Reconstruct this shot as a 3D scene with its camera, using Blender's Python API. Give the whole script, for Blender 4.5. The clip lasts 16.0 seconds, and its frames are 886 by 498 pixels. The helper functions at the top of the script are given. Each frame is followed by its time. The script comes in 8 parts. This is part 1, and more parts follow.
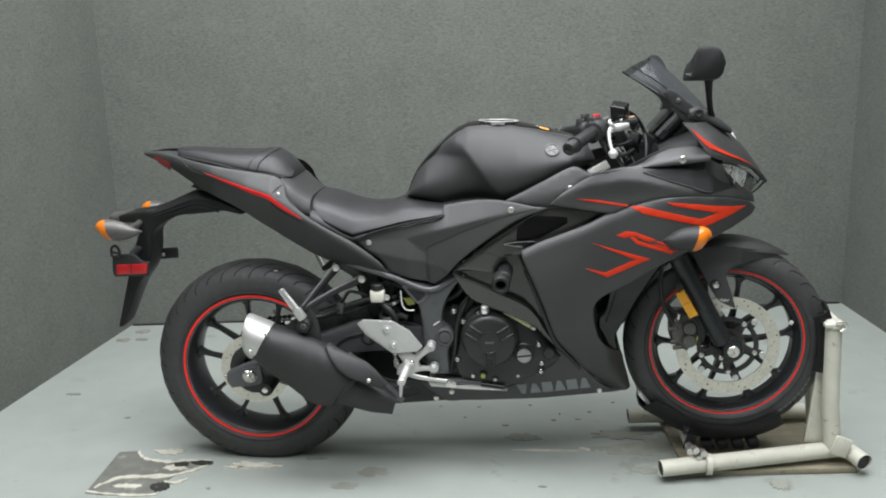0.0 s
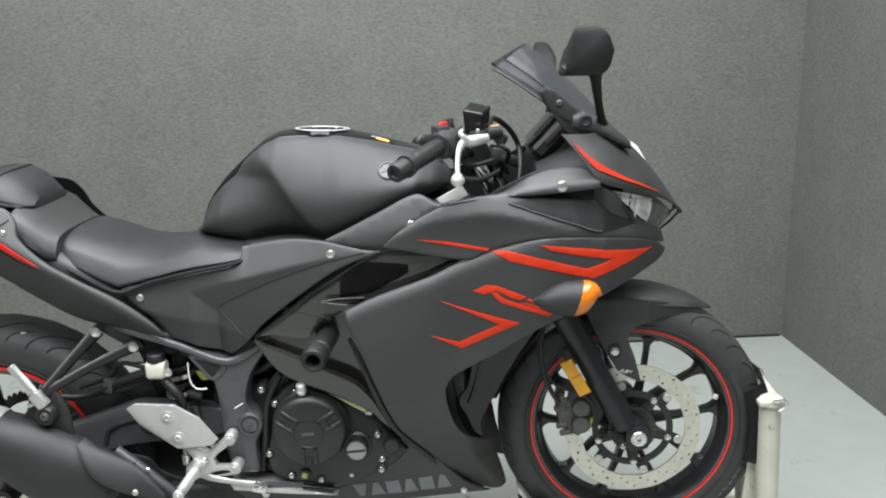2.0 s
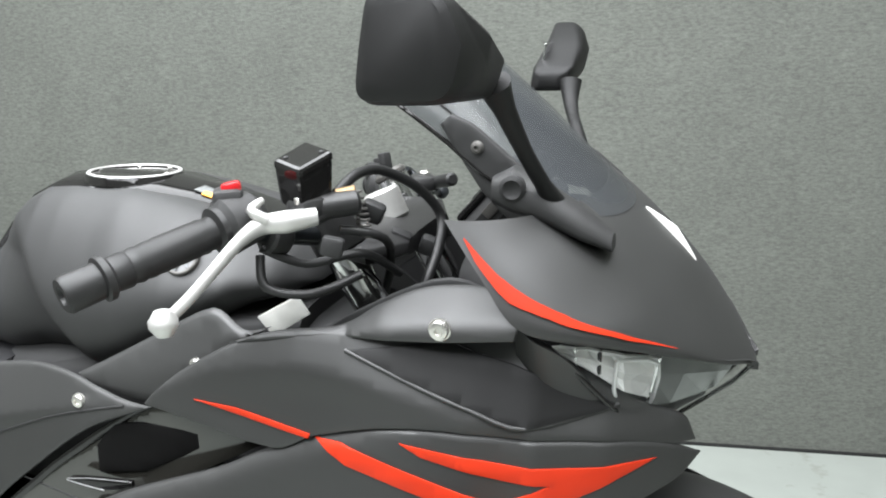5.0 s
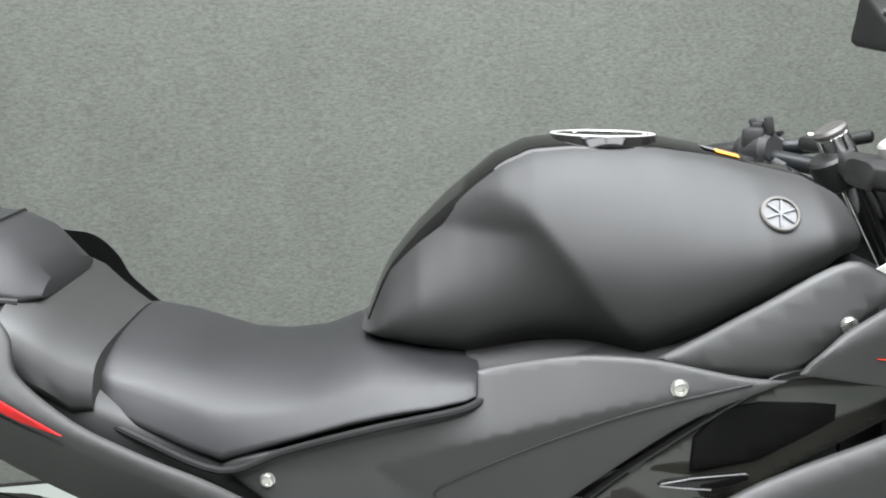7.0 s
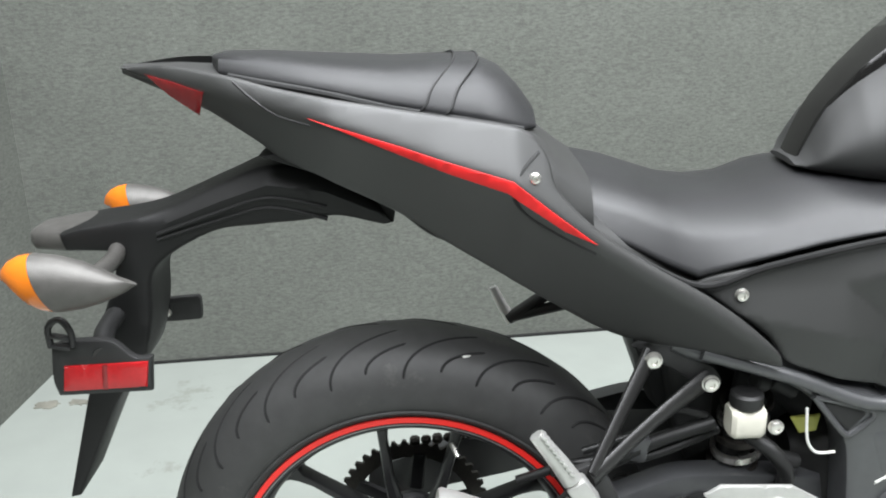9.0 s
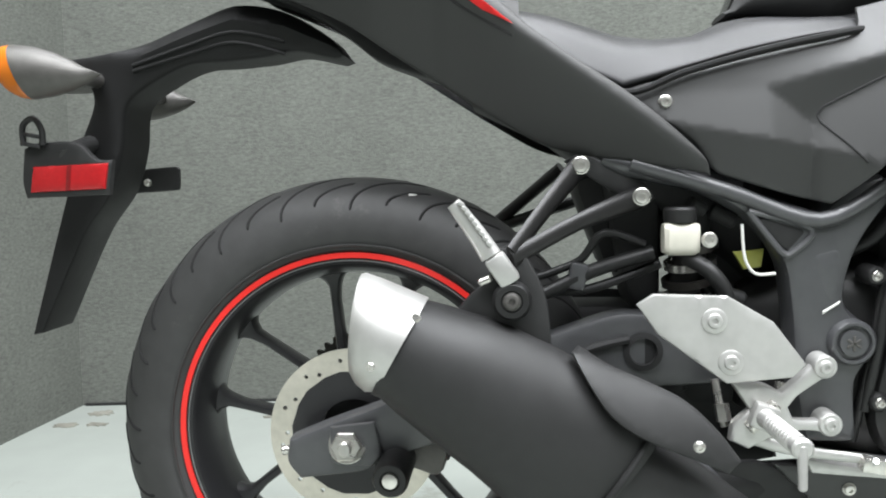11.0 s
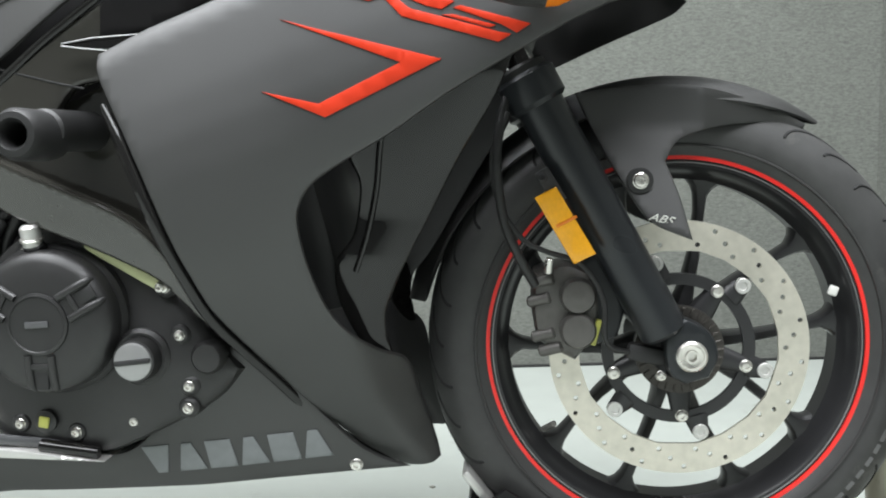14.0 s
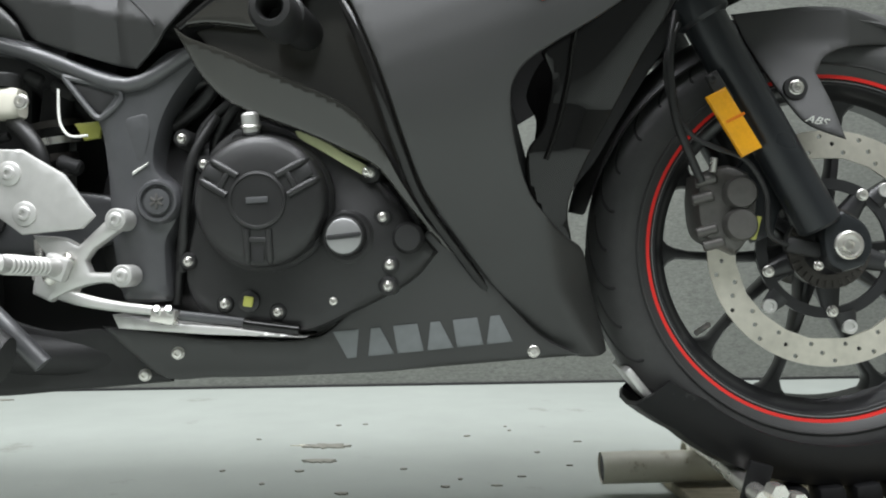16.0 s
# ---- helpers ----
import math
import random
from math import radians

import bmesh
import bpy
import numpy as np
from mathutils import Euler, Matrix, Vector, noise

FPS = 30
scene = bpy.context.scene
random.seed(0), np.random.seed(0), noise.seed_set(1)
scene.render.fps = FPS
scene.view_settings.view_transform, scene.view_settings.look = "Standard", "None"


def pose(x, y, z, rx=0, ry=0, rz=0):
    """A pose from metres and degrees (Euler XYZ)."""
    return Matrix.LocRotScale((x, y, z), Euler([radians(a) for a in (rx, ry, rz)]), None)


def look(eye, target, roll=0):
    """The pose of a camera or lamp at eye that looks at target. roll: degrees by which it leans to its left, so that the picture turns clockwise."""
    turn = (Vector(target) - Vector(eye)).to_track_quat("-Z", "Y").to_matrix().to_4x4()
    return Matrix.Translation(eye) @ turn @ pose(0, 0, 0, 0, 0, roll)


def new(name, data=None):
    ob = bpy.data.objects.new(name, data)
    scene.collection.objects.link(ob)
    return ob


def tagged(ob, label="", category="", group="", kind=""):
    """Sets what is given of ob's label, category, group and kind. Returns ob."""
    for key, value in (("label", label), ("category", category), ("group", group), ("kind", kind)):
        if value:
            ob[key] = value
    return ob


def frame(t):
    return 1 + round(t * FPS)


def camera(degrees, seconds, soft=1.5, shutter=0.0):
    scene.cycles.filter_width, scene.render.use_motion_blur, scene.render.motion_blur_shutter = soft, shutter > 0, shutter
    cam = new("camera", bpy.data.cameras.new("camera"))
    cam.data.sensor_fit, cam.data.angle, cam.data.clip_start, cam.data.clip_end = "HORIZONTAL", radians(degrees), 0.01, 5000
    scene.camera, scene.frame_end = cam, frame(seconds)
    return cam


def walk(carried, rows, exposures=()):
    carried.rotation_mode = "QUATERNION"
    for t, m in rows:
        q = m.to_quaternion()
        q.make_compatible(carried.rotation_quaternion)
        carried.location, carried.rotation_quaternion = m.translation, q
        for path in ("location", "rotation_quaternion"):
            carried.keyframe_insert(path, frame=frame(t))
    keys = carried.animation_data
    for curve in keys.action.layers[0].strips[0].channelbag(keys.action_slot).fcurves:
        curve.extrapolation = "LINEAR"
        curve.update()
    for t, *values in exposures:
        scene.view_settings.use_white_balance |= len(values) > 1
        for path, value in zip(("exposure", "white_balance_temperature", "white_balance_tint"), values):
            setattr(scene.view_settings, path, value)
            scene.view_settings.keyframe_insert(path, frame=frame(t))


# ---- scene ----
cam = camera(53.0, 16.0, soft=2.0)
PATH = [
    (0, (0.139, -2.63, 1.327), (-0.06, -0.7, 0.844), -1.8),
    (0.5, (0.125, -2.597, 1.312), (-0.058, -0.664, 0.833), -1.7),
    (1, (0.16, -2.47, 1.309), (-0.005, -0.539, 0.817), -1.9),
    (1.5, (0.266, -2.241, 1.27), (0.123, -0.303, 0.798), -2.3),
    (2, (0.386, -1.908, 1.281), (0.297, 0.026, 0.779), -1.3),
    (2.5, (0.587, -1.624, 1.316), (0.442, 0.295, 0.775), -0.7),
    (3, (0.904, -1.392, 1.295), (0.409, 0.479, 0.79), -1.6),
    (3.2, (0.99, -1.275, 1.292), (0.348, 0.549, 0.781), -2.1),
    (5.3, (0.667, -0.951, 1.246), (0.063, 0.879, 0.713), -2.2),
    (5.5, (0.572, -0.966, 1.245), (0.093, 0.899, 0.706), -2.1),
    (6, (0.309, -0.99, 1.233), (0.134, 0.928, 0.696), -1.6),
    (6.5, (0.049, -1.008, 1.215), (0.062, 0.921, 0.686), -1.2),
    (7, (-0.171, -1.002, 1.168), (-0.11, 0.942, 0.704), -1.4),
    (7.5, (-0.367, -1.001, 1.191), (-0.315, 0.926, 0.658), -2.1),
    (8, (-0.602, -1.006, 1.18), (-0.415, 0.912, 0.642), -1.5),
    (8.5, (-0.657, -0.99, 1.17), (-0.572, 0.907, 0.544), -1.9),
    (9, (-0.676, -1.086, 1.106), (-0.655, 0.809, 0.467), -1.5),
    (9.2, (-0.67, -1.104, 1.073), (-0.669, 0.785, 0.415), -1.7),
    (11.3, (-0.421, -1.23, 0.628), (-0.647, 0.753, 0.501), -1.1),
    (11.5, (-0.341, -1.226, 0.626), (-0.611, 0.752, 0.511), -1.3),
    (12, (-0.171, -1.223, 0.578), (-0.409, 0.763, 0.559), -1.0),
    (12.5, (0.021, -1.196, 0.619), (-0.158, 0.793, 0.519), -1.2),
    (13, (0.236, -1.182, 0.606), (0.068, 0.81, 0.528), -1.0),
    (13.5, (0.424, -1.135, 0.609), (0.237, 0.852, 0.489), -1.4),
    (14, (0.515, -1.116, 0.609), (0.375, 0.869, 0.41), -1.1),
    (14.5, (0.56, -1.132, 0.553), (0.422, 0.854, 0.362), -0.5),
    (15, (0.556, -1.159, 0.472), (0.399, 0.831, 0.35), -0.4),
    (15.5, (0.462, -1.198, 0.385), (0.327, 0.797, 0.389), -0.6),
    (16, (0.281, -1.229, 0.371), (0.182, 0.768, 0.396), -0.5),
]
walk(cam, [(t, look(eye, target, roll)) for t, eye, target, roll in PATH],
     exposures=[(0, -0.55), (1.0, -0.55), (2.0, -0.3), (2.5, 0.0), (3.2, 0.0), (5.3, 0.15), (8.0, 0.1), (9.2, 0.0), (11.5, 0.1), (13.0, 0.32), (14.2, 0.2), (15.0, -0.03), (15.5, -0.08), (16.0, -0.02)])

# ---- light: ceiling fluorescents in a closed bay ----
world = bpy.data.worlds.new("world")
scene.world = world
world.use_nodes = True
world.node_tree.nodes["Background"].inputs[0].default_value = (0.9, 0.95, 1.0, 1)
world.node_tree.nodes["Background"].inputs[1].default_value = 0.02


def ceiling_lamp(x, y, z, sx, sy, watts):
    data = bpy.data.lights.new("ceiling_lamp", "AREA")
    data.shape, data.size, data.size_y, data.energy, data.color = "RECTANGLE", sx, sy, watts, (0.975, 1.0, 1.04)
    ob = new("ceiling_lamp", data)
    ob.matrix_world = pose(x, y, z)
    return ob


for lx, ly, watts in ((-0.9, -2.0, 64), (0.9, -2.0, 64), (-0.9, -0.7, 90), (0.9, -0.7, 90), (-0.8, 0.6, 42), (0.8, 0.6, 42)):
    ceiling_lamp(lx, ly, 2.93, 1.7, 1.0, watts)


# ---- materials ----
def material(name, color, rough=0.5, metal=0.0, scale=40.0, vary=0.15, bump=0.0, bump_scale=300.0, coat=0.0, spec=0.5,
             transmission=0.0, alpha=1.0, ior=1.45, wear=0.0, wear_color=(0.3, 0.3, 0.3), wear_scale=9.0, stretch=(1, 1, 1)):
    m = bpy.data.materials.new(name)
    m.use_nodes = True
    nt = m.node_tree
    n, link = nt.nodes, nt.links.new
    b = n["Principled BSDF"]
    b.inputs["Roughness"].default_value = rough
    b.inputs["Metallic"].default_value = metal
    b.inputs["Coat Weight"].default_value = coat
    b.inputs["Coat Roughness"].default_value = 0.06
    b.inputs["Specular IOR Level"].default_value = spec
    b.inputs["Transmission Weight"].default_value = transmission
    b.inputs["Alpha"].default_value = alpha
    b.inputs["IOR"].default_value = ior
    tc = n.new("ShaderNodeTexCoord")
    mp = n.new("ShaderNodeMapping")
    mp.inputs["Scale"].default_value = stretch
    link(tc.outputs["Object"], mp.inputs[0])
    fine = n.new("ShaderNodeTexNoise")
    fine.inputs["Scale"].default_value = scale
    fine.inputs["Detail"].default_value = 4
    link(mp.outputs[0], fine.inputs["Vector"])
    broad = n.new("ShaderNodeTexNoise")
    broad.inputs["Scale"].default_value = scale * 0.13
    link(mp.outputs[0], broad.inputs["Vector"])
    mix = n.new("ShaderNodeMath")
    mix.operation = "ADD"
    link(fine.outputs[0], mix.inputs[0])
    link(broad.outputs[0], mix.inputs[1])
    ramp = n.new("ShaderNodeMapRange")
    ramp.inputs[1].default_value, ramp.inputs[2].default_value = 0.6, 1.4
    ramp.inputs[3].default_value, ramp.inputs[4].default_value = 1 - vary, 1 + vary
    link(mix.outputs[0], ramp.inputs[0])
    tint = n.new("ShaderNodeVectorMath")
    tint.operation = "SCALE"
    tint.inputs[0].default_value = color
    link(ramp.outputs[0], tint.inputs["Scale"])
    out = tint.outputs[0]
    if wear:
        w = n.new("ShaderNodeTexNoise")
        w.inputs["Scale"].default_value = wear_scale
        w.inputs["Detail"].default_value = 8
        w.inputs["Roughness"].default_value = 0.7
        link(mp.outputs[0], w.inputs["Vector"])
        cut = n.new("ShaderNodeMapRange")
        cut.inputs[1].default_value, cut.inputs[2].default_value = 0.62 - 0.1 * wear, 0.66
        link(w.outputs[0], cut.inputs[0])
        blend = n.new("ShaderNodeMix")
        blend.data_type = "RGBA"
        link(cut.outputs[0], blend.inputs[0])
        link(out, blend.inputs[6])
        blend.inputs[7].default_value = (*wear_color, 1)
        out = blend.outputs[2]
    link(out, b.inputs["Base Color"])
    rr = n.new("ShaderNodeMapRange")
    rr.inputs[1].default_value, rr.inputs[2].default_value = 0.3, 0.7
    rr.inputs[3].default_value, rr.inputs[4].default_value = max(0.0, rough * 0.85), min(1.0, rough * 1.15)
    link(broad.outputs[0], rr.inputs[0])
    link(rr.outputs[0], b.inputs["Roughness"])
    if bump:
        g = n.new("ShaderNodeTexNoise")
        g.inputs["Scale"].default_value = bump_scale
        g.inputs["Detail"].default_value = 3
        link(mp.outputs[0], g.inputs["Vector"])
        bp = n.new("ShaderNodeBump")
        bp.inputs["Strength"].default_value = bump
        bp.inputs["Distance"].default_value = 0.002
        link(g.outputs[0], bp.inputs["Height"])
        link(bp.outputs[0], b.inputs["Normal"])
    return m


def carpet_material():
    """Grey carpeted wall covering: speckled pile with faint horizontal streaks."""
    m = material("wall_carpet", (0.134, 0.140, 0.126), 0.95, scale=6, vary=0.1, bump=0.5, bump_scale=260, spec=0.1)
    nt = m.node_tree
    n, link = nt.nodes, nt.links.new
    b = n["Principled BSDF"]
    old = b.inputs["Base Color"].links[0].from_socket
    tc = n.new("ShaderNodeTexCoord")
    mp = n.new("ShaderNodeMapping")
    mp.inputs["Scale"].default_value = (1, 1, 2.6)
    link(tc.outputs["Object"], mp.inputs[0])
    sp = n.new("ShaderNodeTexNoise")
    sp.inputs["Scale"].default_value = 66
    sp.inputs["Detail"].default_value = 5
    sp.inputs["Roughness"].default_value = 0.8
    link(mp.outputs[0], sp.inputs["Vector"])
    ra = n.new("ShaderNodeMapRange")
    ra.inputs[1].default_value, ra.inputs[2].default_value = 0.3, 0.7
    ra.inputs[3].default_value, ra.inputs[4].default_value = 0.66, 1.34
    link(sp.outputs[0], ra.inputs[0])
    v = n.new("ShaderNodeVectorMath")
    v.operation = "SCALE"
    link(old, v.inputs[0])
    link(ra.outputs[0], v.inputs["Scale"])
    link(v.outputs[0], b.inputs["Base Color"])
    return m


MATTE = material("matte_black_paint", (0.0105, 0.0106, 0.0101), 0.55, scale=30, vary=0.06, bump=0.05, bump_scale=1500, spec=0.85, ior=1.52)
MATTE_TANK = material("satin_black_paint", (0.014, 0.0142, 0.0141), 0.6, scale=30, vary=0.05, bump=0.04, bump_scale=1500, spec=0.8, ior=1.46)
GLOSS = material("gloss_black_plastic", (0.009, 0.0087, 0.0085), 0.07, scale=20, vary=0.1, spec=0.5)
PLASTIC = material("textured_black_plastic", (0.021, 0.021, 0.021), 0.5, scale=60, vary=0.18, bump=0.2, bump_scale=1800)
INNER = material("dark_inner_plastic", (0.017, 0.017, 0.0172), 0.6, scale=40, vary=0.2)
VINYL = material("black_seat_vinyl", (0.016, 0.016, 0.0172), 0.44, scale=50, vary=0.1, bump=0.14, bump_scale=1400, spec=0.6)
# near-black colour that stands for the shade inside the air intake
MOUTH_SHADE = material("intake_depth_shade", (0.004, 0.0038, 0.0038), 0.8, scale=60, vary=0.2, spec=0.15)
RUBBER = material("tyre_rubber", (0.04, 0.04, 0.0395), 0.52, scale=45, vary=0.22, bump=0.1, bump_scale=600, wear=0.25, wear_color=(0.06, 0.059, 0.056), wear_scale=14)
HOSE = material("hose_rubber", (0.014, 0.014, 0.014), 0.45, scale=80, vary=0.2)
WHEEL = material("black_cast_wheel", (0.019, 0.019, 0.02), 0.34, scale=60, vary=0.15, bump=0.05, bump_scale=900)
FORK = material("black_anodised_fork", (0.018, 0.02, 0.022), 0.3, scale=40, vary=0.1, metal=0.2)
ENGINE = material("satin_black_engine_paint", (0.017, 0.0168, 0.0168), 0.42, scale=90, vary=0.18, bump=0.12, bump_scale=900, spec=0.6)
FRAME = material("dark_frame_paint", (0.06, 0.061, 0.064), 0.38, scale=70, vary=0.12, bump=0.06, bump_scale=900, spec=0.9)
STEEL = material("brushed_disc_steel", (0.68, 0.645, 0.57), 0.42, metal=0.9, scale=90, vary=0.14, bump=0.05, bump_scale=900)
ALLOY = material("silver_cast_alloy", (0.58, 0.575, 0.555), 0.44, metal=0.7, scale=60, vary=0.1, bump=0.08, bump_scale=900)
CHROME = material("polished_chrome", (0.85, 0.85, 0.85), 0.12, metal=1.0, scale=60, vary=0.06)
SILVERED = material("silvered_reflector", (0.82, 0.83, 0.83), 0.38, metal=0.55, scale=40, vary=0.1)
# the room mirrored in chrome is put into a pale, largely diffuse colour
REFLECTOR = material("reflector_painted_shine", (0.88, 0.88, 0.87), 0.3, metal=0.35, scale=30, vary=0.08)
LAMP_GREY = material("grey_lamp_bowl", (0.3, 0.31, 0.31), 0.25, metal=0.5, scale=40, vary=0.15)
ZINC = material("zinc_bolt", (0.72, 0.7, 0.66), 0.28, metal=0.9, scale=120, vary=0.15)
CALIPER = material("grey_caliper_alloy", (0.1, 0.096, 0.09), 0.42, metal=0.4, scale=90, vary=0.2, bump=0.15, bump_scale=700)
RED = material("red_decal", (0.48, 0.03, 0.009), 0.45, scale=40, vary=0.06, spec=0.25)
RED_DEEP = material("deep_red_decal", (0.5, 0.016, 0.016), 0.4, scale=40, vary=0.06, spec=0.3)
RED_RIM = material("red_rim_tape", (0.8, 0.03, 0.024), 0.35, scale=40, vary=0.08)
AMBER = material("amber_lens", (0.62, 0.16, 0.008), 0.18, scale=60, vary=0.1, spec=0.6, coat=0.3)
AMBER_REFLECTOR = material("amber_reflector", (0.72, 0.33, 0.008), 0.22, scale=300, vary=0.12, bump=0.3, bump_scale=900, coat=0.4)
RED_LENS = material("red_lens", (0.42, 0.012, 0.015), 0.2, scale=200, vary=0.15, bump=0.2, bump_scale=800, coat=0.4)
TAIL_LENS = material("dark_red_tail_lens", (0.22, 0.012, 0.014), 0.15, scale=100, vary=0.2, coat=0.5)
SMOKE = material("smoked_screen", (0.06, 0.065, 0.07), 0.22, scale=10, vary=0.03, alpha=0.42, spec=0.4)
CLEAR = material("clear_lens", (0.08, 0.085, 0.085), 0.04, scale=10, vary=0.03, alpha=0.07, spec=0.6)
GLASS = material("mirror_glass", (0.9, 0.9, 0.9), 0.03, metal=1.0, scale=10, vary=0.02)
LETTER = material("grey_reflective_letter", (0.17, 0.18, 0.185), 0.5, scale=80, vary=0.12)
FENDER = material("black_fender_plastic", (0.015, 0.0145, 0.0145), 0.36, scale=60, vary=0.15, bump=0.1, bump_scale=1800)
ARM = material("gloss_charcoal_paint", (0.028, 0.0272, 0.0235), 0.10, scale=20, vary=0.08, spec=1.0)
PALE_GREEN = material("pale_green_plated_steel", (0.5, 0.52, 0.3), 0.4, metal=0.3, scale=60, vary=0.15)
GROOVE = material("groove_rubber", (0.008, 0.008, 0.008), 0.8, scale=40, vary=0.1)
RIM_EDGE = material("machined_rim_edge", (0.32, 0.32, 0.32), 0.35, metal=0.6, scale=60, vary=0.1)
BRASS = material("brass_fitting", (0.25, 0.17, 0.09), 0.4, metal=0.8, scale=90, vary=0.15)
# plastic of mirrors and rear fender; also the painted shade on the upper fairing
SHELL = material("shell_plastic_and_facet_shade", (0.008, 0.008, 0.008), 0.5, scale=60, vary=0.15, bump=0.15, bump_scale=1800, spec=0.35)
PALE = material("pale_label", (0.7, 0.7, 0.66), 0.5, scale=60, vary=0.1)
ORANGE_LABEL = material("orange_label", (0.85, 0.36, 0.05), 0.5, scale=60, vary=0.1)
YELLOW = material("olive_yellow_plastic", (0.42, 0.43, 0.1), 0.4, scale=90, vary=0.15)
MILKY = material("milky_plastic", (0.62, 0.6, 0.52), 0.35, scale=60, vary=0.15, spec=0.4)
CHAIN = material("oily_chain", (0.06, 0.055, 0.05), 0.4, metal=0.6, scale=300, vary=0.3)
FLOOR = material("painted_concrete_floor", (0.31, 0.333, 0.306), 0.62, scale=9, vary=0.06, bump=0.05, bump_scale=160, wear=0.16, wear_color=(0.25, 0.265, 0.235), wear_scale=3.2, spec=0.25)
FAINT = material("faint_floor_stain", (0.262, 0.268, 0.228), 0.62, scale=26, vary=0.22, wear=0.45, wear_color=(0.31, 0.33, 0.30), wear_scale=20, spec=0.25)
SOOT = material("black_oily_smudge", (0.03, 0.03, 0.027), 0.5, scale=60, vary=0.4, wear=0.3, wear_color=(0.2, 0.2, 0.18), wear_scale=40)
STAIN = material("worn_floor_patch", (0.2, 0.195, 0.165), 0.6, scale=30, vary=0.4, wear=0.5, wear_color=(0.31, 0.31, 0.27), wear_scale=18)
PALE_CHIP = material("bare_concrete_chip", (0.52, 0.5, 0.42), 0.6, scale=60, vary=0.25)
PLATE = material("scuffed_steel_plate", (0.17, 0.17, 0.15), 0.5, metal=0.1, scale=24, vary=0.3, bump=0.1, bump_scale=200, wear=0.2, wear_color=(0.3, 0.3, 0.26), wear_scale=9)
CREAM = material("cream_painted_tube", (0.52, 0.51, 0.43), 0.45, scale=22, vary=0.12, bump=0.08, bump_scale=300, wear=0.2, wear_color=(0.3, 0.27, 0.2), wear_scale=26)
PLYWOOD = material("stained_plywood", (0.25, 0.225, 0.16), 0.7, scale=18, vary=0.35, bump=0.15, bump_scale=160, stretch=(1, 6, 1), wear=0.35, wear_color=(0.12, 0.11, 0.08), wear_scale=7)
CRADLE = material("black_cradle_steel", (0.006, 0.006, 0.0065), 0.4, scale=30, vary=0.25, wear=0.06, wear_color=(0.05, 0.05, 0.05), wear_scale=12, spec=0.3)
CEILING = material("white_ceiling", (0.75, 0.76, 0.73), 0.9, scale=12, vary=0.05)
UNSEEN_WALL = material("dark_unseen_wall", (0.10, 0.105, 0.10), 0.8, scale=8, vary=0.05, bump=0.1, bump_scale=90)
CARPET = carpet_material()


# ---- building tools ----
def part(name, bm, mat, parent=None, label="", smooth=True):
    me = bpy.data.meshes.new(name)
    bm.normal_update()
    bm.to_mesh(me)
    bm.free()
    if smooth:
        for p in me.polygons:
            p.use_smooth = True
        me.set_sharp_from_angle(angle=radians(38))
    me.materials.append(mat)
    ob = new(name, me)
    ob.parent = parent
    if label:
        tagged(ob, label)
    return ob


def thing(name, label, category, group="", at=(0, 0, 0)):
    ob = new(name)
    ob.location = at
    ob.empty_display_size = 0.1
    return tagged(ob, label, category, group)


def soft(v, e):
    """max(0, v) with a rounded knee."""
    return 0.5 * (v + math.sqrt(v * v + e * e))


def lerp_table(table, v):
    xs, ys = zip(*table)
    return float(np.interp(v, xs, ys))


def spline(pts, n=6, closed=False, corner=50):
    """Catmull-Rom through points; sharp turns stay sharp."""
    P = [Vector(p) for p in pts]
    N = len(P)
    tang = []
    for i in range(N):
        a, b = P[i - 1] if (i or closed) else P[i], P[(i + 1) % N] if (i < N - 1 or closed) else P[i]
        d1, d2 = P[i] - a, b - P[i]
        sharp = corner and d1.length > 1e-6 and d2.length > 1e-6 and d1.angle(d2) > radians(corner)
        tang.append((d1, d2) if sharp else ((b - a) * 0.5, (b - a) * 0.5))
    out = []
    for i in range(N if closed else N - 1):
        p0, p1 = P[i], P[(i + 1) % N]
        L = (p1 - p0).length
        m0, m1 = tang[i][1].copy(), tang[(i + 1) % N][0].copy()
        for m in (m0, m1):
            if m.length > L:
                m *= L / m.length
        for k in range(n):
            s = k / n
            out.append(p0 * (2 * s**3 - 3 * s**2 + 1) + m0 * (s**3 - 2 * s**2 + s) + p1 * (3 * s**2 - 2 * s**3) + m1 * (s**3 - s**2))
    if not closed:
        out.append(P[-1])
    return out


def resample(pts, step):
    out = []
    N = len(pts)
    for i in range(N):
        a, b = pts[i], pts[(i + 1) % N]
        k = max(1, int(np.ceil((b - a).length / step)))
        out += [a.lerp(b, j / k) for j in range(k)]
    return out


def edge_distance(q, loop):
    a = np.array(loop)
    b = np.roll(a, -1, axis=0)
    d = b - a
    L2 = (d**2).sum(1) + 1e-12
    s = np.clip(((q[:, None, :] - a) * d).sum(2) / L2, 0, 1)
    return np.sqrt((((a + s[..., None] * d) - q[:, None, :]) ** 2).sum(2)).min(1)


def inside(q, loop):
    a = np.array(loop)
    b = np.roll(a, -1, axis=0)
    res = np.zeros(len(q), bool)
    for (x0, y0), (x1, y1) in zip(a, b):
        cross = ((y0 > q[:, 1]) != (y1 > q[:, 1])) & (q[:, 0] < (x1 - x0) * (q[:, 1] - y0) / (y1 - y0 + 1e-15) + x0)
        res ^= cross
    return res


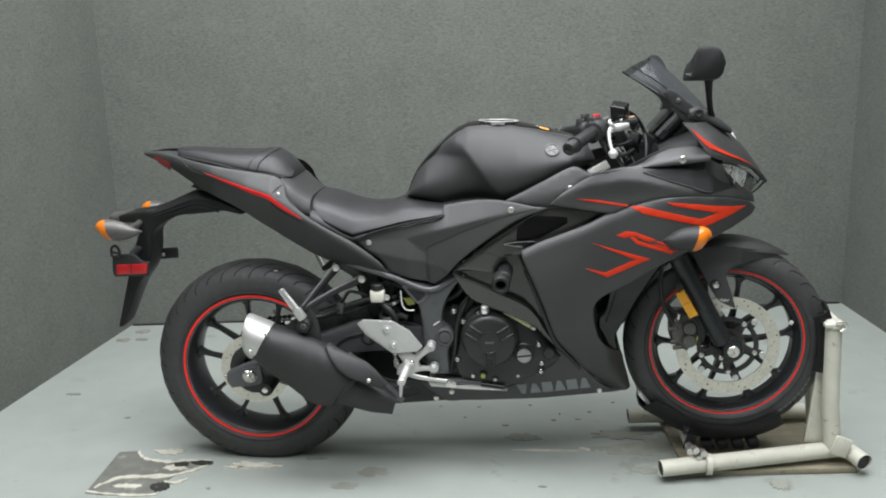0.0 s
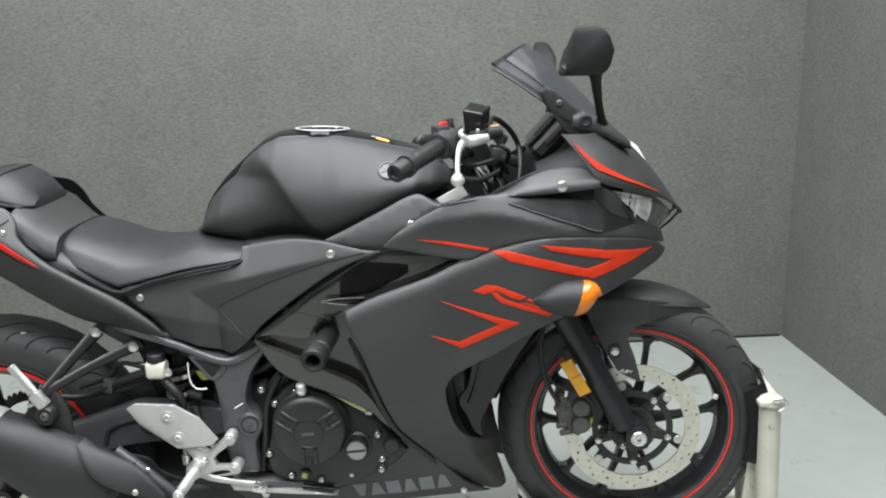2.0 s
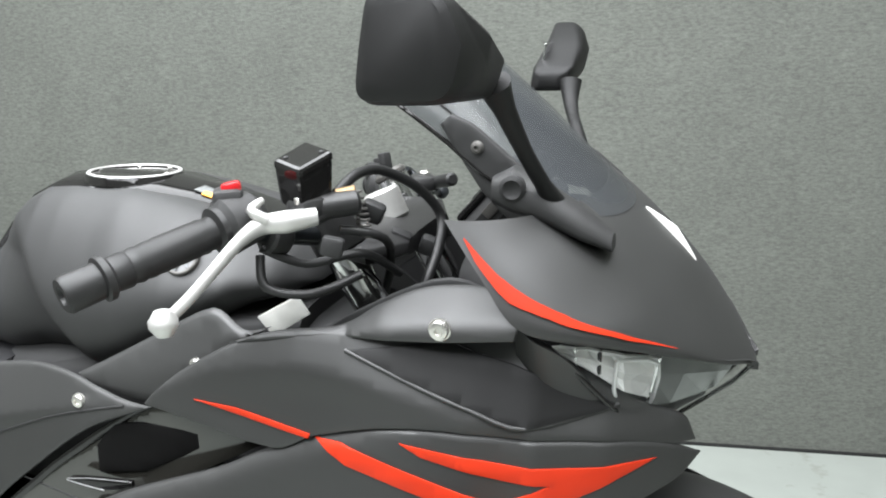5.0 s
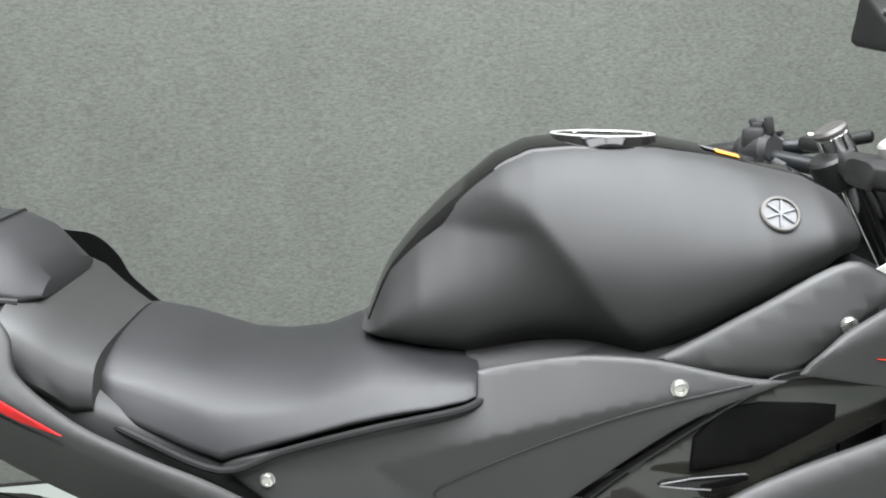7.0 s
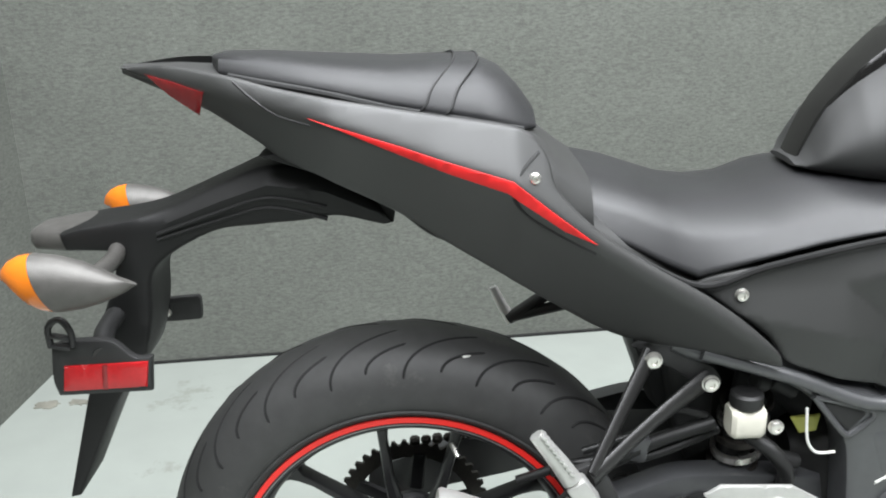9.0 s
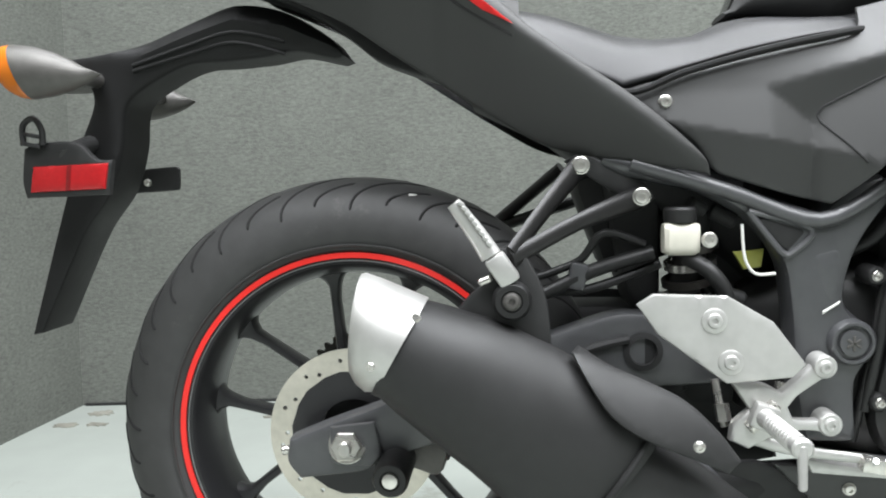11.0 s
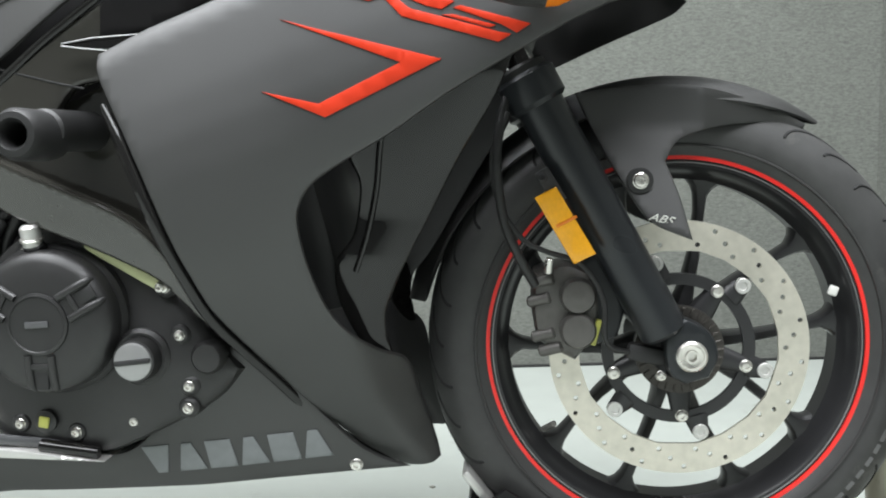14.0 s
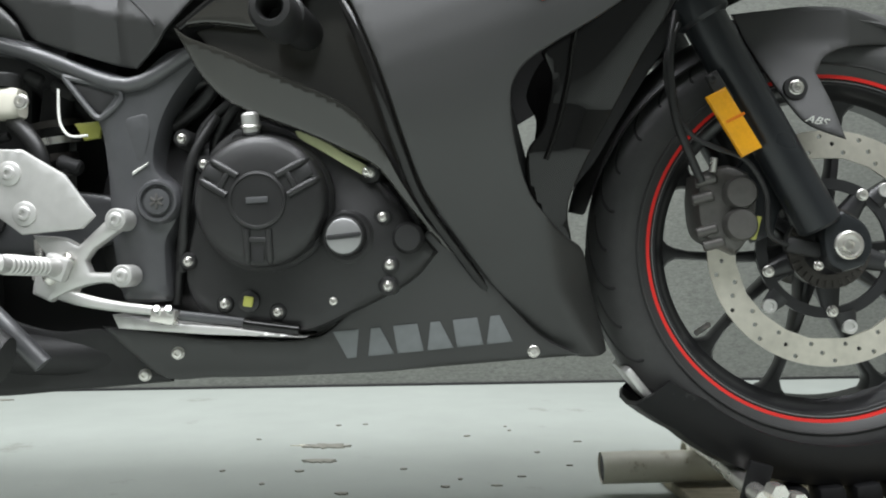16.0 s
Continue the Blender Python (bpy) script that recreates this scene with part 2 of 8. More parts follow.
def panel(outline, depth, thick=0.005, roll=0.004, step=0.014, curved=True, side=-1, creases=()):
    """A moulded sheet: an outline (x, z), bent to y = side * depth(x, z), with rolled edges, thickness and edges along its creases."""
    from mathutils.geometry import delaunay_2d_cdt
    loop = spline([(*p, 0) for p in outline], 5, True) if curved else [Vector((*p, 0)) for p in outline]
    loop = resample(loop, step * 0.7)
    loop2 = [(p.x, p.y) for p in loop]
    A = np.array(loop2)
    ins = []
    area = 0.5 * np.sum(A[:, 0] * np.roll(A[:, 1], -1) - np.roll(A[:, 0], -1) * A[:, 1])
    nrm = np.roll(A, -1, axis=0) - np.roll(A, 1, axis=0)
    nrm /= np.linalg.norm(nrm, axis=1)[:, None] + 1e-9
    nrm = np.stack([-nrm[:, 1], nrm[:, 0]], 1) * (1 if area > 0 else -1)
    for k in (0.3, 1.0):
        q = A + nrm * roll * k
        q = q[inside(q, loop2)]
        if len(q):
            ins.append(q[edge_distance(q, loop2) > roll * k * 0.7])
    lo, hi = A.min(0), A.max(0)
    gx, gz = np.meshgrid(np.arange(lo[0], hi[0], step), np.arange(lo[1], hi[1], step))
    g = np.stack([gx.ravel(), gz.ravel()], 1)
    g = g[inside(g, loop2)]
    if len(g):
        ins.append(g[edge_distance(g, loop2) > roll * 1.5])
    nb = len(A)
    bound = [(i, (i + 1) % nb) for i in range(nb)]
    fold = []
    for line in creases:
        L = np.array(line, float)
        run = [L[0]]
        for a, b in zip(L, L[1:]):
            k = max(1, int(np.ceil(np.linalg.norm(b - a) / (step * 0.8))))
            run += [a + (b - a) * j / k for j in range(1, k + 1)]
        run = np.array(run)
        run = run[inside(run, loop2)]
        if len(run):
            run = run[edge_distance(run, loop2) > roll * 1.4]
        if len(run) > 1:
            fold.append(run)
    if fold:
        every = np.vstack(fold)
        ins = [q[np.sqrt(((q[:, None, :] - every) ** 2).sum(2)).min(1) > step * 0.45] for q in ins if len(q)]
        at = nb + sum(len(q) for q in ins)
        for run in fold:
            bound += [(at + k, at + k + 1) for k in range(len(run) - 1) if np.linalg.norm(run[k + 1] - run[k]) < step * 1.5]
            at += len(run)
    pts = np.vstack([A] + ins + fold)
    vs, _, fs, _, _, _ = delaunay_2d_cdt([Vector(p) for p in pts], bound, [], 1, 1e-6)
    V = np.array([(v.x, v.y) for v in vs])
    d = edge_distance(V, loop2)
    sink = roll * (1 - np.sqrt(np.clip(1 - (1 - np.clip(d / roll, 0, 1)) ** 2, 0, 1)))
    Y = np.array([depth(x, z) for x, z in V]) if callable(depth) else np.full(len(V), depth)
    bm = bmesh.new()
    front = [bm.verts.new((x, side * (y - s), z)) for (x, z), y, s in zip(V, Y, sink)]
    back = [bm.verts.new((x, side * (y - max(thick, s + 0.0015)), z)) for (x, z), y, s in zip(V, Y, sink)]
    flip = side > 0
    used = {}
    for f in fs:
        if len(set(f)) < 3:
            continue
        a = [front[i] for i in f]
        bk = [back[i] for i in reversed(f)]
        bm.faces.new(a[::-1] if flip else a)
        bm.faces.new(bk[::-1] if flip else bk)
        for i in range(len(f)):
            e = (f[i], f[(i + 1) % len(f)])
            used[e] = used.get(e, 0) + 1
    for (i, j) in list(used):
        if (j, i) not in used:
            q = [front[j], front[i], back[i], back[j]]
            bm.faces.new(q[::-1] if flip else q)
    bm.verts.index_update()
    loose = [v for v in bm.verts if not v.link_faces]
    bmesh.ops.delete(bm, geom=loose, context="VERTS")
    bmesh.ops.recalc_face_normals(bm, faces=bm.faces)
    return bm


def loft(rings, cap=True, closed=True):
    bm = bmesh.new()
    rows = [[bm.verts.new(p) for p in r] for r in rings]
    n = len(rows[0])
    for a, b in zip(rows, rows[1:]):
        for i in range(n if closed else n - 1):
            bm.faces.new((a[i], a[(i + 1) % n], b[(i + 1) % n], b[i]))
    if cap and closed:
        for r in (rows[0][::-1], rows[-1]):
            try:
                bm.faces.new(r)
            except ValueError:
                pass
    bmesh.ops.recalc_face_normals(bm, faces=bm.faces)
    return bm


def tube(pts, radius, n=10, smooth=5, cap=True, squash=1.0):
    """A round bar swept along points; radius is one number or one for each point."""
    P = [Vector(p) for p in pts]
    rad = [radius] * len(P) if isinstance(radius, (int, float)) else list(radius)
    if smooth and len(P) > 2:
        Q = spline(P, smooth, False, 0)
        R = [float(np.interp(i / smooth, range(len(P)), rad)) for i in range(len(Q))]
    else:
        Q, R = P, rad
    rings = []
    up = None
    for i, p in enumerate(Q):
        t = (Q[min(i + 1, len(Q) - 1)] - Q[max(i - 1, 0)]).normalized()
        if up is None:
            up = Vector((0, 0, 1)) if abs(t.z) < 0.9 else Vector((1, 0, 0))
        u = (up - t * up.dot(t)).normalized()
        v = t.cross(u)
        up = u
        rings.append([p + (u * math.cos(a) + v * math.sin(a) * squash) * R[i] for a in np.linspace(0, 2 * math.pi, n, endpoint=False)])
    return loft(rings, cap)


def lathe(profile, centre, n=64, axis="y", stretch=1.0, turn=None):
    """Revolve (radius, along) pairs round an axis through centre."""
    bm = bmesh.new()
    rows = []
    c = Vector(centre)
    for r, h in profile:
        row = []
        for a in np.linspace(0, 2 * math.pi, n, endpoint=False):
            if axis == "y":
                q = Vector((math.cos(a) * r * stretch, h, math.sin(a) * r))
            elif axis == "z":
                q = Vector((math.cos(a) * r, math.sin(a) * r, h))
            else:
                q = Vector((h, math.cos(a) * r, math.sin(a) * r))
            row.append(bm.verts.new(c + (turn @ q if turn else q)))
        rows.append(row)
    for a, b in zip(rows, rows[1:]):
        for i in range(n):
            bm.faces.new((a[i], a[(i + 1) % n], b[(i + 1) % n], b[i]))
    if profile[0] != profile[-1]:
        for r in (rows[0], rows[-1]):
            if (r[0].co - r[n // 2].co).length > 1e-5:
                bm.faces.new(r)
    bmesh.ops.remove_doubles(bm, verts=bm.verts, dist=1e-6)
    bmesh.ops.recalc_face_normals(bm, faces=bm.faces)
    return bm


def block(size, centre, rot=(0, 0, 0), bevel=0.004, seg=2):
    bm = bmesh.new()
    bmesh.ops.create_cube(bm, size=1.0)
    bmesh.ops.scale(bm, vec=size, verts=bm.verts)
    if bevel:
        bmesh.ops.bevel(bm, geom=bm.edges[:], offset=min(bevel, min(size) * 0.45), segments=seg, affect="EDGES", profile=0.5)
    bmesh.ops.transform(bm, matrix=pose(*centre, *rot), verts=bm.verts)
    return bm


def rod(p0, p1, r, n=16, bevel=0.0, r2=None):
    p0, p1 = Vector(p0), Vector(p1)
    L = (p1 - p0).length
    r2 = r if r2 is None else r2
    b = min(bevel, L * 0.4, r * 0.6)
    prof = [(max(r - b, 1e-4), 0), (r, b), (r2, L - b), (max(r2 - b, 1e-4), L)] if b else [(r, 0), (r2, L)]
    t = (p1 - p0).to_track_quat("Z", "Y")
    bm = lathe(prof, (0, 0, 0), n, "z")
    bmesh.ops.transform(bm, matrix=Matrix.Translation(p0) @ t.to_matrix().to_4x4(), verts=bm.verts)
    return bm


def screw(parent, x, y, z, r=0.0075, mat=None, out=-1, name="bolt"):
    """A round-headed socket screw whose axis lies along y."""
    r *= 0.88
    prof = [(r * 1.15, 0.002), (r * 1.15, -0.0006), (r, -0.0012), (r * 0.86, -0.0038), (r * 0.5, -0.0046), (r * 0.44, -0.0045), (r * 0.4, -0.0022), (1e-5, -0.0022)]
    bm = lathe([(a, -out * h) for a, h in prof], (x, y, z), 18)
    return part(name, bm, mat or ZINC, parent)


def both(name, outline, depth, mat, parent, label="", **kw):
    """A near panel and its mirror image on the far side."""
    a = part(name, panel(outline, depth, side=-1, **kw), mat, parent, label)
    b = part(name, panel(outline, depth, side=1, **kw), mat, parent, label)
    return a, b


def decal(outline, depth, mat, parent, name="decal", label="", curved=False, side=-1):
    return part(name, panel(outline, (lambda x, z: depth(x, z) + 0.0015) if callable(depth) else depth + 0.0015, 0.0014, 0.0004, 0.010, curved, side), mat, parent, label)


# ---- the room ----
def wall(name, p0, p1, height=3.0, thick=0.1, lean=0.0):
    """A carpeted wall from p0 to p1 on the floor; lean: how far its top stands back."""
    a, b = Vector((*p0, 0)), Vector((*p1, 0))
    d = (b - a).normalized()
    out = Vector((d.y, -d.x, 0))
    top = Vector((0, 0, height)) + out * lean
    bm = bmesh.new()
    ring0 = [a, b, b + out * thick, a + out * thick]
    v = [bm.verts.new(p) for p in ring0] + [bm.verts.new(p + top) for p in ring0]
    for f in ((0, 1, 2, 3), (7, 6, 5, 4), (0, 4, 5, 1), (1, 5, 6, 2), (2, 6, 7, 3), (3, 7, 4, 0)):
        bm.faces.new([v[i] for i in f])
    bmesh.ops.recalc_face_normals(bm, faces=bm.faces)
    return tagged(part(name, bm, CARPET, None, smooth=False), "grey carpet-covered wall of the photo bay", "wall", kind="structure")


CORNER_L, CORNER_R = (-1.755, 1.215), (1.60, 1.565)
FRONT_L, FRONT_R = (-2.12, -4.2), (2.25, -4.2)
wall("wall_back", CORNER_R, CORNER_L)
wall("wall_left", CORNER_L, FRONT_L)
wall("wall_right", FRONT_R, CORNER_R)
# added unseen wall behind the camera; its dark colour cuts bounce onto the bike
front_wall = wall("wall_front", FRONT_L, FRONT_R)
front_wall.data.materials[0] = UNSEEN_WALL
tagged(front_wall, "added unseen wall closing the bay, kept dark to limit bounced light", "wall", kind="structure")

bm = block((6.0, 8.0, 0.1), (0, -1.2, -0.05), bevel=0)
tagged(part("floor", bm, FLOOR, None, smooth=False), "light grey painted concrete floor with scuffs", "floor", kind="structure")
bm = block((6.0, 8.0, 0.1), (0, -1.2, 3.05), bevel=0)
tagged(part("ceiling", bm, CEILING, None, smooth=False), "plain white ceiling above the bay", "ceiling", kind="structure")

a, b = Vector((*CORNER_L, 0)), Vector((*CORNER_R, 0))
d = (b - a).normalized()
mid = (a + b) / 2 + Vector((d.y, -d.x, 0)) * 0.004
bm = block(((b - a).length - 0.02, 0.008, 0.007), (mid.x, mid.y, 0.0035), (0, 0, math.degrees(math.atan2(d.y, d.x))), 0.001)
tagged(part("trim", bm, HOSE, None, smooth=False), "narrow dark strip along the foot of the carpeted wall", "trim", kind="structure")


def floor_patch(name, x, y, rx, ry, mat, label, seed, z=0.0012, lobes=9):
    """A thin irregular flake or stain lying on the floor."""
    rnd = random.Random(seed)
    pts = []
    for k in range(lobes * 3):
        a = 2 * math.pi * k / (lobes * 3)
        s = 0.62 + 0.5 * rnd.random()
        pts.append((x + math.cos(a) * rx * s, y + math.sin(a) * ry * s, 0))
    pts = spline(pts, 3, True, 0)
    bm = bmesh.new()
    top = [bm.verts.new((p.x, p.y, z)) for p in pts]
    low = [bm.verts.new((p.x, p.y, 0.0)) for p in pts]
    bm.faces.new(top)
    for i in range(len(pts)):
        j = (i + 1) % len(pts)
        bm.faces.new((low[i], low[j], top[j], top[i]))
    bmesh.ops.recalc_face_normals(bm, faces=bm.faces)
    bmesh.ops.triangulate(bm, faces=[f for f in bm.faces if len(f.verts) > 4])
    return tagged(part(name, bm, mat, None, smooth=False), label, "floor stain", "marks on the floor")


for k, (fx, fy, rx, ry) in enumerate(((-0.045, 0.540, 0.05, 0.022), (-0.033, 0.408, 0.035, 0.014), (-1.66, 1.13, 0.04, 0.03), (-1.70, 1.01, 0.035, 0.025), (-1.62, 1.02, 0.03, 0.02), (-1.156, 1.10, 0.035, 0.02), (-1.038, 1.13, 0.03, 0.014),
                                      (-1.62, 0.405, 0.03, 0.012), (-1.314, 0.20, 0.012, 0.008), (0.046, 0.18, 0.012, 0.008), (0.21, 0.226, 0.008, 0.005), (0.166, -0.235, 0.012, 0.006), (-0.838, -0.286, 0.008, 0.006))):
    floor_patch("floor_mark", fx, fy, rx, ry, STAIN, "small dark scuffed chip in the floor paint", 40 + k, 0.0022)
for k, (fx, fy, rx, ry) in enumerate(((0.17, -0.002, 0.10, 0.007), (0.335, 0.014, 0.05, 0.016), (0.24, 0.0, 0.05, 0.006), (-0.055, 0.545, 0.06, 0.010))):
    floor_patch("paint_chip", fx, fy, rx, ry, PALE_CHIP, "pale bare patch where floor paint has flaked", 60 + k, 0.0016)
rnd = random.Random(5)
for k in range(16):
    floor_patch("grit_speck", rnd.uniform(-0.2, 0.5), rnd.uniform(0.2, 0.8), rnd.uniform(0.004, 0.009), rnd.uniform(0.003, 0.006), STAIN, "tiny dark speck of grit on the floor", 90 + k, 0.002, 4)

# bare plate in the floor behind the rear wheel, with flaked paint along its edges
def flat_piece(name, outline, z, mat, label, category):
    bm = bmesh.new()
    pts = spline([(*p, 0) for p in outline], 3, True, 30)
    top = [bm.verts.new((p.x, p.y, z)) for p in pts]
    low = [bm.verts.new((p.x, p.y, 0.0)) for p in pts]
    bm.faces.new(top)
    for i in range(len(pts)):
        j = (i + 1) % len(pts)
        bm.faces.new((low[i], low[j], top[j], top[i]))
    bmesh.ops.recalc_face_normals(bm, faces=bm.faces)
    bmesh.ops.triangulate(bm, faces=[f for f in bm.faces if len(f.verts) > 4])
    return tagged(part(name, bm, mat, None, smooth=False), label, category, "" if category == "plate" else "marks on the floor")


flat_piece("floor_plate", [(-1.204, -0.330), (-1.219, -0.064), (-1.157, -0.054), (-1.12, -0.10), (-1.06, -0.12), (-1.0, -0.118), (-0.93, -0.118), (-0.88, -0.124), (-0.90, -0.165), (-0.97, -0.205), (-0.985, -0.25), (-0.97, -0.30), (-1.03, -0.335), (-1.142, -0.338)], 0.002, PLATE, "scuffed grey bare plate flush with the floor", "plate")
for line, wide, seed in (([(-1.155, -0.060), (-1.13, -0.095), (-1.10, -0.115), (-1.02, -0.130), (-0.965, -0.118), (-0.885, -0.120)], 0.010, 1), ([(-1.19, -0.30), (-1.14, -0.24), (-1.06, -0.228), (-0.99, -0.220), (-0.93, -0.185), (-0.89, -0.150)], 0.014, 2),
                         ([(-1.205, -0.322), (-1.15, -0.333), (-1.05, -0.340), (-0.98, -0.332)], 0.007, 3), ([(-0.99, -0.255), (-0.95, -0.262), (-0.92, -0.235)], 0.009, 4)):
    rnd = random.Random(seed)
    path = spline([(*p, 0) for p in line], 6)
    wid = [wide * (0.35 + 0.9 * rnd.random()) * (0.3 if k in (0, len(path) - 1) else 1) for k in range(len(path))]
    flat_piece("paint_flake", [(p.x, p.y + w) for p, w in zip(path, wid)] + [(p.x, p.y - w * 0.8) for p, w in zip(path[::-1], wid[::-1])], 0.0046, PALE_CHIP, "cream paint flake along the edge of the plate", "floor stain")
for k, (fx, fy, rx, ry, mat) in enumerate(((-1.05, -0.058, 0.055, 0.022, PALE_CHIP), (-0.975, -0.145, 0.026, 0.018, SOOT), (-0.913, -0.131, 0.040, 0.014, SOOT), (-0.99, -0.165, 0.05, 0.02, PALE_CHIP), (-0.745, -0.138, 0.09, 0.022, PALE_CHIP), (-0.99, -0.285, 0.03, 0.03, SOOT),
                                           (-1.09, -0.285, 0.05, 0.016, PALE_CHIP), (-0.79, -0.155, 0.05, 0.008, PALE_CHIP))):
    floor_patch("paint_flake" if mat is PALE_CHIP else "dark_smudge", fx, fy, rx, ry, mat, "cream paint flake by the plate" if mat is PALE_CHIP else "black oily smudge on the plate", 120 + k, 0.0052 if mat is SOOT else 0.0036)
for k, (fx, fy, rx, ry) in enumerate(((-0.355, -0.162, 0.06, 0.03), (-0.426, -0.252, 0.05, 0.02), (0.475, -0.12, 0.05, 0.025), (0.457, 0.018, 0.14, 0.05), (0.60, 0.05, 0.16, 0.07), (0.431, 0.119, 0.10, 0.04), (0.105, 0.087, 0.06, 0.03), (0.855, -0.201, 0.03, 0.03), (-0.552, -0.084, 0.035, 0.008))):
    floor_patch("faint_stain", fx, fy, rx, ry, FAINT, "faint brownish stain on the painted floor", 160 + k, 0.0007 + 0.00031 * k)

# ---- the motorcycle ----
bike = thing("motorcycle", "matte black sport motorcycle with red decals and red rim stripes", "motorcycle")
FRONT, REAR = (0.7175, 0.0, 0.382), (-0.718, 0.0, 0.3165)
REAR_OFF = -0.03               # the tail of the machine stands a little nearer than its front


def tyre_profile(R, half, rim):
    """Cross-section of a tyre as (radius, across)."""
    pts = []
    for k in range(29):
        a = -1.0 + 2.0 * k / 28
        y = half * math.sin(a * math.pi / 2 * 0.98)
        pts.append((crown(R, rim, abs(a)), y))
    inner = [(rim + 0.012, half * 0.93), (rim, half * 0.72), (rim, -half * 0.72), (rim + 0.012, -half * 0.93)]
    return pts + inner + [pts[0]]


def crown(R, rim, f):
    """Radius of the tyre's skin from its crown (f = 0) to the bead (f = 1)."""
    return R - (R - rim - 0.030) * (1 - math.cos(f * math.pi / 2)) ** 1.15


def wheel(name, centre, R, half, rim, spoke_turn, rim_half, rows):
    hub = part(name, lathe([(0.012, -0.06), (0.045, -0.06), (0.05, -0.045), (0.036, -0.02), (0.036, 0.02), (0.05, 0.045), (0.045, 0.06), (0.012, 0.06), (0.012, -0.06)], centre, 40), WHEEL, bike, "black cast wheel with red edge stripe")
    bm = lathe(tyre_profile(R, half, rim), centre, 140)
    for v in bm.verts:                      # the loaded tyre lies flat where it touches the floor
        v.co.z = max(v.co.z, 0.0005)
    part("tyre", bm, RUBBER, hub, "black road tyre with curved tread grooves")
    w = rim_half
    prof = [(rim + 0.010, -w), (rim + 0.010, -w + 0.006), (rim - 0.004, -w + 0.012), (rim - 0.011, -w + 0.02), (rim - 0.015, -0.02), (rim - 0.015, 0.02), (rim - 0.011, w - 0.02),
            (rim - 0.004, w - 0.012), (rim + 0.010, w - 0.006), (rim + 0.010, w), (rim - 0.007, w), (rim - 0.010, w - 0.003), (rim - 0.014, w - 0.014), (rim - 0.018, w - 0.022), (rim - 0.023, 0.016), (rim - 0.023, -0.016),
            (rim - 0.018, -w + 0.022), (rim - 0.014, -w + 0.014), (rim - 0.010, -w + 0.003), (rim - 0.007, -w), (rim + 0.010, -w)]
    part("rim", lathe(prof, centre, 120), WHEEL, hub)
    for s in (-1, 1):
        part("rim_stripe", lathe([(rim + 0.0075, s * (w + 0.0002)), (rim + 0.0075, s * (w + 0.003)), (rim + 0.0005, s * (w + 0.003)), (rim + 0.0005, s * (w + 0.0002)), (rim + 0.0075, s * (w + 0.0002))], centre, 120), RED_RIM, hub, "thin red stripe on the rim edge")
        part("rim_line", lathe([(rim - 0.0022, s * (w + 0.0002)), (rim - 0.0026, s * (w + 0.0019)), (rim - 0.0034, s * (w + 0.0019)), (rim - 0.0037, s * (w + 0.0002)), (rim - 0.0022, s * (w + 0.0002))], centre, 120), RIM_EDGE, hub, "fine bright line beside the red stripe")
        part("bead_ridge", lathe([(rim + 0.0190, s * half * 0.955), (rim + 0.0180, s * (half * 0.965 + 0.0022)), (rim + 0.0165, s * (half * 0.965 + 0.0022)), (rim + 0.0155, s * half * 0.955), (rim + 0.0190, s * half * 0.955)], centre, 120), RUBBER, hub, "raised ring beside the tyre bead")
    cx, _, cz = centre
    for k in range(10):
        mid, side = radians(spoke_turn + 72 * (k // 2)), (1 if k % 2 else -1)
        rings = []
        for r, wd, th in ((0.034, 0.014, 0.028), (0.07, 0.0085, 0.021), (0.11, 0.0068, 0.016), (rim - 0.060, 0.0062, 0.014), (rim - 0.040, 0.0080, 0.015), (rim - 0.030, 0.0135, 0.016), (rim - 0.0215, 0.025, 0.017)):
            aa = mid + side * radians(lerp_table([(0.034, 12), (rim - 0.04, 20.5)], r))
            d, n = Vector((math.cos(aa), 0, math.sin(aa))), Vector((-math.sin(aa), 0, math.cos(aa)))
            c = Vector(centre) + d * r
            sq = []
            for t in np.linspace(0, 2 * math.pi, 12, endpoint=False):
                ct, st = math.cos(t), math.sin(t)
                sq.append(c + n * wd * math.copysign(abs(ct) ** 0.6, ct) + Vector((0, th * math.copysign(abs(st) ** 0.6, st), 0)))
            rings.append(sq)
        part("spoke", loft(rings), WHEEL, hub)
    # tread grooves: hooked slots that run along the crown and turn down to the shoulder
    for k in range(rows):
        for s in (-1, 1):
            long = k % 2 == 0
            f0, f1, sweep = (0.10, 0.74, 0.30) if long else (0.34, 0.66, 0.17)
            pts = []
            for j in range(8):
                u = j / 7
                f = f0 + (f1 - f0) * u
                y = s * half * math.sin(f * math.pi / 2 * 0.98)
                r = crown(R, rim, f) - 0.0012
                a = 2 * math.pi * (k + (0.5 if s > 0 else 0)) / rows - sweep * (1 - u) ** 2.1
                pts.append((cx + math.cos(a) * r, y, cz + math.sin(a) * r))
            if min(p[2] for p in pts) > 0.006:
                yield_groove(pts, hub)
    return hub


def yield_groove(pts, hub):
    P = spline(pts, 3, False, 0)
    part("tread_groove", tube([tuple(p) for p in P], [0.001] + [0.0023] * (len(P) - 2) + [0.0008], 5, 0, True), GROOVE, hub, smooth=False)


front_wheel = wheel("front_wheel", FRONT, 0.301, 0.057, 0.2225, 58, 0.043, 34)
rear_wheel = wheel("rear_wheel", REAR, 0.331, 0.075, 0.2275, 49, 0.066, 40)
rear_end = [rear_wheel]        # what shares the rear wheel's offset


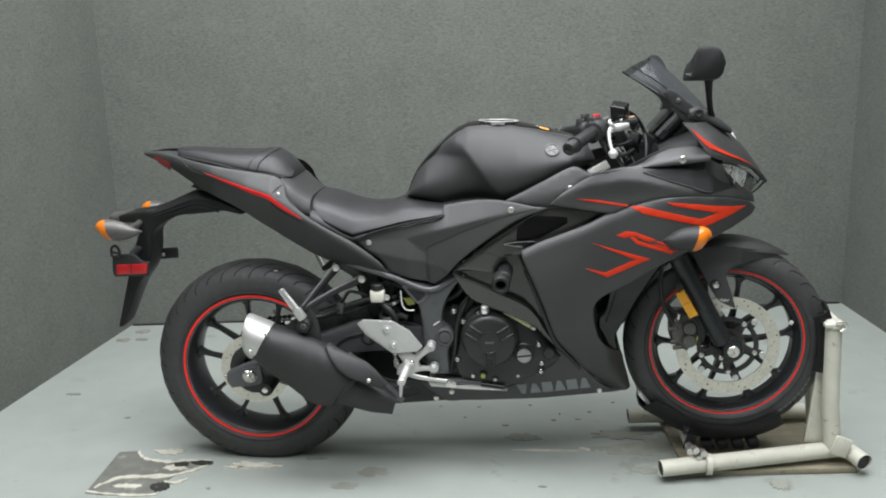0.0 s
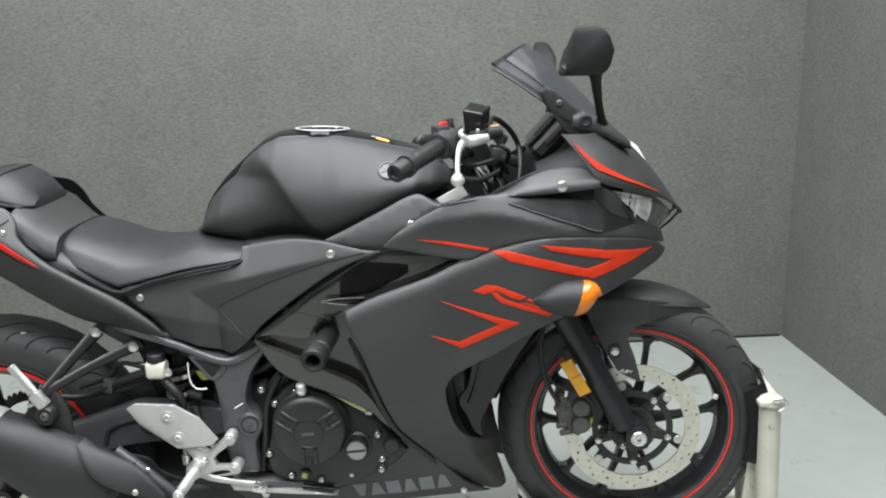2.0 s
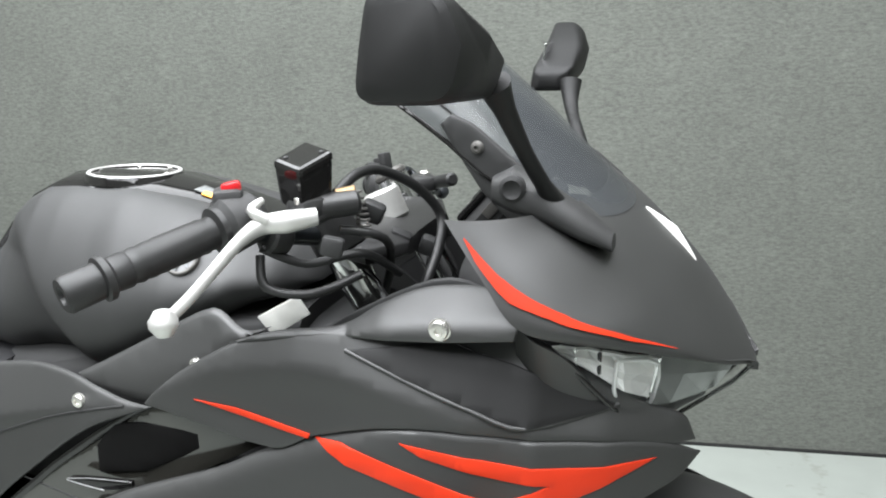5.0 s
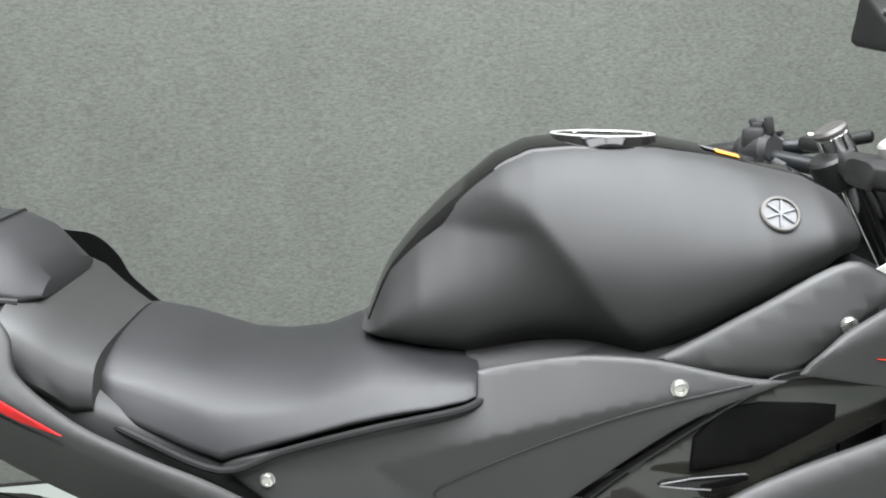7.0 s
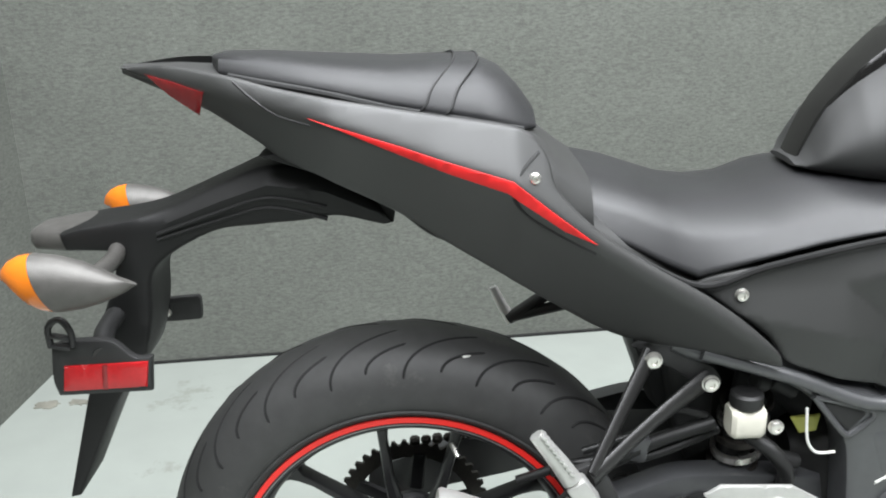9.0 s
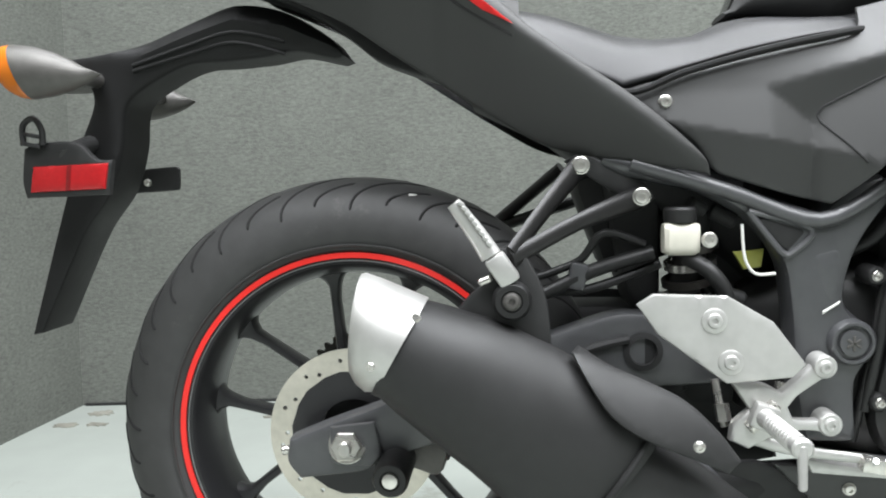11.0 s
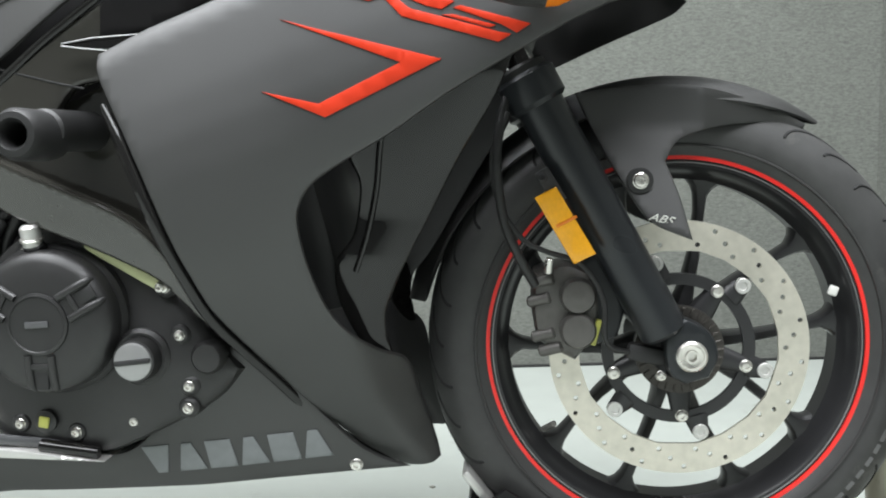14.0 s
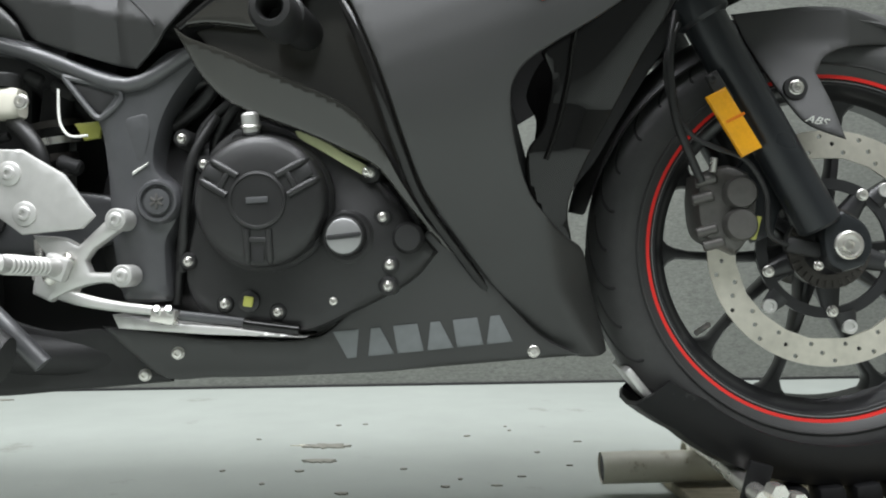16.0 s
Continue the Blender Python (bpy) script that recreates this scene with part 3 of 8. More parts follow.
def brake_disc(centre, y, r_out, r_in, name="brake_disc", rows=3, count=18):
    """A flat ring with drilled holes right through it."""
    from mathutils.geometry import delaunay_2d_cdt
    cx, _, cz = centre

    def loop(x, z, r, n, wave=0.0):
        return [Vector((x + math.cos(2 * math.pi * k / n) * (r + wave * math.cos(20 * math.pi * k / n)), z + math.sin(2 * math.pi * k / n) * (r + wave * math.cos(20 * math.pi * k / n)))) for k in range(n)]

    holes = []
    for k in range(count):
        for q in range(rows):
            a = 2 * math.pi * (k + q * 0.33) / count
            r = r_in + (r_out - r_in) * (0.22 + 0.28 * q)
            holes.append((math.cos(a) * r, math.sin(a) * r))
    loops = [loop(0, 0, r_out, 150), loop(0, 0, r_in, 120, 0.0012)] + [loop(x, z, 0.0030, 10) for x, z in holes]
    pts, edges = [], []
    for lp in loops:
        n0 = len(pts)
        pts += lp
        edges += [(n0 + i, n0 + (i + 1) % len(lp)) for i in range(len(lp))]
    vs, _, fs, _, _, _ = delaunay_2d_cdt(pts, edges, [], 1, 1e-7)
    H = np.array(holes)
    bm = bmesh.new()
    front = [bm.verts.new((cx + v.x, y - 0.0022, cz + v.y)) for v in vs]
    back = [bm.verts.new((cx + v.x, y + 0.0022, cz + v.y)) for v in vs]
    used = set()
    for f in fs:
        c = np.mean([(vs[i].x, vs[i].y) for i in f], axis=0)
        if np.hypot(*c) < r_in - 0.0005 or np.hypot(H[:, 0] - c[0], H[:, 1] - c[1]).min() < 0.0028:
            continue
        bm.faces.new([front[i] for i in f])
        bm.faces.new([back[i] for i in reversed(f)])
        used |= {(f[i], f[(i + 1) % len(f)]) for i in range(len(f))}
    for i, j in used:
        if (j, i) not in used:
            bm.faces.new((front[j], front[i], back[i], back[j]))
    bmesh.ops.delete(bm, geom=[v for v in bm.verts if not v.link_faces], context="VERTS")
    bmesh.ops.recalc_face_normals(bm, faces=bm.faces)
    return part(name, bm, STEEL, bike, "drilled bare steel brake disc", smooth=False)


brake_disc(FRONT, -0.062, 0.152, 0.117)
cx, _, cz = FRONT
part("disc_carrier", lathe([(0.090, -0.064), (0.090, -0.058), (0.076, -0.058), (0.076, -0.064), (0.090, -0.064)], FRONT, 64), WHEEL, front_wheel, "black disc carrier ring")
for k in range(5):
    a = radians(57 + 72 * k)
    p = Vector((cx + math.cos(a) * 0.081, -0.061, cz + math.sin(a) * 0.081))
    h = Vector((cx + math.cos(a) * 0.035, -0.055, cz + math.sin(a) * 0.035))
    part("carrier_arm", tube([h, p], [0.018, 0.0105], 10, 0, True, 0.6), WHEEL, front_wheel)
    screw(front_wheel, p.x, -0.0675, p.z, 0.0074)
for k in range(6):
    a = radians(45 + 60 * k)
    d = Vector((math.cos(a), 0, math.sin(a)))
    c = Vector((cx, -0.061, cz))
    part("carrier_lug", tube([c + d * 0.084, c + d * 0.106], [0.015, 0.010], 10, 0, True, 0.4), WHEEL, front_wheel)
    q = c + d * 0.1045
    part("disc_rivet", lathe([(0.0094, -0.058), (0.0094, -0.0665), (0.0086, -0.0675), (0.0052, -0.0675), (0.0046, -0.0655), (1e-5, -0.0655)], (q.x, 0, q.z), 20), ALLOY, front_wheel, "round silver disc rivet")
bm = lathe([(0.034, -0.072), (0.052, -0.072), (0.052, -0.064), (0.034, -0.064), (0.034, -0.072)], FRONT, 60)
part("sensor_ring", bm, CHAIN, front_wheel, "toothed black sensor ring")
for k in range(30):
    a = 2 * math.pi * k / 30
    part("sensor_tooth", block((0.009, 0.003, 0.0035), (cx + math.cos(a) * 0.046, -0.0725, cz + math.sin(a) * 0.046), (0, -math.degrees(a), 0), 0.0005, 1), CHAIN, front_wheel, smooth=False)
part("valve_stem", tube([(0.56, -0.02, 0.27), (0.572, -0.04, 0.283)], 0.004, 8, 0), ZINC, front_wheel)
part("balance_weight", block((0.011, 0.006, 0.012), (0.905, -0.035, 0.445), (0, 20, 0), 0.002), PALE, front_wheel, "small silver wheel weight")

TYRE_MARK = material("moulded_rubber_mark", (0.1, 0.1, 0.1), 0.6, scale=40, vary=0.2)
# moulded sidewall marking, reduced to plain bars
for k in range(8):
    a = radians(-24 - 3.9 * k)
    part("sidewall_bar", block((0.0125 if k else 0.016, 0.0016, 0.0155), (cx + math.cos(a) * 0.262, -0.0545, cz + math.sin(a) * 0.262), (0, -(math.degrees(a) + 90), 0), 0.0006, 1), TYRE_MARK, front_wheel, smooth=False)
part("valve_cap", tube([(-0.66, -0.03, 0.49), (-0.652, -0.045, 0.478)], 0.004, 8, 0), ZINC, rear_wheel)
part("tyre_tag", block((0.030, 0.003, 0.012), (-0.632, -0.040, 0.619), (52, 8, 25), 0.001), PALE, rear_wheel, "small white paper tag stuck on the tread")

rear_disc = brake_disc(REAR, -0.075, 0.111, 0.082, count=12, rows=2)
rear_end.append(rear_disc)
cx, _, cz = REAR
part("disc_carrier", lathe([(0.085, -0.077), (0.085, -0.072), (0.045, -0.072), (0.045, -0.077), (0.085, -0.077)], REAR, 48), WHEEL, rear_wheel)
# sprocket and chain on the far side
bm = bmesh.new()
T = 43
outer = []
for k in range(T * 4):
    a = 2 * math.pi * k / (T * 4)
    r = 0.108 + (0.004 if k % 4 in (1, 2) else -0.003)
    outer.append((cx + math.cos(a) * r, cz + math.sin(a) * r))
for h in (0.083, 0.089):
    for k, (x, z) in enumerate(outer):
        bm.verts.new((x, h, z))
    for k in range(T * 4):
        a = 2 * math.pi * k / (T * 4)
        bm.verts.new((cx + math.cos(a) * 0.085, h, cz + math.sin(a) * 0.085))
bm.verts.ensure_lookup_table()
N = T * 4
for k in range(N):
    j = (k + 1) % N
    v = bm.verts
    bm.faces.new((v[k], v[j], v[N + j], v[N + k]))
    bm.faces.new((v[2 * N + j], v[2 * N + k], v[3 * N + k], v[3 * N + j]))
    bm.faces.new((v[k], v[j], v[2 * N + j], v[2 * N + k]))
    bm.faces.new((v[N + k], v[N + j], v[3 * N + j], v[3 * N + k]))
bmesh.ops.recalc_face_normals(bm, faces=bm.faces)
part("sprocket", bm, CHAIN, rear_wheel, "toothed dark steel sprocket", smooth=False)
for k in range(5):
    a = radians(72 * k + 10)
    part("sprocket_arm", tube([(cx + math.cos(a) * 0.035, 0.082, cz + math.sin(a) * 0.035), (cx + math.cos(a) * 0.09, 0.086, cz + math.sin(a) * 0.09)], 0.012, 8, 0, True, 0.5), WHEEL, rear_wheel)
for dz, z1 in ((0.112, 0.475), (-0.112, 0.37)):
    p0, p1 = Vector((-0.72, 0.086, 0.314 + dz)), Vector((-0.16, 0.086, z1))
    for k in range(34):
        c = p0.lerp(p1, (k + 0.5) / 34)
        ang = -math.degrees(math.atan2(p1.z - p0.z, p1.x - p0.x))
        rear_end.append(part("chain_link", block((0.015, 0.012 if k % 2 else 0.017, 0.013), tuple(c), (0, ang, 0), 0.004, 1), CHAIN, bike, smooth=False))

# ---- bodywork ----
FAIR_Z = [(0.22, 0.075), (0.30, 0.115), (0.40, 0.175), (0.46, 0.205), (0.52, 0.231), (0.57, 0.249), (0.61, 0.260), (0.65, 0.2670), (0.69, 0.2685), (0.73, 0.266), (0.80, 0.2575), (0.87, 0.2475), (1.02, 0.242)]


FAIR_TOP = [(0.110, 0.721), (0.163, 0.746), (0.282, 0.791), (0.340, 0.820), (0.405, 0.847), (0.498, 0.868), (0.59, 0.871)]


def fair_base(x, z):
    """Half width of the fairing before its upper edge is rolled."""
    w = lerp_table(FAIR_Z, z - 0.34 * (x - 0.36) * min(1, max(0, (z - 0.38) / 0.15)))      # the crease climbs forwards
    w -= lerp_table([(0.05, 0.014), (0.2, 0.012), (0.35, 0.006), (0.5, 0.0)], x) * soft(z - 0.55, 0.04) / 0.2
    w -= lerp_table([(0.56, 0), (0.62, 0.012), (0.68, 0.05), (0.74, 0.11), (0.78, 0.17)], x)
    return w


def fair(x, z):
    """Half width of the main fairing."""
    w = fair_base(x, z)
    if z < 0.46:                            # the front edge turns inwards past a crease
        w -= 1.1 * soft(x - lerp_table([(0.24, 0.425), (0.29, 0.393), (0.337, 0.366), (0.40, 0.352), (0.46, 0.345)], z), 0.006) * min(1, (0.46 - z) / 0.05)
    if x < 0.52:
        w -= 0.55 * soft(z - lerp_table(FAIR_TOP, x) + 0.013, 0.002) * min(1, (0.52 - x) / 0.1)
    return w


SHOULDER = [(0.19, 0.868), (0.229, 0.875), (0.293, 0.90), (0.381, 0.914), (0.436, 0.911), (0.54, 0.889), (0.613, 0.879), (0.75, 0.85)]


def upper(x, z):
    """The shelf above the main fairing, a little further in, swelling towards its foot."""
    return fair_base(x, min(z, 0.88)) - 0.002 - 0.50 * soft(z - lerp_table(SHOULDER, x), 0.003)


main = [(0.110, 0.721), (0.163, 0.746), (0.282, 0.791), (0.340, 0.820), (0.405, 0.847), (0.498, 0.868), (0.59, 0.871), (0.68, 0.858), (0.735, 0.838), (0.762, 0.814), (0.745, 0.80), (0.671, 0.775), (0.596, 0.745), (0.54, 0.716),
        (0.461, 0.672), (0.406, 0.636), (0.351, 0.605), (0.322, 0.584), (0.309, 0.556), (0.314, 0.503), (0.333, 0.445), (0.372, 0.402), (0.400, 0.382), (0.414, 0.330), (0.430, 0.272), (0.434, 0.252), (0.424, 0.247), (0.392, 0.248), (0.347, 0.277), (0.299, 0.325), (0.259, 0.378), (0.212, 0.447), (0.192, 0.500), (0.178, 0.545), (0.162, 0.591), (0.139, 0.645), (0.115, 0.696)]
fairing, _ = both("side_fairing", main, fair, MATTE, bike, "matte black side fairing with red graphics", thick=0.006, roll=0.003, step=0.010)

# gloss black lip in the gap behind its lower edge
lip = [(0.122, 0.672), (0.139, 0.638), (0.159, 0.588), (0.174, 0.543), (0.188, 0.499), (0.208, 0.445), (0.255, 0.376), (0.295, 0.323), (0.343, 0.275), (0.385, 0.250)]
part("fairing_lip", tube([(x - 0.004, -fair(x, z) + 0.006, z - 0.002) for x, z in lip], [0.003] + [0.0065] * 8 + [0.003], 10, 5), GLOSS, fairing, "gloss black lip along the lower edge of the fairing")

# red graphics
decal([(0.258, 0.864), (0.31, 0.862), (0.398, 0.849), (0.396, 0.844), (0.33, 0.853)], upper, RED, fairing, "red_stripe")
decal([(0.402, 0.845), (0.432, 0.846), (0.588, 0.811), (0.636, 0.826), (0.518, 0.847), (0.496, 0.857), (0.577, 0.851), (0.724, 0.830), (0.598, 0.792), (0.438, 0.826)], fair, RED, fairing, "red_arrow")
decal([(x + 0.003, z - 0.004) for x, z in ((0.298, 0.751), (0.336, 0.740), (0.454, 0.708), (0.341, 0.656), (0.279, 0.682), (0.335, 0.669), (0.415, 0.706))], fair, RED, fairing, "red_chevron")
# model emblem reduced to plain slanted bars
decal([(x + 0.005, z - 0.005) for x, z in [(0.361, 0.772), (0.388, 0.784), (0.411, 0.782), (0.465, 0.762), (0.453, 0.755), (0.438, 0.759), (0.407, 0.773), (0.383, 0.766)]], fair, RED, fairing, "red_emblem_bar")
decal([(x + 0.005, z - 0.005) for x, z in [(0.397, 0.769), (0.407, 0.770), (0.423, 0.757), (0.506, 0.7325), (0.518, 0.730), (0.506, 0.723), (0.415, 0.750)]], fair, RED, fairing, "red_emblem_bar")
decal([(x + 0.005, z - 0.005) for x, z in [(0.464, 0.756), (0.471, 0.758), (0.536, 0.739), (0.523, 0.731), (0.509, 0.739)]], fair, RED, fairing, "red_emblem_bar")
decal([(x + 0.005, z - 0.005) for x, z in [(0.453, 0.750), (0.464, 0.750), (0.504, 0.7385), (0.498, 0.7365)]], fair, RED, fairing, "red_emblem_bar")

up_out = [(0.19, 0.848), (0.202, 0.861), (0.235, 0.887), (0.292, 0.920), (0.335, 0.937), (0.381, 0.947), (0.436, 0.951), (0.539, 0.957), (0.59, 0.962), (0.612, 0.956), (0.658, 0.921), (0.705, 0.884), (0.745, 0.860), (0.757, 0.83), (0.735, 0.838), (0.68, 0.858), (0.59, 0.871), (0.498, 0.869), (0.405, 0.848), (0.353, 0.826)]
upper_f, _ = both("upper_fairing", up_out, upper, MATTE, bike, "matte black upper fairing shoulder", thick=0.006, roll=0.003, step=0.008, creases=(SHOULDER,))
# the inset facet's shade is painted on as a darker decal
decal([(0.437, 0.936), (0.539, 0.951), (0.598, 0.934), (0.655, 0.912), (0.690, 0.888), (0.613, 0.881), (0.513, 0.911)], lambda x, z: upper(x, z) + 0.0028, SHELL, upper_f, "facet_shade", "inset facet of the upper fairing, its shade put into a dark decal", curved=False)
part("fairing_crease", tube([(x, -upper(x, z) - 0.0026, z) for x, z in ((0.437, 0.936), (0.513, 0.911), (0.563, 0.896), (0.613, 0.881), (0.690, 0.888))], 0.0022, 10, 4), MATTE, upper_f)


def cockpit(x, z):
    """Half width of the panel beside the steering: upright, then rolled far inwards over its shoulder."""
    w = lerp_table([(0.3, 0.222), (0.35, 0.2265), (0.433, 0.229), (0.48, 0.241), (0.538, 0.2495), (0.61, 0.2555)], x)
    return w - 1.8 * soft(z - lerp_table([(0.3, 0.938), (0.433, 0.949), (0.47, 0.962), (0.538, 0.974), (0.61, 0.982)], x), 0.006)


both("cockpit_panel", [(0.30, 0.926), (0.348, 0.941), (0.418, 0.952), (0.436, 0.958), (0.462, 0.974), (0.50, 0.990), (0.54, 0.998), (0.575, 0.999), (0.594, 0.994), (0.612, 0.983), (0.607, 0.966), (0.54, 0.957), (0.436, 0.946), (0.37, 0.938)], cockpit, MATTE, bike, "matte black cockpit side panel", roll=0.003, step=0.006)


def tank_trim(x, z):
    return 0.188 + 0.10 * (x - 0.1) - 0.42 * soft(z - (0.85 + 0.2 * (x - 0.1)), 0.006)


both("tank_side_panel", [(0.065, 0.852), (0.111, 0.874), (0.168, 0.903), (0.254, 0.944), (0.30, 0.928), (0.335, 0.936), (0.262, 0.895), (0.198, 0.842), (0.176, 0.834), (0.112, 0.840)], tank_trim, MATTE, bike, "matte black panel between tank and fairing", roll=0.005)


COVER_B = [(-0.39, 0.150), (-0.30, 0.163), (-0.217, 0.172), (-0.1, 0.182), (0.0, 0.192), (0.1, 0.205), (0.2, 0.213)]
COVER_UP = [(-0.39, 0.740), (-0.217, 0.742), (0.007, 0.802), (0.1, 0.825), (0.2, 0.84)]          # upper crease
COVER_MID = [(-0.39, 0.745), (-0.217, 0.742), (-0.112, 0.659), (-0.05, 0.60)]                  # crease falling to the front corner
COVER_LOW = [(-0.39, 0.716), (-0.338, 0.706), (-0.211, 0.681), (-0.112, 0.659), (-0.05, 0.60)]
COVER_SEAM = [(-0.18, 0.690), (-0.166, 0.702), (-0.154, 0.7185), (-0.088, 0.752), (-0.028, 0.778), (0.04, 0.804), (0.10, 0.822), (0.15, 0.834)]


def side_cover_w(x, z):
    """Half width of the cover under the seat: flat facets that meet in creases."""
    w = lerp_table(COVER_B, x)
    up, mid, low, seam = (lerp_table(c, x) for c in (COVER_UP, COVER_MID, COVER_LOW, COVER_SEAM))
    mid = min(mid, up)
    w -= lerp_table([(-0.25, 0.18), (-0.16, 0.32), (-0.10, 0.6), (0.0, 0.55), (0.1, 0.45), (0.2, 0.45)], x) * soft(z - up, 0.003)
    if z < up and x > -0.217:
        w -= 0.16 * (up - max(z, mid))
        if x > -0.175:
            w += 0.36 * max(0, min(seam, up) - max(z, mid))
    if z < mid:
        w += 0.24 * (mid - max(z, low))
    w -= 0.22 * soft(low - z, 0.004) if low > z else 0
    return min(w, 0.222)


side_cover, _ = both("side_cover", [(-0.382, 0.741), (-0.302, 0.683), (-0.275, 0.648), (-0.249, 0.637), (-0.196, 0.620), (-0.143, 0.607), (-0.110, 0.634), (-0.064, 0.683), (0.001, 0.734), (0.095, 0.799), (0.185, 0.836), (0.143, 0.839),
                               (0.063, 0.852), (-0.005, 0.852), (-0.060, 0.844), (-0.112, 0.833), (-0.115, 0.808), (-0.13, 0.798), (-0.200, 0.785), (-0.300, 0.763), (-0.365, 0.749)], side_cover_w, MATTE, bike, "matte black side cover below the seat", roll=0.003, step=0.006, creases=(COVER_UP[1:], COVER_MID[1:3], COVER_LOW[:4]))
seam = [(-0.112, 0.654), (-0.131, 0.675), (-0.157, 0.700), (-0.161, 0.710), (-0.154, 0.719), (-0.088, 0.752), (-0.028, 0.778), (0.04, 0.804), (0.10, 0.822), (0.15, 0.834)]
part("panel_seam", tube([(x, -side_cover_w(x, z) - 0.0003, z) for x, z in [tuple(p)[:2] for p in spline([(*p, 0) for p in seam], 4)]], 0.0014, 6, 0), INNER, side_cover)

# glossy intake panel between side cover and fairing
ARM_RIDGE = [(-0.086, 0.648), (-0.066, 0.635), (-0.027, 0.620), (0.037, 0.591), (0.087, 0.569), (0.125, 0.547), (0.156, 0.512), (0.18, 0.467), (0.22, 0.405), (0.31, 0.305)]
ARM_HOOD = [(-0.086, 0.651), (-0.046, 0.655), (0.012, 0.648), (0.03, 0.652), (0.06, 0.690), (0.10, 0.725), (0.20, 0.76)]


def hood_w(x, _):
    """Half width of the flat upper part of the intake panel."""
    return 0.194 + 0.04 * max(0, x - 0.05)


def strip_w(x, z):
    """Half width of the strip that runs down to the belly pan, leaning in below its sharp upper edge."""
    return min(0.206 - 0.14 * max(0, 0.42 - z) - 0.24 * (lerp_table(ARM_RIDGE, x) - z), lerp_table(FAIR_Z, z) - 0.012)


low_edge = [(0.275, 0.350), (0.255, 0.360), (0.214, 0.402), (0.180, 0.446), (0.150, 0.482), (0.099, 0.508), (0.061, 0.525), (0.01, 0.545), (-0.028, 0.564), (-0.054, 0.590), (-0.072, 0.622)]
both("intake_strip", ARM_RIDGE[:-1] + [(0.262, 0.368)] + low_edge, strip_w, ARM, bike, "gloss black strip of the intake running down to the belly pan", thick=0.022, roll=0.003, step=0.006)
intake, _ = both("intake_panel", ARM_HOOD[:5] + [(0.10, 0.700), (0.15, 0.712), (0.203, 0.742), (0.353, 0.824), (0.26, 0.834), (0.179, 0.832), (0.098, 0.781), (0.044, 0.748), (-0.012, 0.706)], hood_w, ARM, bike, "gloss black intake panel", thick=0.012, roll=0.004, step=0.008)
both("intake_hollow", [(-0.07, 0.650), (0.03, 0.675), (0.15, 0.735), (0.165, 0.62), (0.175, 0.56), (0.19, 0.51), (0.22, 0.43), (0.25, 0.38), (0.20, 0.42), (0.15, 0.495), (0.06, 0.565), (-0.03, 0.61)], lambda x, z: 0.178 - 0.10 * (x + 0.07), ARM, bike, "gloss black hollow between intake panel and strip", roll=0.003)
part("panel_bevel", tube([(-0.084, -0.190, 0.650), (-0.010, -0.193, 0.708), (0.044, -0.195, 0.750), (0.179, -0.199, 0.835), (0.26, -0.203, 0.838)], 0.005, 10, 5, True, 0.7), GLOSS, bike, "gloss black bevel of the intake panel")
part("panel_seam", tube([(x, -hood_w(x, z) + 0.0002, z) for x, z in ((-0.025, 0.715), (0.010, 0.7065), (0.039, 0.699), (0.074, 0.691))], 0.0011, 6, 3), INNER, intake)
# flat sheet across the intake mouth; the shade of its depth is painted black
part("intake_mouth_sheet", panel([(0.096, 0.74), (0.098, 0.776), (0.127, 0.806), (0.162, 0.812), (0.287, 0.809), (0.26, 0.798), (0.162, 0.75)], 0.2015, 0.006, 0.003, curved=False), MOUTH_SHADE, bike, "near-black sheet standing in for the shaded depth of the air intake mouth")
part("intake_fin", panel([(0.060, 0.733), (0.066, 0.737), (0.095, 0.740), (0.150, 0.7425), (0.150, 0.735), (0.112, 0.727)], 0.214, 0.006, 0.002), GLOSS, bike, "gloss black fin with a bright edge")
part("fin_edge", tube([(0.062, -0.2145, 0.7355), (0.095, -0.2148, 0.7405), (0.146, -0.2148, 0.743)], 0.0007, 8, 0), RIM_EDGE, bike, "bright edge of the fin")
part("fin_edge", tube([(0.061, -0.2145, 0.7335), (0.085, -0.2148, 0.730), (0.112, -0.2148, 0.7272)], 0.0007, 8, 0), RIM_EDGE, bike, "bright edge of the fin")


def belly(x, z):
    return 0.104 + 0.22 * max(0, z - 0.24) + lerp_table([(-0.2, 0.03), (0.2, 0.02), (0.4, 0.0)], x)


bp = [(0.205, 0.402), (0.182, 0.365), (0.160, 0.350), (0.115, 0.313), (0.077, 0.281), (0.040, 0.273), (-0.066, 0.276), (-0.150, 0.287), (-0.20, 0.292), (-0.17, 0.262), (-0.125, 0.226), (-0.067, 0.226), (0.009, 0.227), (0.150, 0.232), (0.21, 0.237), (0.34, 0.246), (0.400, 0.250), (0.350, 0.275), (0.302, 0.325), (0.262, 0.375), (0.225, 0.43)]
belly_pan, _ = both("belly_pan", bp, belly, MATTE, bike, "matte black belly pan", roll=0.006)
both("rear_belly_pan", [(-0.44, 0.36), (-0.366, 0.345), (-0.34, 0.307), (-0.273, 0.284), (-0.20, 0.285), (-0.125, 0.232), (-0.12, 0.219), (-0.242, 0.209), (-0.366, 0.200), (-0.45, 0.212)], lambda x, z: 0.115 + 0.2 * max(0, z - 0.25), PLASTIC, bike, "dark plastic rear belly pan", roll=0.006)
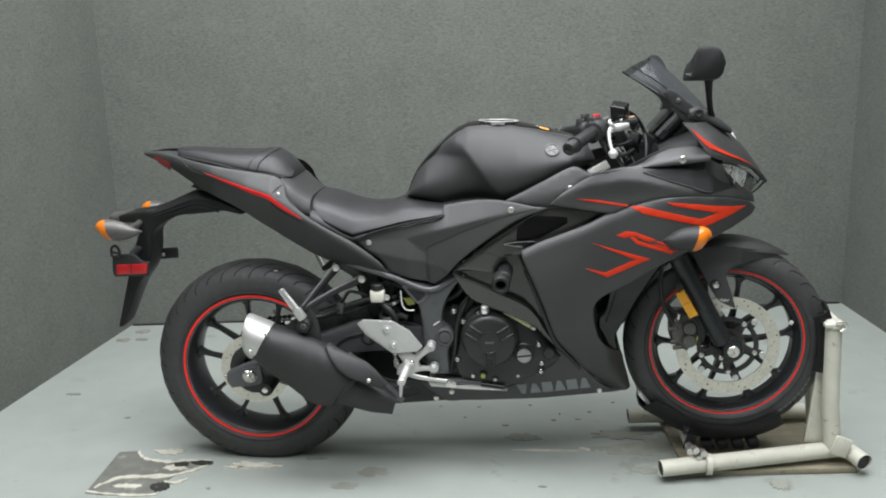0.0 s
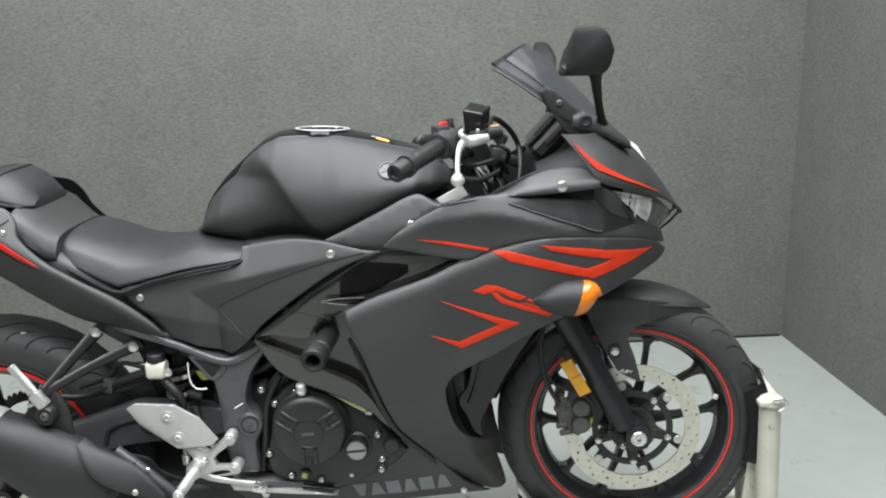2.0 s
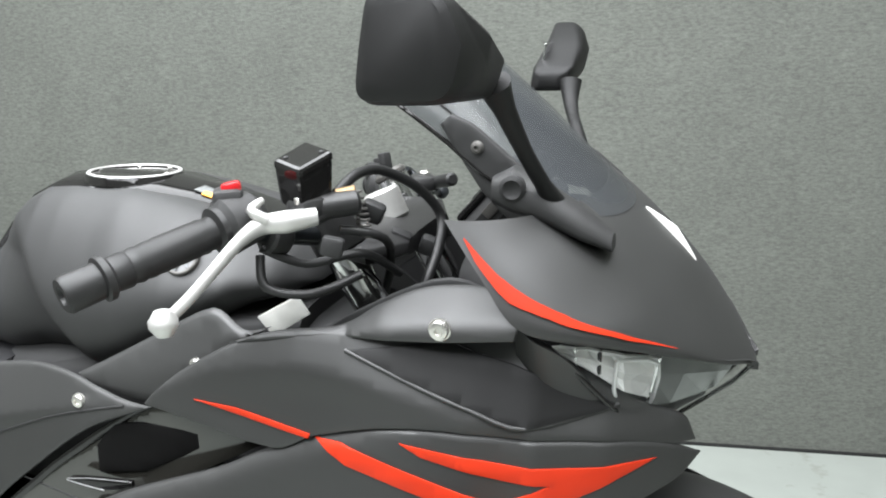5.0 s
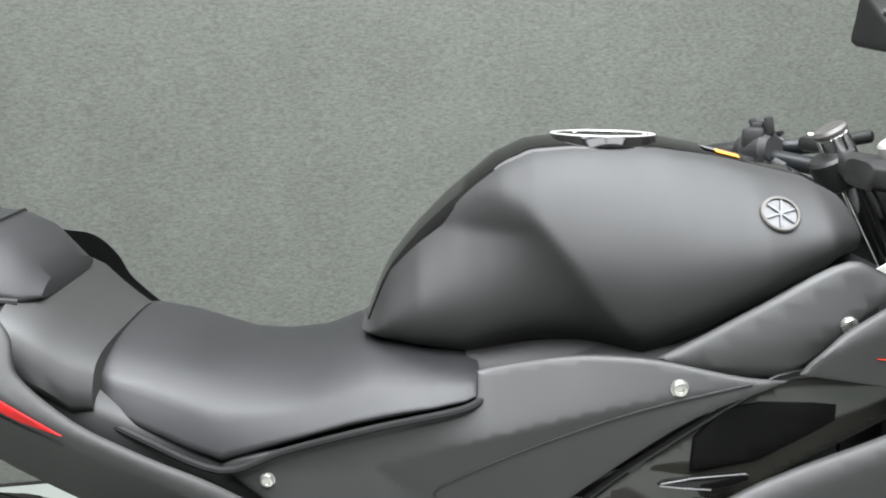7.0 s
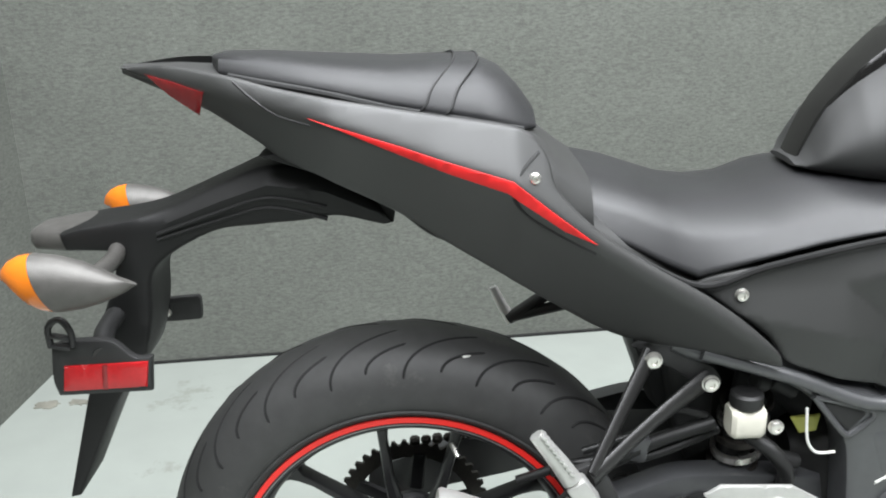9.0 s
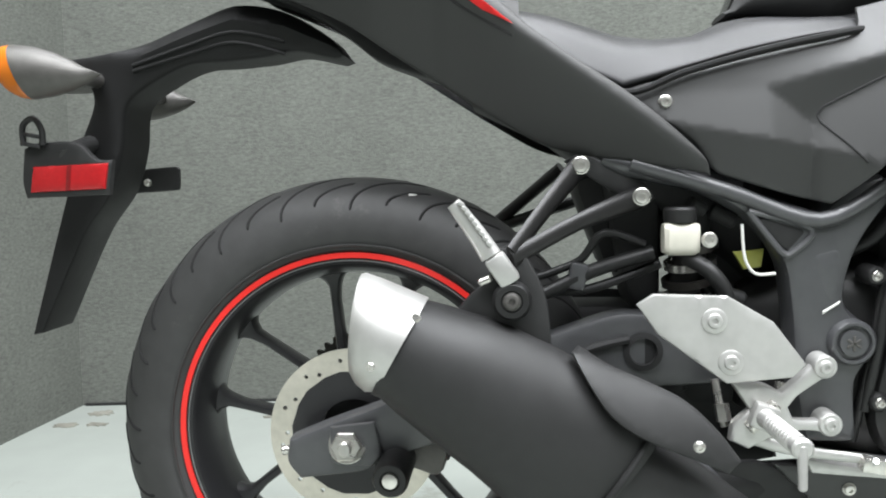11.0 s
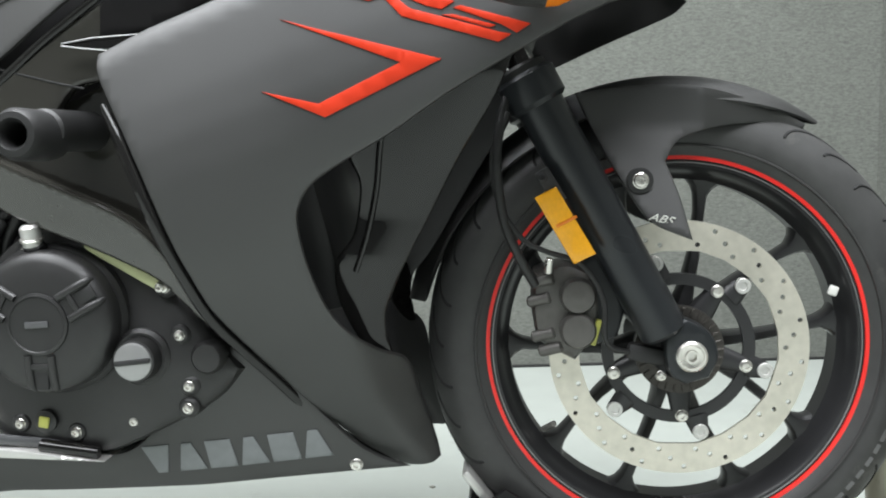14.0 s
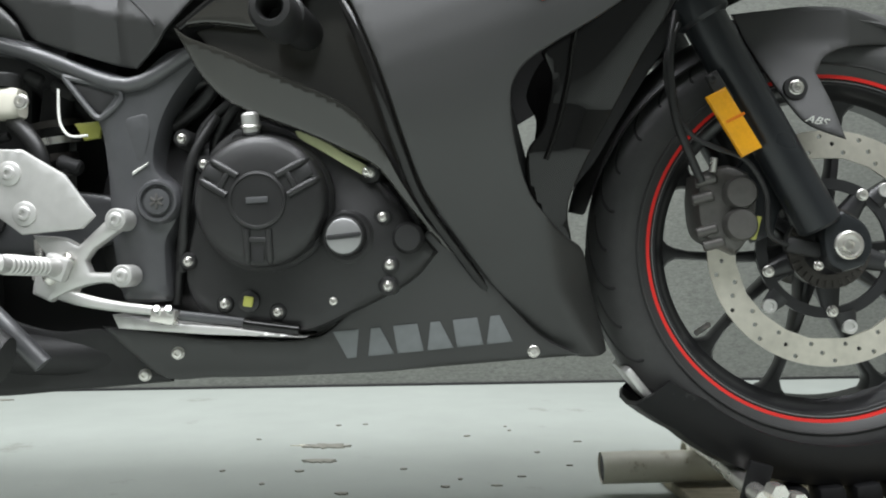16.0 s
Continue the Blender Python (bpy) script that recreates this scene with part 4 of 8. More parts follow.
# maker's name on the belly pan, reduced to plain solid shapes
SHAPES = {"wedge": [(0.0, 1.0), (0.33, 0.0), (0.68, 0.0), (1.0, 1.0)], "peak": [(0.0, 0.0), (0.33, 1.0), (0.68, 1.0), (1.0, 0.0)], "block": [(0.0, 0.0), (0.04, 1.0), (0.96, 1.0), (1.0, 0.0)]}
for k, kind in enumerate(("wedge", "peak", "block", "peak", "block", "peak")):
    x, zc = 0.0955 + 0.0368 * k, 0.2490 + 0.0034 * k
    decal([(x + 0.0325 * u - 0.006 * v, zc + 0.0345 * v + 0.003 * u) for u, v in SHAPES[kind]][::-1], belly, LETTER, belly_pan, "name_shape", "plain grey shape of the name on the belly pan")

# inner panels behind the front opening
inner_out = [(0.545, 0.765), (0.50, 0.755), (0.44, 0.725), (0.375, 0.69), (0.345, 0.63), (0.359, 0.590), (0.357, 0.560), (0.349, 0.528), (0.330, 0.50), (0.330, 0.46), (0.345, 0.42), (0.362, 0.395), (0.377, 0.384), (0.386, 0.384), (0.384, 0.40), (0.380, 0.42), (0.382, 0.445), (0.404, 0.495), (0.437, 0.556), (0.469, 0.615), (0.508, 0.678)]


def inner_w(x, z):
    return lerp_table([(0.24, 0.074), (0.3, 0.098), (0.4, 0.142), (0.5, 0.165), (0.55, 0.165), (0.7, 0.19)], z) - 0.3 * soft(x - lerp_table([(0.25, 0.40), (0.42, 0.35), (0.55, 0.40), (0.7, 0.50)], z), 0.01)


part("radiator_shroud", panel([(0.37, 0.72), (0.548, 0.73), (0.521, 0.655), (0.493, 0.612), (0.455, 0.550), (0.425, 0.50), (0.40, 0.47), (0.385, 0.52), (0.38, 0.56)], 0.05, 0.10, 0.004), INNER, bike, "black shroud behind the fork")
inner_near, _ = both("inner_fairing", inner_out, inner_w, GLOSS, bike, "gloss black inner fairing", thick=0.005, roll=0.003, step=0.007)
part("inner_rib", tube([(x, -inner_w(x, z) - 0.001, z) for x, z in ((0.40, 0.69), (0.385, 0.63), (0.378, 0.58), (0.366, 0.53), (0.352, 0.49))], 0.0035, 8, 5), GLOSS, inner_near)

# ---- tail ----
RIDGE = [(-1.035, 0.986), (-0.91, 0.966), (-0.798, 0.939), (-0.707, 0.913), (-0.594, 0.878), (-0.505, 0.809), (-0.38, 0.725), (-0.28, 0.652)]
TAIL_W = [(-1.035, 0.012), (-0.97, 0.055), (-0.89, 0.10), (-0.78, 0.15), (-0.67, 0.185), (-0.588, 0.20), (-0.5, 0.19), (-0.4, 0.172), (-0.28, 0.15)]


def tail(x, z):
    d = z - lerp_table(RIDGE, x)
    return max(0.008, lerp_table(TAIL_W, x) + 0.003 - 0.66 * soft(d - 0.004, 0.006) - 0.62 * soft(-d, 0.006))


tail_out = [(-1.034, 0.986), (-0.968, 0.991), (-0.895, 0.983), (-0.841, 0.972), (-0.763, 0.960), (-0.657, 0.945), (-0.592, 0.934), (-0.572, 0.924), (-0.556, 0.902), (-0.547, 0.870), (-0.500, 0.822), (-0.438, 0.778), (-0.380, 0.741), (-0.330, 0.703), (-0.289, 0.664),
            (-0.281, 0.643), (-0.314, 0.650), (-0.374, 0.661), (-0.460, 0.677), (-0.530, 0.715), (-0.597, 0.758), (-0.655, 0.796), (-0.710, 0.833), (-0.782, 0.866), (-0.845, 0.892), (-0.866, 0.909), (-0.916, 0.940), (-0.966, 0.966)]
tail_near, tail_far = both("tail_cowl", tail_out, tail, MATTE, bike, "matte black tail cowl with red stripe", roll=0.003, step=0.008)
decal([(-0.802, 0.944), (-0.708, 0.919), (-0.652, 0.902), (-0.594, 0.885), (-0.551, 0.849), (-0.507, 0.814), (-0.541, 0.830), (-0.600, 0.873), (-0.655, 0.891), (-0.710, 0.911), (-0.768, 0.933)], lambda x, z: max(tail(x, z), lerp_table(TAIL_W, x) - 0.0015) + 0.0012, RED_DEEP, tail_near, "red_stripe")
decal([(-0.995, 0.981), (-0.960, 0.975), (-0.921, 0.965), (-0.934, 0.936), (-0.967, 0.957)], tail, TAIL_LENS, tail_near, "tail_lamp", "dark red tail lamp lens")
part("cowl_seam", tube([(x, -tail(x, z) - 0.0002, z) for x, z in ((-0.508, 0.802), (-0.553, 0.828), (-0.580, 0.847), (-0.594, 0.868), (-0.585, 0.893), (-0.566, 0.908))], 0.0016, 6, 4), INNER, tail_near)
screw(tail_near, -0.572, -tail(-0.572, 0.885) - 0.001, 0.885, 0.0062)
part("cowl_seam", tube([(x, -tail(x, z) + 0.0006, z) for x, z in ((-0.885, 0.977), (-0.862, 0.960), (-0.835, 0.944), (-0.80, 0.936))], 0.0016, 6, 3), INNER, tail_near)


def superloft(stations, n=36, power=2.4):
    """Closed body from stations (x, z_low, z_top, half_width, top_half_width)."""
    rings = []
    for x, z0, z1, w, wt in stations:
        ring = []
        for a in np.linspace(0, 2 * math.pi, n, endpoint=False):
            c, s = math.cos(a), math.sin(a)
            yy = math.copysign(abs(c) ** (2 / power), c)
            zz = math.copysign(abs(s) ** (2 / power), s)
            f = (zz + 1) / 2
            ring.append((x, yy * (w + (wt - w) * f), z0 + (z1 - z0) * f))
        rings.append(ring)
    return loft(rings)


tail_bridge = part("tail_bridge", superloft([(-0.61, 0.86, 0.912, 0.13, 0.10), (-0.582, 0.845, 0.924, 0.155, 0.13), (-0.56, 0.835, 0.912, 0.155, 0.13), (-0.54, 0.82, 0.892, 0.15, 0.125), (-0.52, 0.80, 0.876, 0.145, 0.12), (-0.50, 0.80, 0.862, 0.14, 0.11)], 32, 4), MATTE, bike, "matte black bridge between the two seats")
tail_tray = part("tail_tray", superloft([(-1.03, 0.978, 0.9885, 0.01, 0.008), (-0.97, 0.955, 0.988, 0.04, 0.034), (-0.92, 0.935, 0.983, 0.065, 0.055), (-0.86, 0.91, 0.970, 0.09, 0.075), (-0.8, 0.885, 0.95, 0.115, 0.10), (-0.62, 0.80, 0.925, 0.13, 0.13), (-0.5, 0.74, 0.83, 0.13, 0.13), (-0.33, 0.67, 0.72, 0.11, 0.11)], 28, 4), MATTE, bike, "matte black top of the tail")

PILLION = [(-0.958, 0.985, 0.997, 0.012, 0.01), (-0.945, 0.974, 1.000, 0.045, 0.03), (-0.90, 0.967, 0.999, 0.07, 0.045), (-0.82, 0.954, 0.993, 0.095, 0.066), (-0.74, 0.935, 0.988, 0.115, 0.08), (-0.68, 0.923, 0.989, 0.126, 0.085),
           (-0.64, 0.915, 0.987, 0.128, 0.083), (-0.61, 0.910, 0.974, 0.124, 0.072), (-0.588, 0.908, 0.953, 0.112, 0.055), (-0.573, 0.912, 0.933, 0.09, 0.05)]
PILLION = [(-0.558 + (x + 0.573) * 0.953, z0, z1, w, wt) for x, z0, z1, w, wt in PILLION]
pillion = part("pillion_seat", superloft(PILLION, 44, 3.2), VINYL, bike, "black vinyl pillion seat pad")

rear_end += [tail_near, tail_far, tail_bridge, tail_tray, pillion]


def pillion_ring(x, a, grow):
    """Point on the pad's skin at a station and an angle."""
    z0, z1, w, wt = (lerp_table([(p[0], p[k]) for p in PILLION], x) for k in (1, 2, 3, 4))
    c, s = math.cos(a), math.sin(a)
    yy, zz = math.copysign(abs(c) ** (2 / 3.2), c), math.copysign(abs(s) ** (2 / 3.2), s)
    f = (zz + 1) / 2
    return Vector((x, yy * (w + (wt - w) * f + grow), z0 + (z1 - z0) * f + grow * zz))


rings = []
for k in range(41):
    a = math.pi * (-0.16 + 1.32 * k / 40)
    lean = 0.03 * (math.sin(a) - 0.3)
    rings.append([pillion_ring(xa + lean, a, g) for xa, g in ((-0.668, -0.001), (-0.667, 0.0022), (-0.640, 0.0022), (-0.639, -0.001))])
part("seat_strap", loft(rings), VINYL, pillion, "flat vinyl strap across the pillion pad")
for q in (1, 2):
    part("strap_edge", tube([r[q] for r in rings], 0.0014, 6, 0), INNER, pillion)
part("pillion_edge", tube([pillion_ring(x, math.pi * 1.14, 0.001) for x in np.linspace(-0.90, -0.575, 12)], 0.004, 8, 3), INNER, pillion, "dark rubber edge under the pad")

SEAT = [(-0.548, 0.822, 0.858, 0.085, 0.073), (-0.535, 0.815, 0.868, 0.125, 0.098), (-0.5, 0.800, 0.873, 0.150, 0.112), (-0.455, 0.780, 0.866, 0.158, 0.117), (-0.41, 0.756, 0.853, 0.160, 0.120), (-0.378, 0.742, 0.843, 0.160, 0.119), (-0.335, 0.756, 0.836, 0.162, 0.116), (-0.285, 0.771, 0.838, 0.166, 0.112), (-0.245, 0.781, 0.852, 0.168, 0.109), (-0.22, 0.786, 0.854, 0.169, 0.11), (-0.2, 0.790, 0.852, 0.169, 0.114), (-0.16, 0.798, 0.845, 0.172, 0.126), (-0.125, 0.804, 0.841, 0.167, 0.134), (-0.108, 0.808, 0.836, 0.155, 0.132)]
rings = []
for x, z0, z1, w, wt in SEAT:
    z1 -= lerp_table([(-0.548, 0.006), (-0.50, 0.014), (-0.40, 0.019), (-0.28, 0.019), (-0.2, 0.012), (-0.11, 0.008)], x)
    ring = []
    for a in np.linspace(0, 2 * math.pi, 60, endpoint=False):
        c, s = math.cos(a), math.sin(a)
        p = 2.5 if s > 0 else 9.0             # rounded crown, sharp lower edge
        f = (math.copysign(abs(s) ** (2 / p), s) + 1) / 2
        ring.append((x, math.copysign(abs(c) ** (2 / p), c) * (w + (wt - w) * f), z0 + (z1 - z0) * f))
    rings.append(ring)
seat = loft(rings)
part("rider_seat", seat, VINYL, bike, "black vinyl rider seat")
part("seat_piping", tube([(-0.525, -0.142, 0.812), (-0.46, -0.157, 0.780), (-0.378, -0.161, 0.741), (-0.31, -0.165, 0.762), (-0.22, -0.170, 0.785), (-0.13, -0.170, 0.802), (-0.104, -0.150, 0.808), (-0.103, -0.11, 0.812)], 0.0042, 8, 5), GROOVE, bike, "dark rubber edge of the seat")

part("seat_pan", superloft([(-0.52, 0.76, 0.83, 0.10, 0.10), (-0.42, 0.69, 0.78, 0.12, 0.12), (-0.30, 0.66, 0.78, 0.115, 0.12), (-0.1, 0.64, 0.828, 0.115, 0.115), (0.1, 0.72, 0.86, 0.14, 0.15), (0.25, 0.80, 0.93, 0.15, 0.14), (0.32, 0.84, 0.92, 0.12, 0.1)], 28, 5), INNER, bike, "dark body under the seat and tank")

# ---- tank ----
TANK_TOP = [(-0.228, 0.852), (-0.222, 0.868), (-0.202, 0.915), (-0.168, 0.957), (-0.128, 0.996), (-0.077, 1.037), (-0.044, 1.052), (0.0, 1.056), (0.09, 1.053), (0.156, 1.039), (0.259, 1.010), (0.293, 0.992), (0.313, 0.966), (0.322, 0.95)]
TANK_LOW = [(-0.235, 0.845), (-0.17, 0.838), (-0.118, 0.832), (-0.05, 0.845), (0.0, 0.845), (0.062, 0.838), (0.116, 0.858), (0.176, 0.888), (0.265, 0.930), (0.322, 0.94)]
TANK_W = [(-0.235, 0.05), (-0.215, 0.085), (-0.17, 0.11), (-0.1, 0.13), (0.0, 0.148), (0.1, 0.163), (0.18, 0.165), (0.25, 0.15), (0.29, 0.12), (0.322, 0.05)]
rings = []
for x in np.concatenate([np.linspace(-0.235, -0.2, 5), np.linspace(-0.185, 0.27, 84), np.linspace(0.28, 0.322, 5)]):
    z0, z1, w = lerp_table(TANK_LOW, x), lerp_table(TANK_TOP, x), lerp_table(TANK_W, x)
    h = z1 - z0
    half = [(w * 0.80, 0.0), (w * 0.94, 0.12), (w, 0.30), (w * 0.965, 0.47), (w * 0.83, 0.67), (w * 0.64, 0.85), (w * 0.42, 0.962), (0.0, 1.0)]
    prof = spline([(a, b, 0) for a, b in half], 7, False, 0)
    ring = []
    for p in prof:
        y, z = p.x, z0 + p.y * h
        # knee recess behind a swept shoulder
        s = soft(lerp_table([(0.82, 0.072), (0.888, 0.027), (0.951, -0.022), (1.009, -0.067), (1.06, -0.11)], z) - x, 0.003) * 0.8
        y -= 0.056 * (1 - math.exp(-s / 0.045)) * math.exp(-s / 0.15) * min(1, max(0, (1.012 - z) / 0.045)) * min(1, y / 0.06)
        ring.append((x, y, z))
    full = [(a, -b, c) for a, b, c in ring] + [(a, b, c) for a, b, c in ring[::-1][1:]]
    rings.append(full)
tank_bm = loft(rings, cap=True, closed=True)
tank = part("fuel_tank", tank_bm, MATTE_TANK, bike, "satin black fuel tank with sculpted knee recesses")
rings = []
for x in np.linspace(-0.228, 0.30, 50):
    z1 = lerp_table(TANK_TOP, x)
    w = lerp_table([(-0.228, 0.028), (-0.15, 0.040), (-0.06, 0.058), (0.03, 0.070), (0.1, 0.066), (0.2, 0.048), (0.3, 0.03)], x)
    slope = (lerp_table(TANK_TOP, x + 0.01) - lerp_table(TANK_TOP, x - 0.01)) / 0.02
    n = Vector((-slope, 0, 1)).normalized()
    ring = []
    for f, o in ((-1.06, -0.014), (-1.04, -0.004), (-0.86, 0.003), (0, 0.004), (0.86, 0.003), (1.04, -0.004), (1.06, -0.014)):
        ring.append(Vector((x, f * w, z1 - 0.012 * (w / 0.07) ** 1.5 * abs(f) ** 2)) + n * o)
    rings.append(ring)
cover = part("tank_cover", loft(rings), GLOSS, bike, "gloss black centre cover of the tank")
tilt = pose(0, 0, 0, -2.5, 2, 0).to_3x3()
cap = part("fuel_cap", lathe([(0.063, -0.006), (0.0605, 0.002), (0.059, 0.005), (0.057, 0.0056), (0.055, 0.004), (0.05, 0.0035), (0.046, 0.0035)] + [(1e-5, 0.004)], (0.044, 0, 1.0520), 56, "z", turn=tilt), GLOSS, cover, "round fuel cap with a bright ring")
part("cap_ring", lathe([(0.0590, 0.004), (0.0590, 0.0058), (0.058, 0.0066), (0.0545, 0.0066), (0.0538, 0.0052), (0.0590, 0.004)], (0.044, 0, 1.0520), 56, "z", turn=tilt), ALLOY, cap, "bright cap ring")
for k in range(6):
    a = radians(60 * k)
    part("cap_screw", rod((0.044 + 0.048 * math.cos(a), 0.048 * math.sin(a), 1.052), (0.044 + 0.048 * math.cos(a), 0.048 * math.sin(a), 1.0565), 0.0030, 10, 0.001), ZINC, cap)
part("warning_label", block((0.034, 0.024, 0.0015), (0.168, -0.020, 1.0378), (0, 16, 0), 0.0005), LAMP_GREY, cover, "pale warning label")
part("label_band", block((0.028, 0.010, 0.0016), (0.177, -0.031, 1.0350), (12, 16, 0), 0.0005), ORANGE_LABEL, cover, "orange band of the label")
# round tank badge, drawn as a plain ring with spokes
emblem_at = (0.197, -0.1360, 0.986)
turn = pose(0, 0, 0, -40, 0, 4).to_3x3()
badge = part("tank_badge", lathe([(0.0205, 0.004), (0.0205, -0.002), (0.019, -0.0032), (0.0172, -0.0032), (0.0165, -0.0012), (0.0165, 0.003), (0.0205, 0.004)], emblem_at, 40, "y", turn=turn), CALIPER, tank, "round silver tank badge")
part("badge_face", lathe([(0.0166, 0.003), (0.0166, -0.0008), (1e-5, -0.0008)], emblem_at, 36, "y", turn=turn), FRAME, badge, "dark face of the badge")
for k in range(3):
    c = Vector(emblem_at) + turn @ Vector((0, -0.0022, 0))
    m = Matrix.Translation(c) @ turn.to_4x4() @ pose(0, 0, 0, 0, 60 * k + 15, 0)
    bb = block((0.0022, 0.0016, 0.032), (0, 0, 0), bevel=0.0006)
    bmesh.ops.transform(bb, matrix=m, verts=bb.verts)
    part("badge_bar", bb, LETTER, badge)

# ---- nose, lamps and screen ----
def patch(centre, edge, u_steps=18, v_steps=8, u0=0.0, u1=1.0, thick=0.004, mirror=True):
    """Skin with elliptical cross-sections from a centre line (x, z) to an edge line (x, y, z)."""
    C = spline([(x, 0, z) for x, z in centre], v_steps, False, 0)
    E = spline(edge, v_steps, False, 0)
    m = min(len(C), len(E))
    rows = []
    for c, e in zip(C[:m], E[:m]):
        row = []
        for k in range(u_steps + 1):
            th = (u0 + (u1 - u0) * k / u_steps) * math.pi / 2
            row.append(Vector((e.x + (c.x - e.x) * math.cos(th), e.y * math.sin(th), e.z + (c.z - e.z) * math.cos(th))))
        if mirror:
            row = [Vector((p.x, -p.y, p.z)) for p in row[:0:-1]] + row
        rows.append(row)
    bm = bmesh.new()
    n = len(rows[0])
    outer = [[bm.verts.new(p) for p in r] for r in rows]
    for a, b in zip(outer, outer[1:]):
        for i in range(n - 1):
            bm.faces.new((a[i], a[i + 1], b[i + 1], b[i]))
    bmesh.ops.recalc_face_normals(bm, faces=bm.faces)
    bm.normal_update()
    mid = outer[len(outer) // 2][n // 2]
    if mid.normal.z + mid.normal.x < 0:
        bmesh.ops.reverse_faces(bm, faces=bm.faces)
        bm.normal_update()
    bmesh.ops.solidify(bm, geom=bm.faces[:], thickness=thick)
    return bm


NOSE_C = [(0.650, 1.058), (0.680, 1.034), (0.712, 1.004), (0.742, 0.971), (0.776, 0.926), (0.802, 0.886), (0.813, 0.868)]
NOSE_E = [(0.537, -0.222, 1.065), (0.575, -0.243, 1.020), (0.608, -0.252, 0.979), (0.650, -0.236, 0.962), (0.700, -0.195, 0.944), (0.762, -0.115, 0.912), (0.810, -0.02, 0.872)]
STRIPE_IN = [(3, 0.948), (6, 0.92), (8, 0.90), (10, 0.868), (12, 0.828), (14, 0.785), (16, 0.752), (22, 0.713), (26, 0.68), (31, 0.60)]
STRIPE_OUT = [(3, 0.955), (6, 0.97), (8, 0.965), (10, 0.955), (12, 0.93), (14, 0.865), (16, 0.82), (22, 0.765), (26, 0.725), (31, 0.605)]
nose = part("nose_cowl", patch(NOSE_C, NOSE_E), MATTE, bike, "matte black nose cowl with a red stripe")
for s in (-1, 1):
    C = spline([(x, 0, z) for x, z in NOSE_C], 8, False, 0)
    E = spline(NOSE_E, 8, False, 0)
    bm = bmesh.new()
    rows = []
    for i in range(3, 32):
        c, e = C[i], E[i]
        u0, u1 = lerp_table(STRIPE_IN, i), lerp_table(STRIPE_OUT, i)
        row = []
        for u in (u0, (u0 + u1) / 2, u1):
            th = u * math.pi / 2
            p = Vector((e.x + (c.x - e.x) * math.cos(th), e.y * math.sin(th), e.z + (c.z - e.z) * math.cos(th)))
            out = Vector(((c.x - e.x) * 0.3 + 0.02, e.y * math.sin(th), (c.z - e.z) * math.cos(th) + 0.02)).normalized() * 0.0026
            p += out
            row.append(bm.verts.new((p.x, p.y * -s, p.z)))
        rows.append(row)
    for a, b in zip(rows, rows[1:]):
        for k in range(2):
            bm.faces.new((a[k], a[k + 1], b[k + 1], b[k]))
    bmesh.ops.recalc_face_normals(bm, faces=bm.faces)
    part("nose_stripe", bm, RED, nose, "red stripe on the nose cowl")

